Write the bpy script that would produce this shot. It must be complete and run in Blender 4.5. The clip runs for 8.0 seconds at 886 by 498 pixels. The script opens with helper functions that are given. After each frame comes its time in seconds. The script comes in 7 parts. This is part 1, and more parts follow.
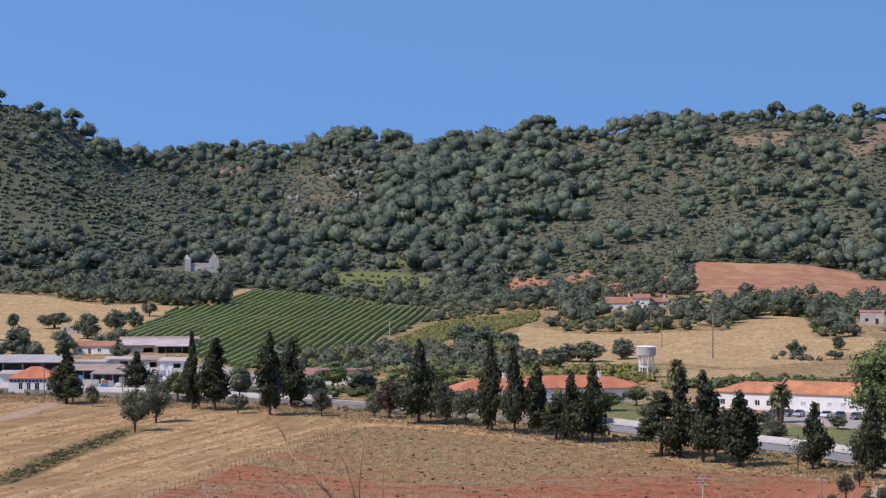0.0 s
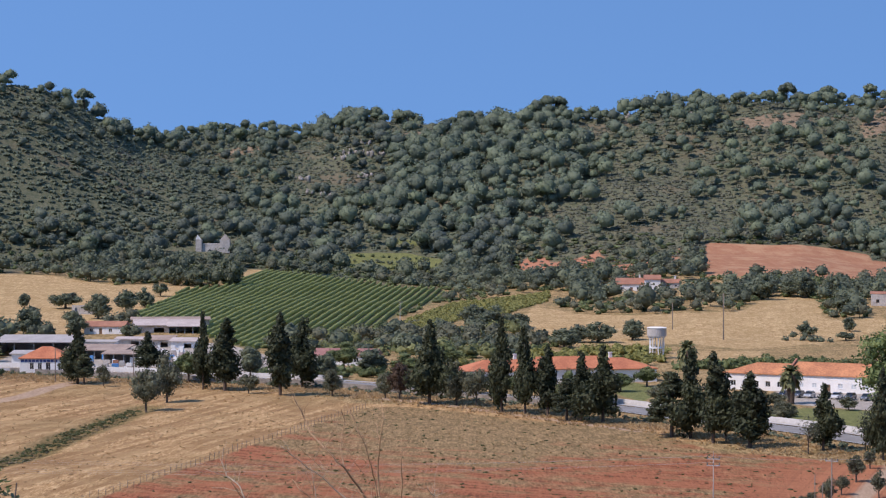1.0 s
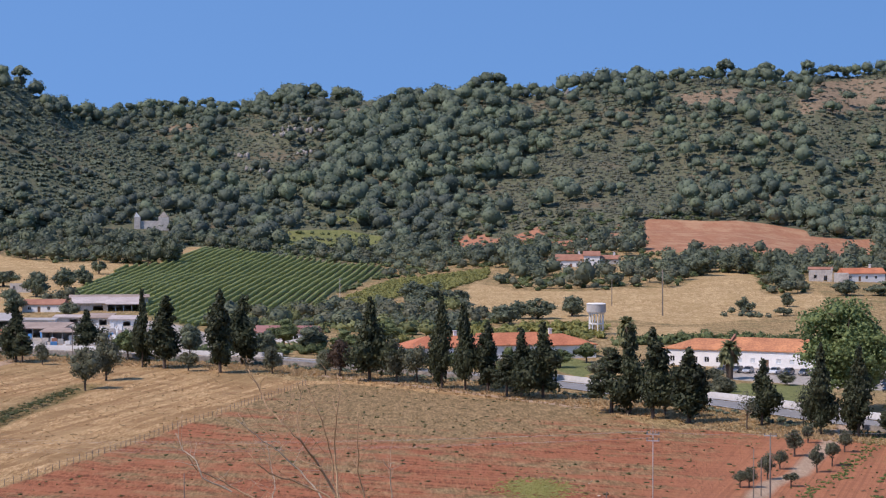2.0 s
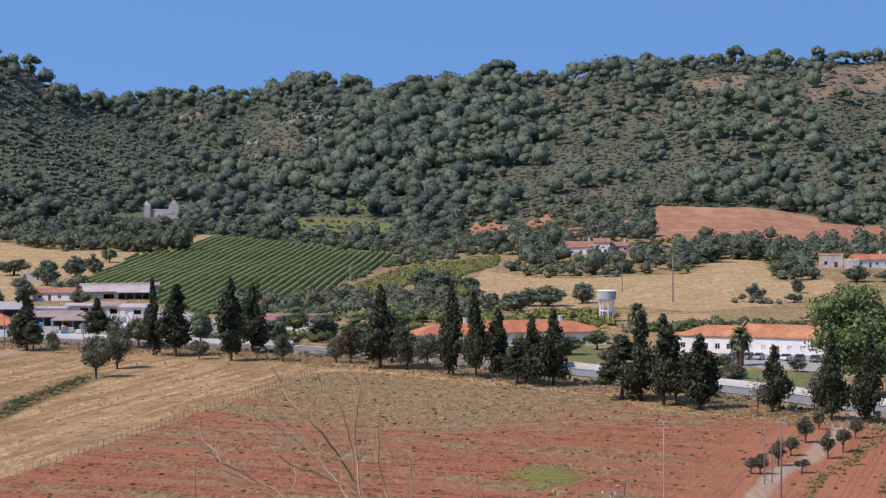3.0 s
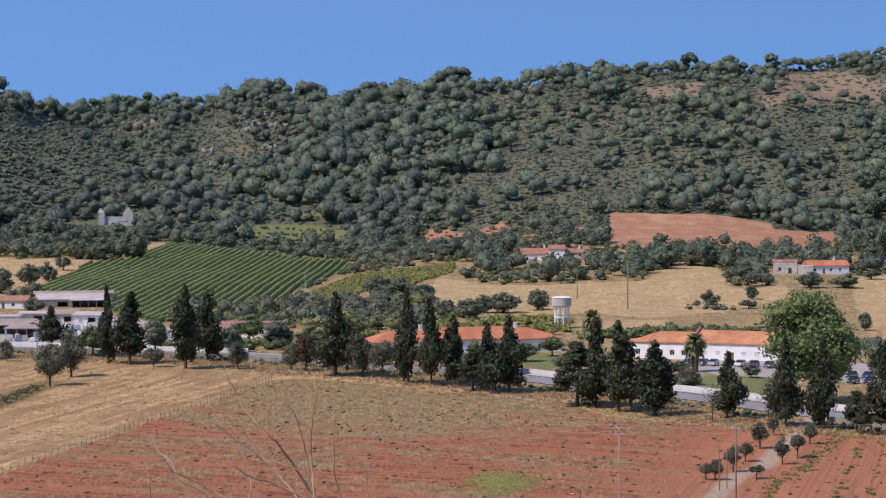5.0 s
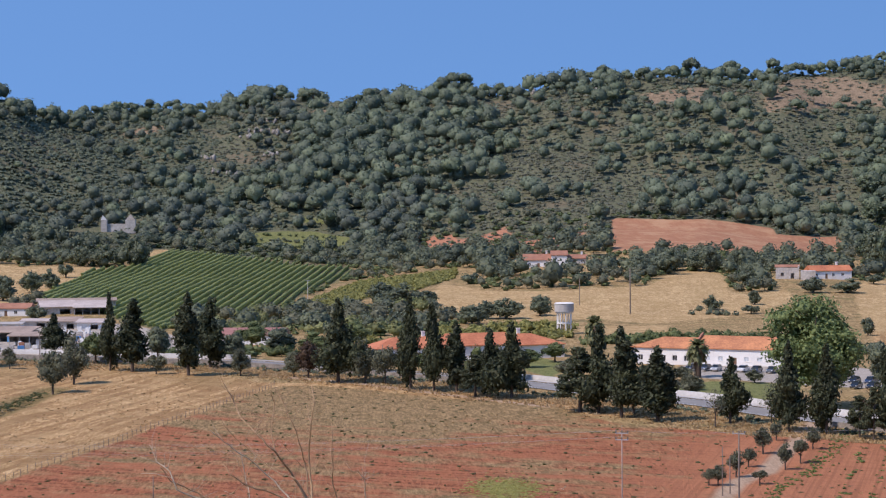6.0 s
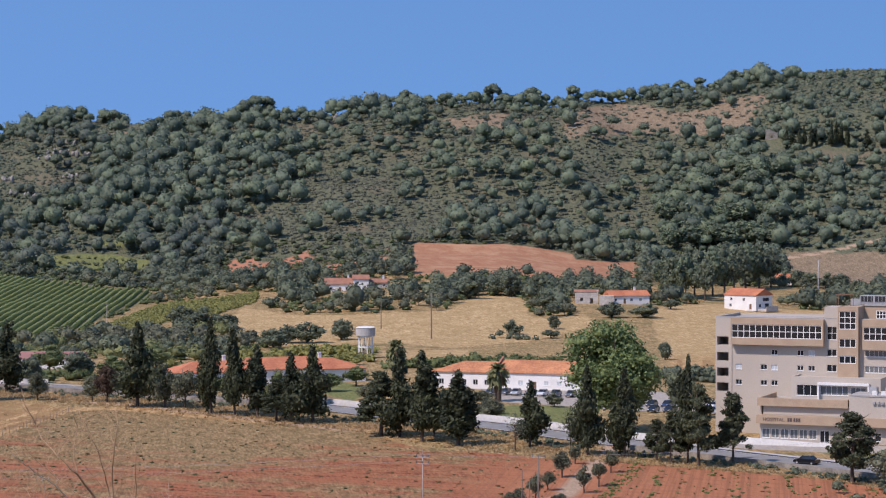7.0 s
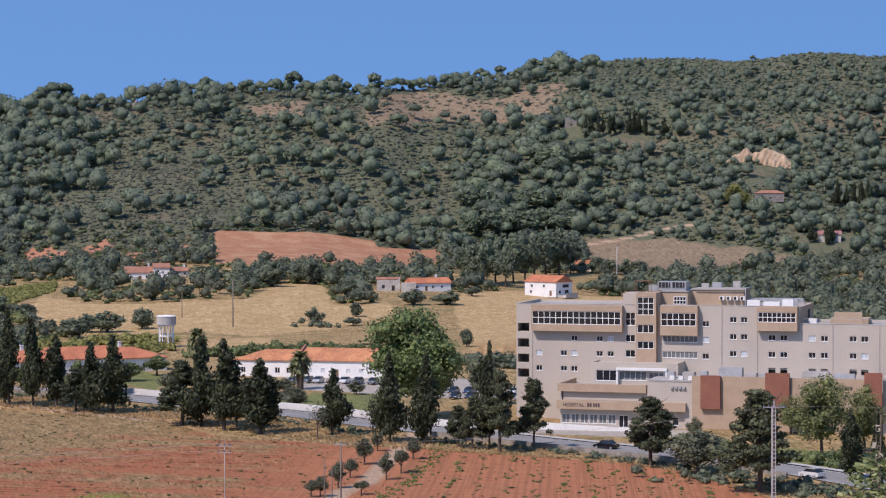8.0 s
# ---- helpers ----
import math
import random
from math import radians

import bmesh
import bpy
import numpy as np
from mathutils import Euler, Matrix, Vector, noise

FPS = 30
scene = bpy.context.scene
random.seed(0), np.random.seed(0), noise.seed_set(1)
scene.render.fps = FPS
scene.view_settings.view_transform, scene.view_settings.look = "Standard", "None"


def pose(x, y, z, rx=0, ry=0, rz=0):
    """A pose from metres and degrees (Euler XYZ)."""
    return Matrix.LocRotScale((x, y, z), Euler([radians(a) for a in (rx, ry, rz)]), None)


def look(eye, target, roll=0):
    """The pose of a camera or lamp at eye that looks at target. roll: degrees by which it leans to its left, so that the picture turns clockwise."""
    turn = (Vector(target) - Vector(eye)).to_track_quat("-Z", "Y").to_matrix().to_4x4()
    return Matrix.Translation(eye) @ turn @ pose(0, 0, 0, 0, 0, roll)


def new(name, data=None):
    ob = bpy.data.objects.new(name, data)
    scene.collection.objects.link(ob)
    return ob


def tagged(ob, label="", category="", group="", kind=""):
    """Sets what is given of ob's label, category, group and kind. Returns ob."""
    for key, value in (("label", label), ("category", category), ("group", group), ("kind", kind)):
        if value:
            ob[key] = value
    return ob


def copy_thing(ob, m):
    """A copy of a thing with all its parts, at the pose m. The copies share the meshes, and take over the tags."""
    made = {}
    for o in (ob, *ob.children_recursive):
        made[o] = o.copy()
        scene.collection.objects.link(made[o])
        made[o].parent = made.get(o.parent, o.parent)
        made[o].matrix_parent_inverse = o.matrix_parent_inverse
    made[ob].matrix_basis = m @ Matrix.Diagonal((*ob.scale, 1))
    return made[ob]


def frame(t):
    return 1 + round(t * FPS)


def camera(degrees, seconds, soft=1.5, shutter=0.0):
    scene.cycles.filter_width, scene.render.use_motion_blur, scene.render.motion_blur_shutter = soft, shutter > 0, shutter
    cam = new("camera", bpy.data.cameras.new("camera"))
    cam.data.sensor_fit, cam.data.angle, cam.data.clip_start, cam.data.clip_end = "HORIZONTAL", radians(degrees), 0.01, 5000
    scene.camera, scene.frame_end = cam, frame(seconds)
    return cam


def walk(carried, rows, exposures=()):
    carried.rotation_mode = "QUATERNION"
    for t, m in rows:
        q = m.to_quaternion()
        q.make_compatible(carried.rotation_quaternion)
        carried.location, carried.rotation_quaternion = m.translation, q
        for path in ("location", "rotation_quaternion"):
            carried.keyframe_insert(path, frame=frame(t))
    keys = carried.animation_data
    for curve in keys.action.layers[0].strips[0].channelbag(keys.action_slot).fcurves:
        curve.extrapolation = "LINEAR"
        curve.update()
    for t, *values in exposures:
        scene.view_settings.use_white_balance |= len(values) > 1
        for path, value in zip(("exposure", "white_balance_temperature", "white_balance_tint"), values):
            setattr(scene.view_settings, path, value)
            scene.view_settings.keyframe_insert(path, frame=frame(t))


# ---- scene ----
# ---- camera and its walk: a hand-held pan from a hillside ----
EYE = 45.0
cam = camera(23.0, 8.0, soft=1.2)
# seconds, bearing, pitch, lean to the left (degrees); sway of the hands, to the right and up (metres)
WALK = [
    (0.0, 0.000, -0.500, 0.000, 0.145, 0.000),
    (0.5, -0.070, -0.732, 0.167, 0.075, 0.000),
    (1.0, -0.279, -1.007, 0.084, 0.110, -0.010),
    (1.5, 0.963, -1.605, 0.062, 0.060, -0.030),
    (1.7, 1.418, -1.504, -0.003, 0.050, -0.030),
    (2.8, 0.840, -2.117, -0.176, 0.010, -0.010),
    (3.0, 1.048, -1.948, -0.208, 0.000, -0.010),
    (3.5, 2.331, -1.570, -0.217, 0.020, 0.015),
    (4.0, 2.324, -2.346, -0.243, 0.0, 0.0),
    (4.2, 2.261, -1.714, -0.230, 0.0, 0.0),
    (5.5, 2.187, -1.798, -0.345, 0.0, 0.0),
    (6.0, 2.168, -1.607, -0.461, 0.020, 0.010),
    (6.2, 3.043, -1.444, -0.361, 0.0, 0.0),
    (6.5, 5.073, -1.246, -0.212, -0.020, -0.015),
    (7.0, 7.385, -0.997, -0.058, 0.0, 0.0),
    (7.5, 9.567, -0.949, -0.105, 0.0, 0.0),
    (7.8, 11.388, -1.303, -0.124, 0.0, 0.0),
    (8.0, 12.598, -1.332, -0.137, 0.0, 0.0),
]
walk(cam, [(t, pose(dx, 0, EYE + dz, 0, 0, -bearing) @ pose(0, 0, 0, 90 + pitch, 0, 0) @ pose(0, 0, 0, 0, 0, lean)) for t, bearing, pitch, lean, dx, dz in WALK], exposures=[(0.0, 0.0, 6400, 14.0)])

# ---- world, sun, exposure ----
SUN_UP, SUN_FROM = 51.0, 242.0  # degrees above the horizon; bearing from which it shines
world = bpy.data.worlds.new("sky")
scene.world = world
world.use_nodes = True
wn, wl = world.node_tree.nodes, world.node_tree.links
sky = wn.new("ShaderNodeTexSky")
sky.sky_type = "NISHITA"
sky.sun_disc = False
sky.sun_elevation, sky.sun_rotation = radians(SUN_UP), radians(SUN_FROM)
sky.air_density, sky.dust_density, sky.ozone_density = 1.0, 0.2, 3.3
lift = wn.new("ShaderNodeVectorMath")
lift.operation = "ADD"
lift.inputs[1].default_value = (0, 0, 0.5)
coords = wn.new("ShaderNodeTexCoord")
wl.new(coords.outputs["Generated"], lift.inputs[0])
unit = wn.new("ShaderNodeVectorMath")
unit.operation = "NORMALIZE"
wl.new(lift.outputs[0], unit.inputs[0])
wl.new(unit.outputs[0], sky.inputs["Vector"])
tint = wn.new("ShaderNodeHueSaturation")
tint.inputs["Saturation"].default_value = 1.12
wl.new(sky.outputs[0], tint.inputs["Color"])
wl.new(tint.outputs[0], wn["Background"].inputs["Color"])
wn["Background"].inputs["Strength"].default_value = 0.212

sun = new("sun", bpy.data.lights.new("sun", "SUN"))
sun.data.energy, sun.data.angle, sun.data.color = 4.2, radians(0.53), (1.0, 0.862, 0.77)
toward = Vector((math.sin(radians(SUN_FROM)) * math.cos(radians(SUN_UP)), math.cos(radians(SUN_FROM)) * math.cos(radians(SUN_UP)), math.sin(radians(SUN_UP))))
sun.matrix_basis = look(toward * 300, (0, 0, 0))

# ---- materials ----
def node_material(name):
    m = bpy.data.materials.new(name)
    m.use_nodes = True
    return m, m.node_tree.nodes, m.node_tree.links, m.node_tree.nodes["Principled BSDF"]


def noise_node(n, l, scale, detail=4.0, rough=0.55, coords="Object", stretch=None):
    t = n.new("ShaderNodeTexNoise")
    t.inputs["Scale"].default_value, t.inputs["Detail"].default_value, t.inputs["Roughness"].default_value = scale, detail, rough
    c = n.new("ShaderNodeTexCoord")
    if stretch:
        mp = n.new("ShaderNodeMapping")
        mp.vector_type = "TEXTURE"
        mp.inputs["Rotation"].default_value, mp.inputs["Scale"].default_value = (0, 0, radians(stretch[0])), (1 / stretch[1], 1 / stretch[2], 1)
        l.new(c.outputs[coords], mp.inputs["Vector"])
        l.new(mp.outputs[0], t.inputs["Vector"])
    else:
        l.new(c.outputs[coords], t.inputs["Vector"])
    return t.outputs["Fac"]


def ramp(n, l, fac, stops):
    r = n.new("ShaderNodeValToRGB")
    while len(r.color_ramp.elements) < len(stops):
        r.color_ramp.elements.new(0.5)
    for e, (p, c) in zip(r.color_ramp.elements, stops):
        e.position, e.color = p, (*c, 1) if len(c) == 3 else c
    l.new(fac, r.inputs[0])
    return r.outputs[0]


def blend(n, l, fac, a, b, kind="MIX"):
    x = n.new("ShaderNodeMix")
    x.data_type, x.blend_type = "RGBA", kind
    for socket, v in ((x.inputs["Factor"], fac), (x.inputs["A"], a), (x.inputs["B"], b)):
        if isinstance(v, (int, float)):
            socket.default_value = v
        elif isinstance(v, tuple):
            socket.default_value = (*v, 1)
        else:
            l.new(v, socket)
    return x.outputs["Result"]


def sums(n, l, op, a, b, clamp=False):
    x = n.new("ShaderNodeMath")
    x.operation, x.use_clamp = op, clamp
    for socket, v in zip(x.inputs, (a, b)):
        if isinstance(v, (int, float)):
            socket.default_value = v
        else:
            l.new(v, socket)
    return x.outputs[0]


def relief(n, l, bsdf, fac, strength, distance):
    b = n.new("ShaderNodeBump")
    b.inputs["Strength"].default_value, b.inputs["Distance"].default_value = strength, distance
    l.new(fac, b.inputs["Height"])
    l.new(b.outputs[0], bsdf.inputs["Normal"])


def surface(name, light, dark, fine=6.0, coarse=0.35, rough=0.85, metal=0.0, bump=0.2, stain=0.5, spec=0.3):
    """A weathered surface: fine grain and broad stains between two colours."""
    m, n, l, b = node_material(name)
    grain = noise_node(n, l, fine)
    broad = noise_node(n, l, coarse, 5)
    fac = sums(n, l, "ADD", sums(n, l, "MULTIPLY", grain, 1 - stain), sums(n, l, "MULTIPLY", broad, stain))
    l.new(ramp(n, l, fac, [(0.36, dark), (0.62, light)]), b.inputs["Base Color"])
    b.inputs["Roughness"].default_value, b.inputs["Metallic"].default_value = rough, metal
    b.inputs["Specular IOR Level"].default_value = spec
    if bump:
        relief(n, l, b, grain, bump, 0.03)
    return m


def foliage(name, dark, light, dry=None, rough=0.6):
    """Leaves: each leaf cluster and each plant a little different."""
    m, n, l, b = node_material(name)
    geo = n.new("ShaderNodeNewGeometry")
    tone = n.new("ShaderNodeAttribute")
    tone.attribute_name = "tone"
    info = n.new("ShaderNodeObjectInfo")
    fac = sums(n, l, "ADD", sums(n, l, "MULTIPLY", geo.outputs["Random Per Island"], 0.45), sums(n, l, "MULTIPLY", tone.outputs["Fac"], 0.4))
    fac = sums(n, l, "ADD", fac, sums(n, l, "MULTIPLY", info.outputs["Random"], 0.15))
    grain = noise_node(n, l, 0.7, 4, 0.75)
    fac = sums(n, l, "ADD", fac, sums(n, l, "MULTIPLY", sums(n, l, "SUBTRACT", grain, 0.5), 0.9))
    stops = [(0.1, dark), (0.85, light)] + ([(0.97, dry)] if dry else [])
    col = ramp(n, l, fac, stops)
    l.new(col, b.inputs["Base Color"])
    b.inputs["Roughness"].default_value, b.inputs["Specular IOR Level"].default_value = rough, 0.25
    relief(n, l, b, grain, 0.6, 0.5)
    thin = n.new("ShaderNodeBsdfTranslucent")
    l.new(col, thin.inputs["Color"])
    mix = n.new("ShaderNodeMixShader")
    mix.inputs[0].default_value = 0.3
    l.new(b.outputs[0], mix.inputs[1])
    l.new(thin.outputs[0], mix.inputs[2])
    l.new(mix.outputs[0], n["Material Output"].inputs["Surface"])
    return m


def plain(name, colour, rough=0.5, metal=0.0, spec=0.5):
    m, n, l, b = node_material(name)
    b.inputs["Base Color"].default_value = (*colour, 1)
    b.inputs["Roughness"].default_value, b.inputs["Metallic"].default_value = rough, metal
    b.inputs["Specular IOR Level"].default_value = spec
    return m


LEAF_CYPRESS = foliage("cypress_leaves", (0.024, 0.032, 0.019), (0.098, 0.112, 0.056))
LEAF_CONIFER = foliage("conifer_leaves", (0.038, 0.048, 0.030), (0.140, 0.154, 0.080))
LEAF_BROAD = foliage("broad_leaves", (0.062, 0.085, 0.036), (0.215, 0.255, 0.105))
LEAF_PLANE = foliage("plane_leaves", (0.082, 0.120, 0.044), (0.25, 0.31, 0.118))
LEAF_OLIVE = foliage("olive_leaves", (0.080, 0.088, 0.058), (0.225, 0.232, 0.146))
LEAF_OAK = foliage("oak_leaves", (0.072, 0.090, 0.070), (0.212, 0.242, 0.145))
LEAF_GUM = foliage("gum_leaves", (0.105, 0.122, 0.048), (0.295, 0.31, 0.132))
LEAF_RED = foliage("reddish_leaves", (0.06, 0.04, 0.03), (0.15, 0.105, 0.07))
# hill leaves: distance haze is put into the colour, bluer with lifted darks
LEAF_PINE = foliage("pine_leaves", (0.085, 0.109, 0.090), (0.222, 0.268, 0.165))
LEAF_STONE_PINE = foliage("stone_pine_leaves", (0.084, 0.108, 0.080), (0.230, 0.278, 0.158))
LEAF_SPUR = foliage("holm_oak_leaves", (0.080, 0.100, 0.088), (0.198, 0.230, 0.156))
LEAF_SCRUB = foliage("scrub_leaves", (0.092, 0.103, 0.076), (0.202, 0.208, 0.142), (0.29, 0.25, 0.18))
LEAF_HEATH = foliage("heath_leaves", (0.094, 0.119, 0.084), (0.206, 0.238, 0.150))
LEAF_VINE = foliage("vine_leaves", (0.140, 0.176, 0.056), (0.38, 0.42, 0.15))
LEAF_LIME = foliage("yellow_green_leaves", (0.165, 0.17, 0.05), (0.33, 0.32, 0.105))
LEAF_PALM = foliage("palm_leaves", (0.085, 0.098, 0.040), (0.25, 0.25, 0.115))
LEAF_NEAR = foliage("broad_shrub_leaves", (0.17, 0.20, 0.075), (0.42, 0.45, 0.20), (0.55, 0.48, 0.30))
WEED = foliage("weed_leaves", (0.06, 0.07, 0.028), (0.15, 0.155, 0.06))
WEED_FRESH = foliage("fresh_weed_leaves", (0.085, 0.125, 0.034), (0.22, 0.29, 0.085))
WEED_LIME = foliage("yellow_weed_leaves", (0.27, 0.26, 0.065), (0.46, 0.43, 0.14))
STRAW = foliage("dry_grass", (0.35, 0.235, 0.115), (0.56, 0.40, 0.21))
BLOOM = foliage("pale_blossom", (0.42, 0.36, 0.26), (0.68, 0.62, 0.5))
BARK = surface("bark", (0.16, 0.12, 0.09), (0.06, 0.045, 0.035), 9, 1.2, 0.95, bump=0.5)
TWIG = surface("dry_twig", (0.50, 0.33, 0.185), (0.26, 0.16, 0.09), 90, 9, 0.8)
TWIG_PALE = surface("pale_dry_twig", (0.52, 0.44, 0.33), (0.3, 0.23, 0.16), 90, 9, 0.8)
WHITE = surface("white_plaster", (0.82, 0.81, 0.78), (0.66, 0.65, 0.62), 3, 0.25, 0.85, bump=0.1)
WALL_PALE = surface("pale_limewashed_wall", (0.66, 0.645, 0.62), (0.50, 0.485, 0.46), 2, 0.15, 0.9, bump=0.15)
CREAM = surface("cream_render", (0.505, 0.447, 0.378), (0.43, 0.38, 0.32), 4, 0.12, 0.85, bump=0.08)
TAN = surface("tan_brick_cladding", (0.46, 0.345, 0.24), (0.37, 0.272, 0.185), 5, 0.4, 0.85, bump=0.15)
RUST = surface("rust_red_cladding", (0.29, 0.122, 0.078), (0.215, 0.086, 0.056), 5, 0.4, 0.75, bump=0.15)
TILE = surface("orange_roof_tile", (0.56, 0.22, 0.11), (0.34, 0.115, 0.06), 2.2, 0.22, 0.9, bump=0.4)
TILE_MID = surface("sun_faded_roof_tile", (0.60, 0.27, 0.125), (0.33, 0.135, 0.07), 2.0, 0.25, 0.9, bump=0.4)
TILE_OLD = surface("weathered_roof_tile", (0.40, 0.20, 0.13), (0.25, 0.12, 0.08), 3, 0.3, 0.9, bump=0.3)
TILE_RED = surface("dull_red_roof_sheet", (0.36, 0.185, 0.155), (0.25, 0.12, 0.10), 3, 0.3, 0.7)
SHEET = surface("grey_roof_sheet", (0.47, 0.44, 0.41), (0.30, 0.28, 0.26), 2, 0.2, 0.7)
SHEET_BROWN = surface("dusty_brown_roof_sheet", (0.40, 0.31, 0.25), (0.24, 0.185, 0.15), 1.2, 0.2, 0.9)
SHEET_PALE = surface("pale_pink_roof_sheet", (0.54, 0.47, 0.43), (0.36, 0.30, 0.27), 1.2, 0.2, 0.85)
OCHRE = surface("eroded_ochre_earth", (0.56, 0.42, 0.28), (0.34, 0.225, 0.14), 0.9, 0.16, 0.95, bump=0.6)
GRAVEL = surface("flat_roof_gravel", (0.42, 0.40, 0.37), (0.28, 0.27, 0.26), 4, 0.3, 0.95)
STONE = surface("rubble_stone", (0.32, 0.29, 0.25), (0.15, 0.135, 0.12), 3, 0.5, 0.95, bump=0.6)
CRAG = surface("pale_crag_rock", (0.40, 0.37, 0.33), (0.17, 0.16, 0.14), 0.8, 0.2, 0.95, bump=0.6)
OLD_WALL = surface("old_limewashed_stone", (0.58, 0.54, 0.48), (0.33, 0.3, 0.27), 1.2, 0.25, 0.95)
CONCRETE = surface("concrete", (0.50, 0.48, 0.45), (0.36, 0.345, 0.325), 5, 0.5, 0.9)
ASPHALT = surface("sunlit_asphalt", (0.27, 0.262, 0.25), (0.19, 0.184, 0.175), 6, 0.25, 0.9)
PAINT_WHITE = plain("road_paint", (0.75, 0.75, 0.73), 0.7)
FRAME_WHITE = plain("white_window_frame", (0.78, 0.78, 0.76), 0.45)
METAL = surface("galvanised_metal", (0.46, 0.46, 0.46), (0.33, 0.33, 0.33), 8, 1, 0.55, 0.25, bump=0.05)
WOOD_POLE = surface("weathered_pole_wood", (0.24, 0.20, 0.165), (0.13, 0.105, 0.085), 14, 1, 0.9)
CABLE = plain("cable", (0.12, 0.12, 0.12), 0.5)
CABLE_PALE = plain("bare_cable", (0.42, 0.38, 0.34), 0.5, 0.3)
LETTER = plain("dark_sign_letter", (0.10, 0.065, 0.06), 0.6)
SIGN_BLUE = plain("blue_sign_paint", (0.06, 0.09, 0.25), 0.5)
# near-black for grilles, and for shade painted where openings are not cut
DARK = plain("shade_and_grille_black", (0.03, 0.03, 0.033), 0.9)
TYRE = plain("tyre_rubber", (0.02, 0.02, 0.02), 0.9)
BLUE_TARP = plain("blue_plastic", (0.10, 0.28, 0.55), 0.5)
DOOR_WOOD = surface("brown_door", (0.22, 0.13, 0.08), (0.15, 0.09, 0.055), 9, 1, 0.6)

GLASS, _n, _l, _b = node_material("window_glass")
_b.inputs["Base Color"].default_value = (0.018, 0.021, 0.025, 1)
_b.inputs["Roughness"].default_value = 0.06
_b.inputs["Specular IOR Level"].default_value = 0.55
# pale pane colour stands in for sky reflections and curtains
GLASS_PALE = plain("glass_painted_pale", (0.16, 0.17, 0.17), 0.12)
BLIND = plain("drawn_blind", (0.50, 0.54, 0.56), 0.35)


def car_paint(name, colour):
    m = plain(name, colour, 0.25, 0.2)
    m.node_tree.nodes["Principled BSDF"].inputs["Coat Weight"].default_value = 0.6
    return m

# ---- shape of the land ----
# bearing in degrees (0 straight ahead of the first view, right positive), distance in metres from the eye's foot
BEARING = np.array([-180, -40, -12, -9, -6, -3, 0, 3, 6, 9, 12, 15, 18, 24, 40, 180], float)
MEADOW_Z = np.array([9, 9, 5.8, 5.8, 5.8, 5.2, 4.6, 5.8, 8.0, 8.0, 6.9, 4.6, 2.3, 2.3, 7, 9], float)
FOOT_Z = np.array([17, 17, 17.2, 16.7, 15.0, 11.5, 9.2, 15.0, 23.0, 22.0, 13.8, 11.5, 10.4, 10.4, 17, 17], float)
RIDGE_D = np.array([1474, 1366, 1338, 1394, 1554, 1528, 1502, 1502, 1502, 1502, 1528, 1554, 1582, 1582, 1528, 1474], float)
RIDGE_X = np.array([-180, -40, -13.5, -11.5, -10.6, -9.9, -9.3, -8.7, -8.2, -7.2, -5.0, -3.8, -3.2, -2.7, -2.0, -1.7, -1.4, -0.5, 0.24, 1.3, 2.0, 2.9, 3.5, 4.4, 5.3, 6.6, 7.6, 9.1, 9.7, 10.4, 11.1, 11.95, 12.85, 14.2, 15.1, 16.4, 17.3, 18.3, 19.4, 20.1, 21.0, 22.0, 22.7, 24.1, 40, 180])
RIDGE_UP = np.array([0.0308, 0.0458, 0.0617, 0.0567, 0.0542, 0.0492, 0.0417, 0.037, 0.0333, 0.0343, 0.0368, 0.0343, 0.0373, 0.0408, 0.042, 0.0403, 0.0396, 0.0396, 0.0386, 0.0398, 0.0436, 0.0443, 0.0423, 0.0438, 0.0463, 0.0493, 0.0498, 0.0488, 0.0478, 0.0476, 0.0503, 0.0493, 0.0528, 0.0543, 0.0588, 0.0618, 0.0633, 0.0638, 0.0636, 0.0621, 0.0629, 0.0656, 0.065, 0.0631, 0.0508, 0.0308])


def wave(x, y, scale, seed):
    """Smooth uneven ground, about -1 to 1."""
    r = np.random.RandomState(seed)
    out = 0
    for k in range(6):
        a, p = r.uniform(0, 6.28), r.uniform(0, 6.28)
        q = r.uniform(0.7, 1.6) / scale
        out = out + np.sin((x * np.cos(a) + y * np.sin(a)) * q * 6.28 + p)
    return out / 3.0


def height(x, y):
    """The height of the ground, in metres above the road."""
    x, y = np.asarray(x, float), np.asarray(y, float)
    d, b = np.hypot(x, y), np.degrees(np.arctan2(x, y))
    ridge_d = np.interp(b, BEARING, RIDGE_D)
    ridge_z = EYE + np.interp(b, RIDGE_X, RIDGE_UP) * ridge_d
    mid, foot = np.interp(b, BEARING, MEADOW_Z), np.interp(b, BEARING, FOOT_Z)
    s = np.clip((d - 740) / 205, 0, 1)
    z = mid * s * s * (3 - 2 * s) * 0.6 + mid * s * 0.4
    z = z + (foot - mid) * np.clip((d - 945) / 205, 0, 1)
    h = np.clip((d - 1150) / (ridge_d - 1150), 0, 1)
    z = z + (ridge_z - foot) * (h * 0.75 + 0.25 * h * h * (3 - 2 * h))
    z = z - np.clip((d - ridge_d) * 0.2, 0, ridge_z * 0.9 + 20)
    gully = np.clip((d - 1160) / 140, 0, 1) * np.clip((ridge_d - d) / 110, 0, 1)
    z = z + gully * (7.0 * wave(x, y, 300, 3) + 3.0 * wave(x, y, 110, 4))
    z = z + 0.25 * wave(x, y, 70, 5) * np.clip((d - 60) / 100, 0, 1)
    near = np.clip(1 - d / 245, 0, 1)
    return z + (EYE - 1.65) * near ** 0.8 * np.clip(1.25 - d / 195, 0, 1) ** 0.5


def polar(bearing, distance):
    a = radians(bearing)
    return distance * math.sin(a), distance * math.cos(a)


def ground_z(x, y):
    return float(height(x, y))


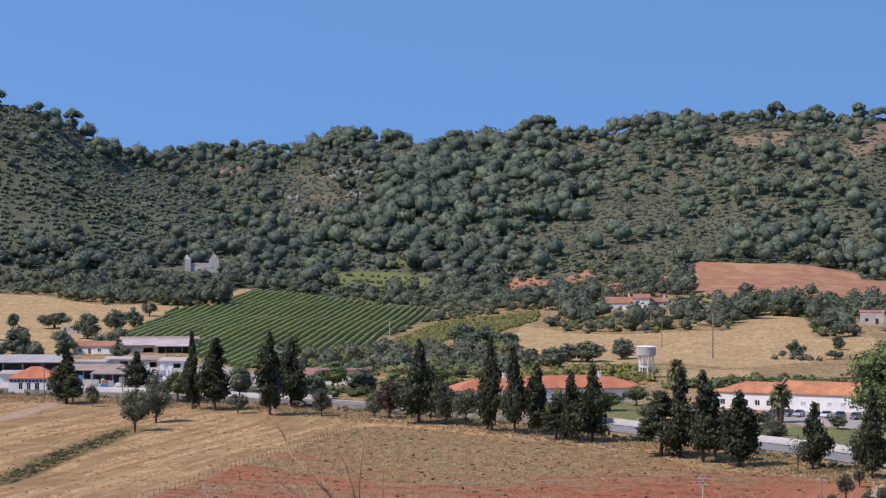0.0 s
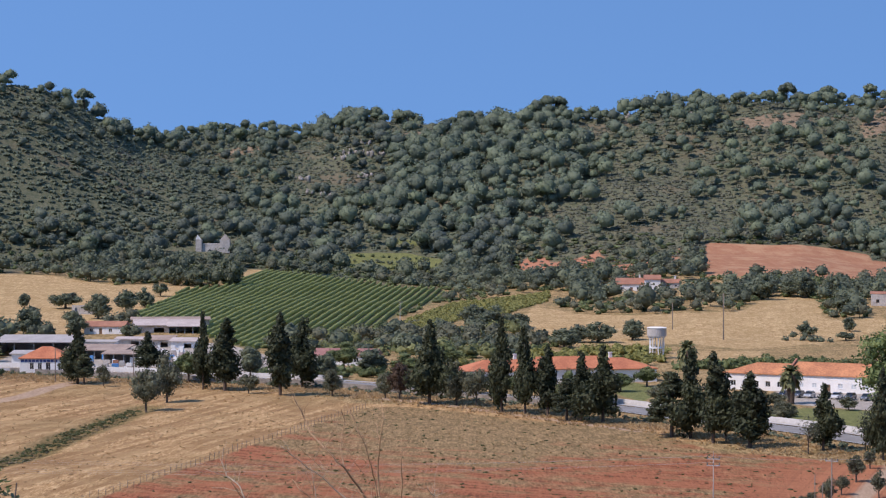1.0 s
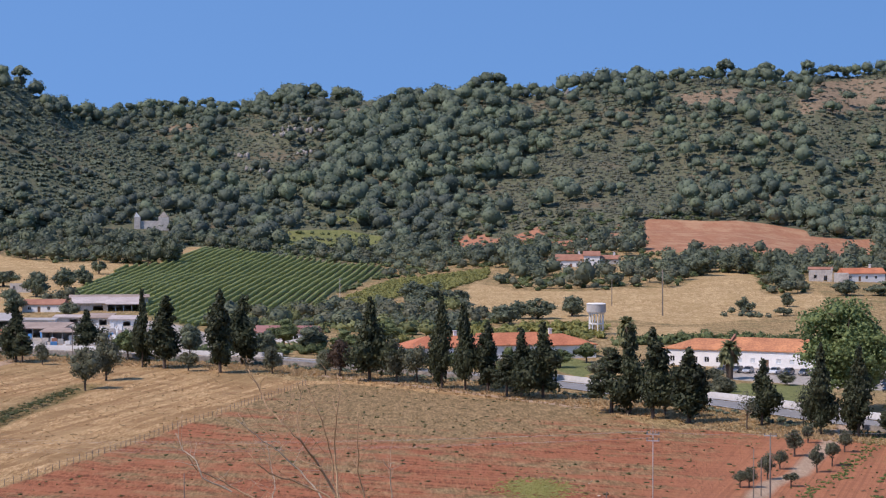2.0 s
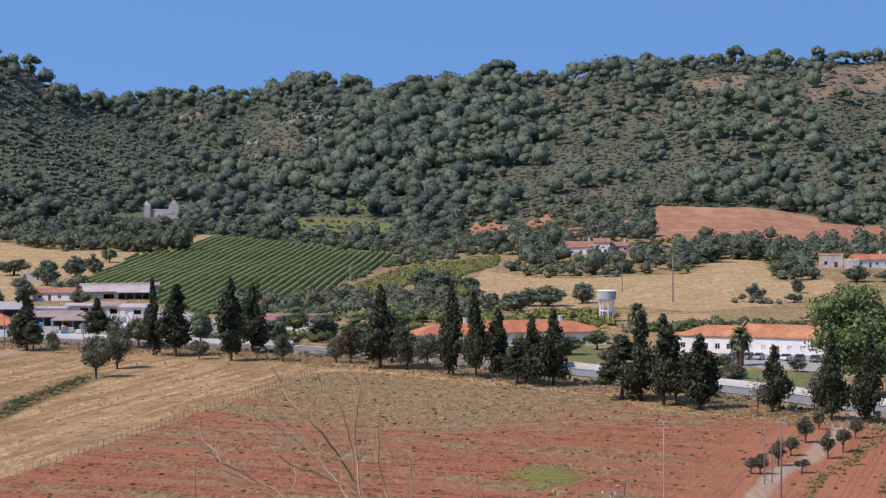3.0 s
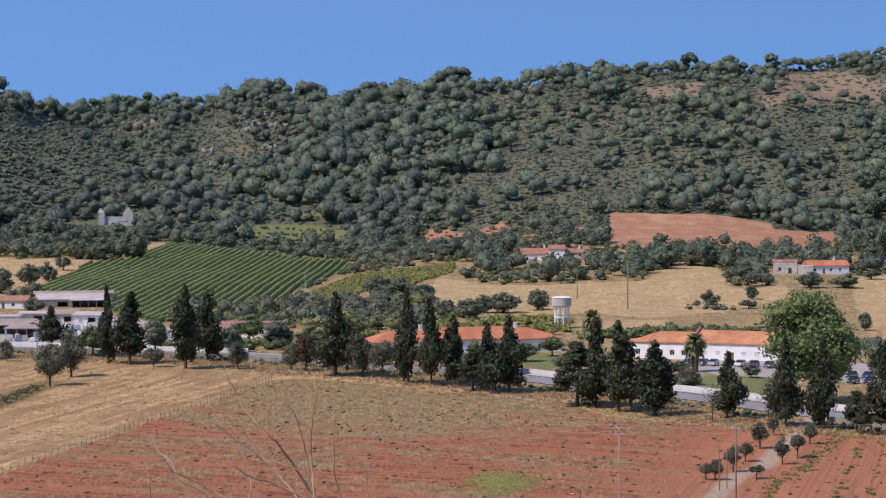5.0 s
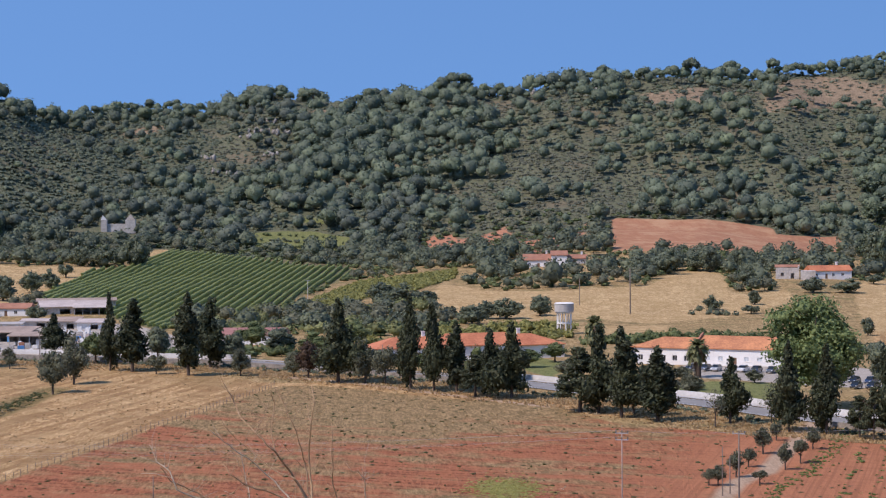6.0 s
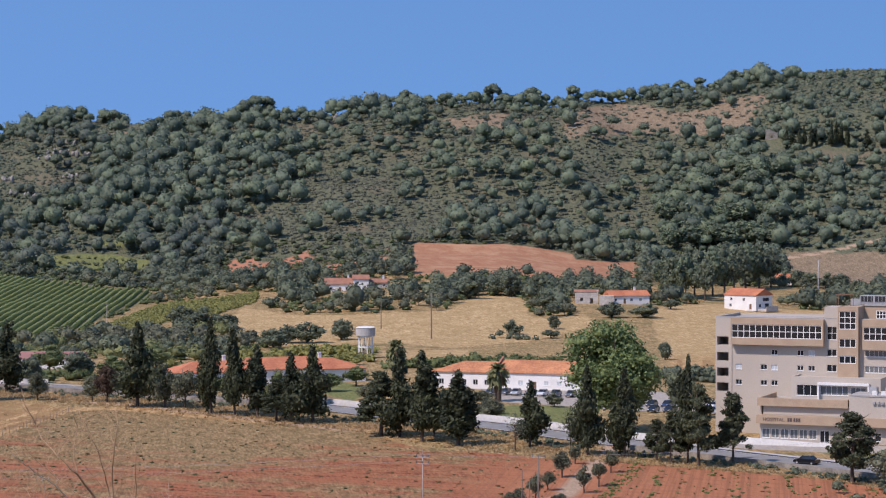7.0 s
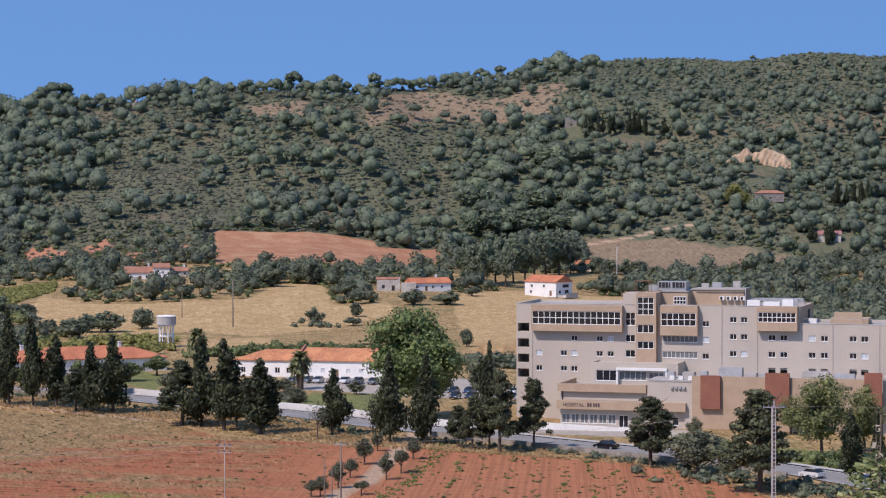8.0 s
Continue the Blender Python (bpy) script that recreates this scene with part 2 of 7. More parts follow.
def edge_distance(x, y, outline):
    """Metres inside (plus) or outside (minus) a closed outline in plan."""
    x, y = np.asarray(x, float), np.asarray(y, float)
    best, inside = np.full(x.shape, 1e9), np.zeros(x.shape, bool)
    for (ax, ay), (bx, by) in zip(outline, outline[1:] + outline[:1]):
        ex, ey = bx - ax, by - ay
        k = np.clip(((x - ax) * ex + (y - ay) * ey) / (ex * ex + ey * ey + 1e-9), 0, 1)
        best = np.minimum(best, np.hypot(x - ax - k * ex, y - ay - k * ey))
        crosses = (ay > y) != (by > y)
        inside ^= crosses & (x < (bx - ax) * (y - ay) / (by - ay + 1e-12) + ax)
    return np.where(inside, best, -best)


def line_distance(x, y, line):
    x, y = np.asarray(x, float), np.asarray(y, float)
    best = np.full(x.shape, 1e9)
    for (ax, ay), (bx, by) in zip(line, line[1:]):
        ex, ey = bx - ax, by - ay
        k = np.clip(((x - ax) * ex + (y - ay) * ey) / (ex * ex + ey * ey + 1e-9), 0, 1)
        best = np.minimum(best, np.hypot(x - ax - k * ex, y - ay - k * ey))
    return best


def smooth_line(points, step=4.0):
    """A rounded line through the given plan points."""
    pts = [np.array(p, float) for p in points]
    pts = [2 * pts[0] - pts[1]] + pts + [2 * pts[-1] - pts[-2]]
    out = []
    for a, b, c, d in zip(pts, pts[1:], pts[2:], pts[3:]):
        for k in np.linspace(0, 1, max(2, int(np.linalg.norm(c - b) / step)), endpoint=False):
            out.append(tuple(0.5 * (2 * b + (c - a) * k + (2 * a - 5 * b + 4 * c - d) * k ** 2 + (3 * b - a - 3 * c + d) * k ** 3)))
    return out + [tuple(pts[-2])]


ROAD = smooth_line([(-260, 650), (-134, 612), (-99, 599), (-73, 585), (-33, 567), (-6, 543), (38, 493), (55, 468), (71, 445), (85, 417), (100, 395), (113, 377), (125, 355), (135, 333), (145, 300), (160, 250)])
RED_FIELD = [(-20, 497), (-11, 498), (2, 487), (14, 472), (26, 457), (40, 441), (49, 410), (64, 399), (69, 390), (77, 385), (86, 376), (95, 369), (104, 361), (112, 351), (117, 332), (120, 290), (120, 150), (-70, 150), (-62, 320), (-50, 362), (-42, 399), (-32, 440)]
CREST = smooth_line([(-40, 508), (-20, 499), (-5, 495), (14, 476), (37, 449), (46, 430)])
FIELD_EDGE = smooth_line([(-19, 521), (-6, 506), (7, 491), (19, 475), (30, 456), (38, 443)])
FARM_PATH = smooth_line([(36, 240), (46, 290), (57, 327), (63, 338), (68, 354), (74, 371), (82, 398), (87, 412)])
TRACK = smooth_line([(-120, 470), (-105, 516), (-102, 542), (-99, 571), (-98, 596)])
DITCH = smooth_line([(-92, 340), (-80, 394), (-77, 421), (-73, 464), (-70, 499)])
STRAW_FIELDS = [
    [(34, 908), (49, 869), (74, 852), (114, 864), (138, 937), (155, 936), (141, 826), (154, 826), (167, 853), (160, 796), (126, 738), (94, 715), (79, 735), (40, 730), (30, 783), (25, 845)],
    [(206, 885), (236, 908), (290, 880), (240, 640), (162, 590), (140, 585), (159, 675), (186, 815)],
    [(70, 700), (100, 704), (90, 638), (66, 655)],
    [(-300, 1081), (-200, 1065), (-159, 1011), (-128, 1021), (-118, 1005), (-129, 864), (-127, 836), (-138, 777), (-260, 775)],
    [(-105, 1028), (-108, 1142), (-99, 1148), (-97, 1088), (-100, 1031)],
    [(-20, 497), (-32, 440), (-42, 399), (-50, 362), (-62, 320), (-70, 150), (-300, 150), (-300, 560), (-130, 590), (-90, 575), (-60, 560), (-30, 520)],
]
LAWNS = [[(-60, 1198), (-26, 1206), (-6, 1190), (-10, 1160), (-56, 1162)], [(-38, 1236), (-21, 1229), (-19, 1221), (-37, 1223)], [(66, 480), (80, 497), (100, 490), (90, 452), (76, 452)], [(38, 550), (47, 575), (54, 545), (44, 510)], [(120, 400), (140, 372), (165, 355), (150, 330), (132, 352)]]
RED_SLOPE = [(135, 1167), (171, 1161), (198, 1162), (220, 1157), (219, 1139), (229, 1140), (256, 1145), (234, 1067), (205, 1021), (175, 1023), (146, 1030), (119, 1020)]
VINEYARD = [(-127, 841), (-123, 996), (-99, 1023), (-98, 1138), (-65, 1111), (-23, 1054), (-5, 1042), (-2, 988), (-21, 876), (-30, 795), (-52, 770), (-64, 699), (-92, 778)]
LIME_FIELD = [(-20, 828), (1, 942), (29, 975), (44, 994), (41, 947), (22, 873), (4, 849), (-13, 783)]
BARE = [
    [polar(b, d) for b, d in [(16.44, 1194), (18.61, 1192), (20.67, 1177), (21.9, 1163), (21.83, 1120), (19.64, 1092), (17.6, 1060), (16.4, 1100)]],
    [(265, 1434), (316, 1493), (351, 1432), (409, 1445), (408, 1427), (373, 1369), (327, 1402), (256, 1365)],
    [(186, 1435), (204, 1437), (239, 1441), (228, 1394), (189, 1408)],
    [(-36, 1484), (-13, 1478), (-15, 1444), (-30, 1455)],
    [polar(b, d) for b, d in [(14.75, 1505), (14.95, 1505), (14.75, 1486), (14.45, 1438), (14.0, 1426), (14.1, 1452), (14.5, 1484)]],
    [polar(b, d) for b, d in [(-6.1, 1462), (-5.75, 1467), (-5.3, 1463), (-5.3, 1448), (-5.7, 1446), (-6.1, 1452)]],
]
BANK = [(35, 1169), (78, 1171), (95, 1117), (124, 1159), (120, 1116), (92, 1052), (68, 1065), (40, 1124)]
HILL_TRACK = smooth_line([polar(b, d) for b, d in [(16.33, 1184), (16.99, 1190), (17.73, 1199), (18.47, 1211), (19.2, 1216)]])
YARDS = [[(109.5, 415.3), (104.5, 403), (131, 388), (139, 398)], [(-135, 625), (-60, 600), (-40, 590), (-45, 640), (-80, 740), (-140, 740)], [(80, 505), (120, 470), (150, 440), (115, 560), (80, 545)]]


def mesh_object(name, verts, faces, materials=(), parent=None, smooth=False, tones=None):
    me = bpy.data.meshes.new(name)
    verts, faces = np.asarray(verts, np.float32), np.asarray(faces, np.int32) if not isinstance(faces, list) else faces
    if isinstance(faces, np.ndarray):
        k = faces.shape[1]
        me.vertices.add(len(verts))
        me.vertices.foreach_set("co", verts.ravel())
        me.loops.add(faces.size)
        me.loops.foreach_set("vertex_index", faces.ravel())
        me.polygons.add(len(faces))
        me.polygons.foreach_set("loop_start", np.arange(len(faces), dtype=np.int32) * k)
        me.update(calc_edges=True)
    else:
        me.from_pydata(verts.tolist(), [], faces)
    if tones is not None:
        me.attributes.new("tone", "FLOAT", "POINT").data.foreach_set("value", np.asarray(tones, np.float32))
    for m in materials:
        me.materials.append(m)
    if smooth:
        me.polygons.foreach_set("use_smooth", np.ones(len(me.polygons), bool))
    me.validate()
    ob = new(name, me)
    if parent:
        ob.parent = parent
    return ob


# ---- the ground: one sheet to the horizon ----
_b = np.concatenate([np.arange(-180, -20, 4.0), np.arange(-20, -14, 0.6), np.arange(-14, 26.5, 0.19), np.arange(26.5, 34, 0.6), np.arange(34, 180, 4.0)])
_d = np.concatenate([[0.01], np.arange(4, 236, 8.0), np.arange(240, 480, 1.7), np.arange(480, 760, 3.2), np.arange(760, 1220, 5.0), np.arange(1220, 1640, 4.0), [1660, 1700, 1800, 2000, 2300, 2600, 3000, 3600, 4300, 4900]])
_B, _D = np.meshgrid(np.radians(_b), _d)
gx, gy = _D * np.sin(_B), _D * np.cos(_B)
gz = height(gx, gy)
gz = gz - 1.1 * np.clip(1 - line_distance(gx, gy, DITCH) / 4.5, 0, 1)
rows_n, cols_n = gx.shape
_i = np.arange(rows_n * cols_n).reshape(rows_n, cols_n)
_next = np.roll(_i, -1, axis=1)
quads = np.stack([_i[:-1], _next[:-1], _next[1:], _i[1:]], -1).reshape(-1, 4)[:, ::-1]


def union(outlines):
    return np.max([edge_distance(gx, gy, o) for o in outlines], axis=0)


masks = {
    "red_soil": edge_distance(gx, gy, RED_FIELD),
    "straw": np.maximum(union(STRAW_FIELDS), 6.5 - line_distance(gx, gy, CREST)),
    "lawn": union(LAWNS),
    "red_slope": edge_distance(gx, gy, RED_SLOPE),
    "vineyard": np.maximum(edge_distance(gx, gy, VINEYARD), edge_distance(gx, gy, LIME_FIELD)),
    "bare": union(BARE),
    "track": np.max([1.7 - line_distance(gx, gy, FARM_PATH), 2.6 - line_distance(gx, gy, TRACK), 1.5 - line_distance(gx, gy, FIELD_EDGE), 2.4 - line_distance(gx, gy, HILL_TRACK)], axis=0),
    "yard": union(YARDS),
    "bank": edge_distance(gx, gy, BANK),
    "ditch": 4.0 - line_distance(gx, gy, DITCH),
    "hill": (np.hypot(gx, gy) - 1080) * 0.3,
}
ground_verts = np.stack([gx, gy, gz], -1).reshape(-1, 3)


def ground_material():
    m, n, l, b = node_material("valley_ground")

    def mask(name, wobble=2.0, sharp=1.2, scale=0.12):
        a = n.new("ShaderNodeAttribute")
        a.attribute_name = name
        w = sums(n, l, "MULTIPLY", sums(n, l, "SUBTRACT", noise_node(n, l, scale, 5, 0.65), 0.5), wobble * 3)
        return sums(n, l, "ADD", sums(n, l, "DIVIDE", sums(n, l, "ADD", a.outputs["Fac"], w), sharp), 0.5, True)

    fine, mid, wide = noise_node(n, l, 1.9, 6, 0.7, stretch=(0, 1.0, 0.16)), noise_node(n, l, 0.09, 6, 0.65), noise_node(n, l, 0.018, 4)
    clod = noise_node(n, l, 4.2, 4, 0.7, stretch=(0, 1.0, 0.2))
    tussock = noise_node(n, l, 0.5, 5, 0.7, stretch=(0, 1.0, 0.3))
    fine = sums(n, l, "ADD", sums(n, l, "MULTIPLY", fine, 0.45), sums(n, l, "ADD", sums(n, l, "MULTIPLY", clod, 0.25), sums(n, l, "MULTIPLY", tussock, 0.3)))
    grass = ramp(n, l, fine, [(0.41, (0.15, 0.105, 0.048)), (0.5, (0.31, 0.215, 0.10)), (0.58, (0.50, 0.355, 0.18))])
    grass = blend(n, l, ramp(n, l, mid, [(0.5, (0, 0, 0)), (0.66, (0.6, 0.6, 0.6))]), grass, (0.13, 0.125, 0.05))
    hill = ramp(n, l, fine, [(0.43, (0.075, 0.088, 0.052)), (0.5, (0.118, 0.126, 0.076)), (0.58, (0.185, 0.170, 0.110))])
    hill = blend(n, l, ramp(n, l, wide, [(0.55, (0, 0, 0)), (0.7, (0.5, 0.5, 0.5))]), hill, (0.22, 0.155, 0.105))
    col = blend(n, l, mask("hill", 30, 20, 0.02), grass, hill)
    # straw with mown streaks
    swath = noise_node(n, l, 1.0, 5, 0.6, stretch=(-14, 0.30, 0.018))
    straw = ramp(n, l, fine, [(0.42, (0.26, 0.155, 0.068)), (0.5, (0.43, 0.272, 0.125)), (0.58, (0.62, 0.43, 0.225))])
    straw = blend(n, l, ramp(n, l, swath, [(0.45, (0, 0, 0)), (0.56, (0.85, 0.85, 0.85))]), straw, (0.265, 0.155, 0.068))
    straw = blend(n, l, ramp(n, l, wide, [(0.5, (0, 0, 0)), (0.68, (0.55, 0.55, 0.55))]), straw, (0.26, 0.18, 0.08))
    straw = blend(n, l, ramp(n, l, mid, [(0.46, (0, 0, 0)), (0.66, (0.55, 0.55, 0.55))]), straw, (0.47, 0.325, 0.16))
    geo = n.new("ShaderNodeNewGeometry")
    sep = n.new("ShaderNodeSeparateXYZ")
    l.new(geo.outputs["Position"], sep.inputs[0])
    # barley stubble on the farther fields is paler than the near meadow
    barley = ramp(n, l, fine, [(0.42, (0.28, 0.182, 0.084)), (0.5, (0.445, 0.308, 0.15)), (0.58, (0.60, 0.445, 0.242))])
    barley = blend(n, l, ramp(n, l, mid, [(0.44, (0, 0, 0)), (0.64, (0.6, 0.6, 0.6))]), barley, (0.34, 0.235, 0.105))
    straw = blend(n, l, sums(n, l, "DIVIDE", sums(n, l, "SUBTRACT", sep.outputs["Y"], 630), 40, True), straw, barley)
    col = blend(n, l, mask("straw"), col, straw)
    # red earth with a thin grey-green cover along the drills
    drill = noise_node(n, l, 1.0, 6, 0.7, stretch=(-34, 0.02, 0.14))
    cross = noise_node(n, l, 1.0, 5, 0.65, stretch=(-30, 0.012, 0.5))
    earth = ramp(n, l, fine, [(0.42, (0.125, 0.048, 0.026)), (0.5, (0.265, 0.096, 0.046)), (0.58, (0.41, 0.17, 0.085))])
    earth = blend(n, l, ramp(n, l, cross, [(0.46, (0, 0, 0)), (0.54, (0.75, 0.75, 0.75))]), earth, (0.37, 0.15, 0.075))
    furrow = noise_node(n, l, 1.0, 4, 0.6, stretch=(-16, 1.7, 0.012))
    # furrows beside the farm path
    beside = sums(n, l, "DIVIDE", sums(n, l, "SUBTRACT", sums(n, l, "SUBTRACT", sep.outputs["X"], sums(n, l, "MULTIPLY", sep.outputs["Y"], 0.30)), -62), 16, True)
    ruts = ramp(n, l, furrow, [(0.46, (0, 0, 0)), (0.58, (0.5, 0.5, 0.5))])
    earth = blend(n, l, sums(n, l, "MULTIPLY", beside, 0.6), earth, (0.45, 0.195, 0.10))
    earth = blend(n, l, sums(n, l, "MULTIPLY", beside, ruts), earth, (0.22, 0.095, 0.05))
    cover = ramp(n, l, fine, [(0.42, (0.135, 0.102, 0.046)), (0.5, (0.25, 0.178, 0.084)), (0.58, (0.40, 0.28, 0.14))])
    px = sums(n, l, "DIVIDE", sums(n, l, "SUBTRACT", sep.outputs["X"], 8), 55)
    py = sums(n, l, "DIVIDE", sums(n, l, "SUBTRACT", sep.outputs["Y"], 470), 95)
    far_off = sums(n, l, "ADD", sums(n, l, "MULTIPLY", px, px), sums(n, l, "MULTIPLY", py, py))
    patch = sums(n, l, "MULTIPLY", sums(n, l, "SUBTRACT", 1.0, far_off, True), 0.33)
    worn = sums(n, l, "ADD", sums(n, l, "ADD", sums(n, l, "MULTIPLY", drill, 0.95), sums(n, l, "MULTIPLY", mid, 0.75)), patch)
    worn = sums(n, l, "SUBTRACT", worn, sums(n, l, "MULTIPLY", beside, 0.16))
    earth = blend(n, l, ramp(n, l, worn, [(0.79, (0, 0, 0)), (1.13, (0.92, 0.92, 0.92))]), earth, cover)
    col = blend(n, l, mask("red_soil", 1.2), col, earth)
    slope_line = noise_node(n, l, 0.6, 6, 0.7, stretch=(6, 0.9, 0.06))
    slope = blend(n, l, slope_line, (0.24, 0.10, 0.055), (0.47, 0.25, 0.145))
    slope = blend(n, l, ramp(n, l, mid, [(0.46, (0, 0, 0)), (0.62, (0.7, 0.7, 0.7))]), slope, (0.46, 0.285, 0.165))
    col = blend(n, l, mask("red_slope", 0.8), col, slope)
    col = blend(n, l, mask("bank", 22, 4, 0.03), col, (0.40, 0.19, 0.115))
    bare = ramp(n, l, fine, [(0.42, (0.135, 0.102, 0.064)), (0.5, (0.235, 0.175, 0.113)), (0.6, (0.34, 0.255, 0.168))])
    col = blend(n, l, mask("bare", 14, 5, 0.03), col, bare)
    col = blend(n, l, mask("vineyard", 1.0), col, ramp(n, l, fine, [(0.42, (0.12, 0.115, 0.052)), (0.58, (0.23, 0.20, 0.10))]))
    col = blend(n, l, mask("lawn", 1.0), col, ramp(n, l, fine, [(0.40, (0.105, 0.125, 0.042)), (0.60, (0.235, 0.235, 0.092))]))
    col = blend(n, l, mask("yard", 1.5), col, ramp(n, l, fine, [(0.36, (0.28, 0.25, 0.21)), (0.62, (0.46, 0.41, 0.35))]))
    col = blend(n, l, mask("ditch", 1.5, 2.5), col, ramp(n, l, fine, [(0.42, (0.13, 0.10, 0.04)), (0.58, (0.30, 0.215, 0.095))]))
    col = blend(n, l, mask("track", 0.6), col, ramp(n, l, fine, [(0.40, (0.31, 0.21, 0.135)), (0.60, (0.49, 0.36, 0.25))]))
    l.new(col, b.inputs["Base Color"])
    b.inputs["Roughness"].default_value, b.inputs["Specular IOR Level"].default_value = 0.95, 0.1
    relief(n, l, b, fine, 0.9, 0.6)
    return m


ground = mesh_object("ground", ground_verts, quads, [ground_material()], smooth=True)
for key, value in masks.items():
    ground.data.attributes.new(key, "FLOAT", "POINT").data.foreach_set("value", np.clip(value, -60, 60).astype(np.float32).ravel())
tagged(ground, "valley floor of straw meadows and red earth under a scrubby hill", "ground", kind="structure")

# ---- plants: shapes ----
def ico(level):
    bm = bmesh.new()
    bmesh.ops.create_icosphere(bm, subdivisions=level, radius=1.0)
    v = np.array([p.co[:] for p in bm.verts])
    f = np.array([[q.index for q in face.verts] for face in bm.faces])
    bm.free()
    return v, f


ICO = {1: ico(1), 2: ico(2), 3: ico(3)}


class Shape:
    """Triangles gathered piece by piece, with a tone for each piece."""

    def __init__(self):
        self.v, self.f, self.t, self.n = [], [], [], 0

    def add(self, v, f, tone=0.5):
        self.v.append(np.asarray(v, float))
        self.f.append(np.asarray(f, int) + self.n)
        self.t.append(np.broadcast_to(np.asarray(tone, float), (len(v),)))
        self.n += len(v)
        return self

    def arrays(self):
        return np.concatenate(self.v), np.concatenate(self.f), np.concatenate(self.t)

    def put(self, name, material, parent=None, smooth=False):
        v, f, t = self.arrays()
        return mesh_object(name, v, f, [material], parent, smooth, t)


def leaf_cards(rng, at, out, wide, tall, up=0.0, tilt=0.9):
    """Small leaf clusters at the points, facing roughly outwards."""
    k = len(at)
    nrm = out + rng.normal(0, tilt, (k, 3))
    nrm /= np.linalg.norm(nrm, axis=1)[:, None] + 1e-9
    side = np.cross(nrm, rng.normal(0, 1, (k, 3)) * (1 - up) + np.array([0, 0, 1.0]) * up)
    side /= np.linalg.norm(side, axis=1)[:, None] + 1e-9
    top = np.cross(side, nrm)
    w, h = wide * rng.uniform(0.6, 1.3, (k, 1)) / 2, tall * rng.uniform(0.6, 1.3, (k, 1)) / 2
    v = np.stack([at - side * w - top * h * 0.6, at + side * w * 0.8 - top * h, at + side * w * 0.7 + top * h * 0.7, at - side * w * 0.5 + top * h], 1).reshape(-1, 3)
    i = np.arange(k)[:, None] * 4
    return v, np.concatenate([i + [0, 1, 2], i + [0, 2, 3]])


def lump(shape, rng, centre, radii, level=2, rough=0.3, tone=0.5):
    v, f = ICO[level]
    v = v * (1 + rng.normal(0, rough, (len(v), 1)).clip(-0.4, 0.4))
    shape.add(v * radii + centre, f, tone)


def crown(rng, lumps, count, wide, tall, up=0.0, core=0.66, level=2, tilt=0.9, bare=0.0):
    s = Shape()
    areas = np.array([r[0] * r[2] + r[0] * r[1] for _, r in lumps])
    for (c, r), a in zip(lumps, areas / areas.sum()):
        tone = rng.uniform(0.1, 0.9)
        c, r = np.array(c, float), np.array(r, float)
        if rng.random() >= bare:
            lump(s, rng, c, r * core, level, tone=tone)
        k = max(4, int(count * a))
        d = rng.normal(0, 1, (k, 3))
        d /= np.linalg.norm(d, axis=1)[:, None]
        v, f = leaf_cards(rng, c + d * r * rng.uniform(0.5, 1.2, (k, 1)) ** 0.8, d, wide, tall, up, tilt)
        s.add(v, f, np.repeat(np.clip(rng.normal(tone, 0.18, k), 0, 1), 4))
    return s


def tube(shape, points, radii, sides=7, tone=0.5):
    pts = np.asarray(points, float)
    rings = []
    for k, p in enumerate(pts):
        way = pts[min(k + 1, len(pts) - 1)] - pts[max(k - 1, 0)]
        way /= np.linalg.norm(way) + 1e-9
        a = np.cross(way, (0.31, 0.95, 0.05))
        a /= np.linalg.norm(a)
        b = np.cross(way, a)
        th = np.arange(sides) * 2 * math.pi / sides
        rings.append(p + radii[k] * (np.cos(th)[:, None] * a + np.sin(th)[:, None] * b))
    v = np.concatenate(rings + [pts[-1:]])
    f = []
    for k in range(len(pts) - 1):
        for j in range(sides):
            a, b = k * sides + j, k * sides + (j + 1) % sides
            f += [(a, b, b + sides), (a, b + sides, a + sides)]
    last = (len(pts) - 1) * sides
    f += [(last + j, last + (j + 1) % sides, len(v) - 1) for j in range(sides)]
    shape.add(v, f, tone)


def trunk_shape(rng, height_to, radius, limbs, spread, bend=0.04, first=0.35):
    s = Shape()
    pts = [np.array([0, 0, -0.4])]
    for k in range(1, 6):
        z = height_to * k / 5
        pts.append(np.array([rng.normal(0, bend) * z, rng.normal(0, bend) * z, z]))
    tube(s, pts, [radius * (1.25 - k * 0.17) for k in range(6)], 8)
    for k in range(limbs):
        a, z = rng.uniform(0, 6.28), height_to * rng.uniform(first, 0.95)
        base = np.array([np.interp(z, [p[2] for p in pts], [p[0] for p in pts]), np.interp(z, [p[2] for p in pts], [p[1] for p in pts]), z])
        far = spread * rng.uniform(0.5, 1.0)
        way = np.array([math.cos(a), math.sin(a), rng.uniform(0.35, 0.9)])
        tube(s, [base, base + way * far * 0.5, base + way * far * np.array([1, 1, 1.15])], [radius * 0.45, radius * 0.28, radius * 0.08], 5)
    return s


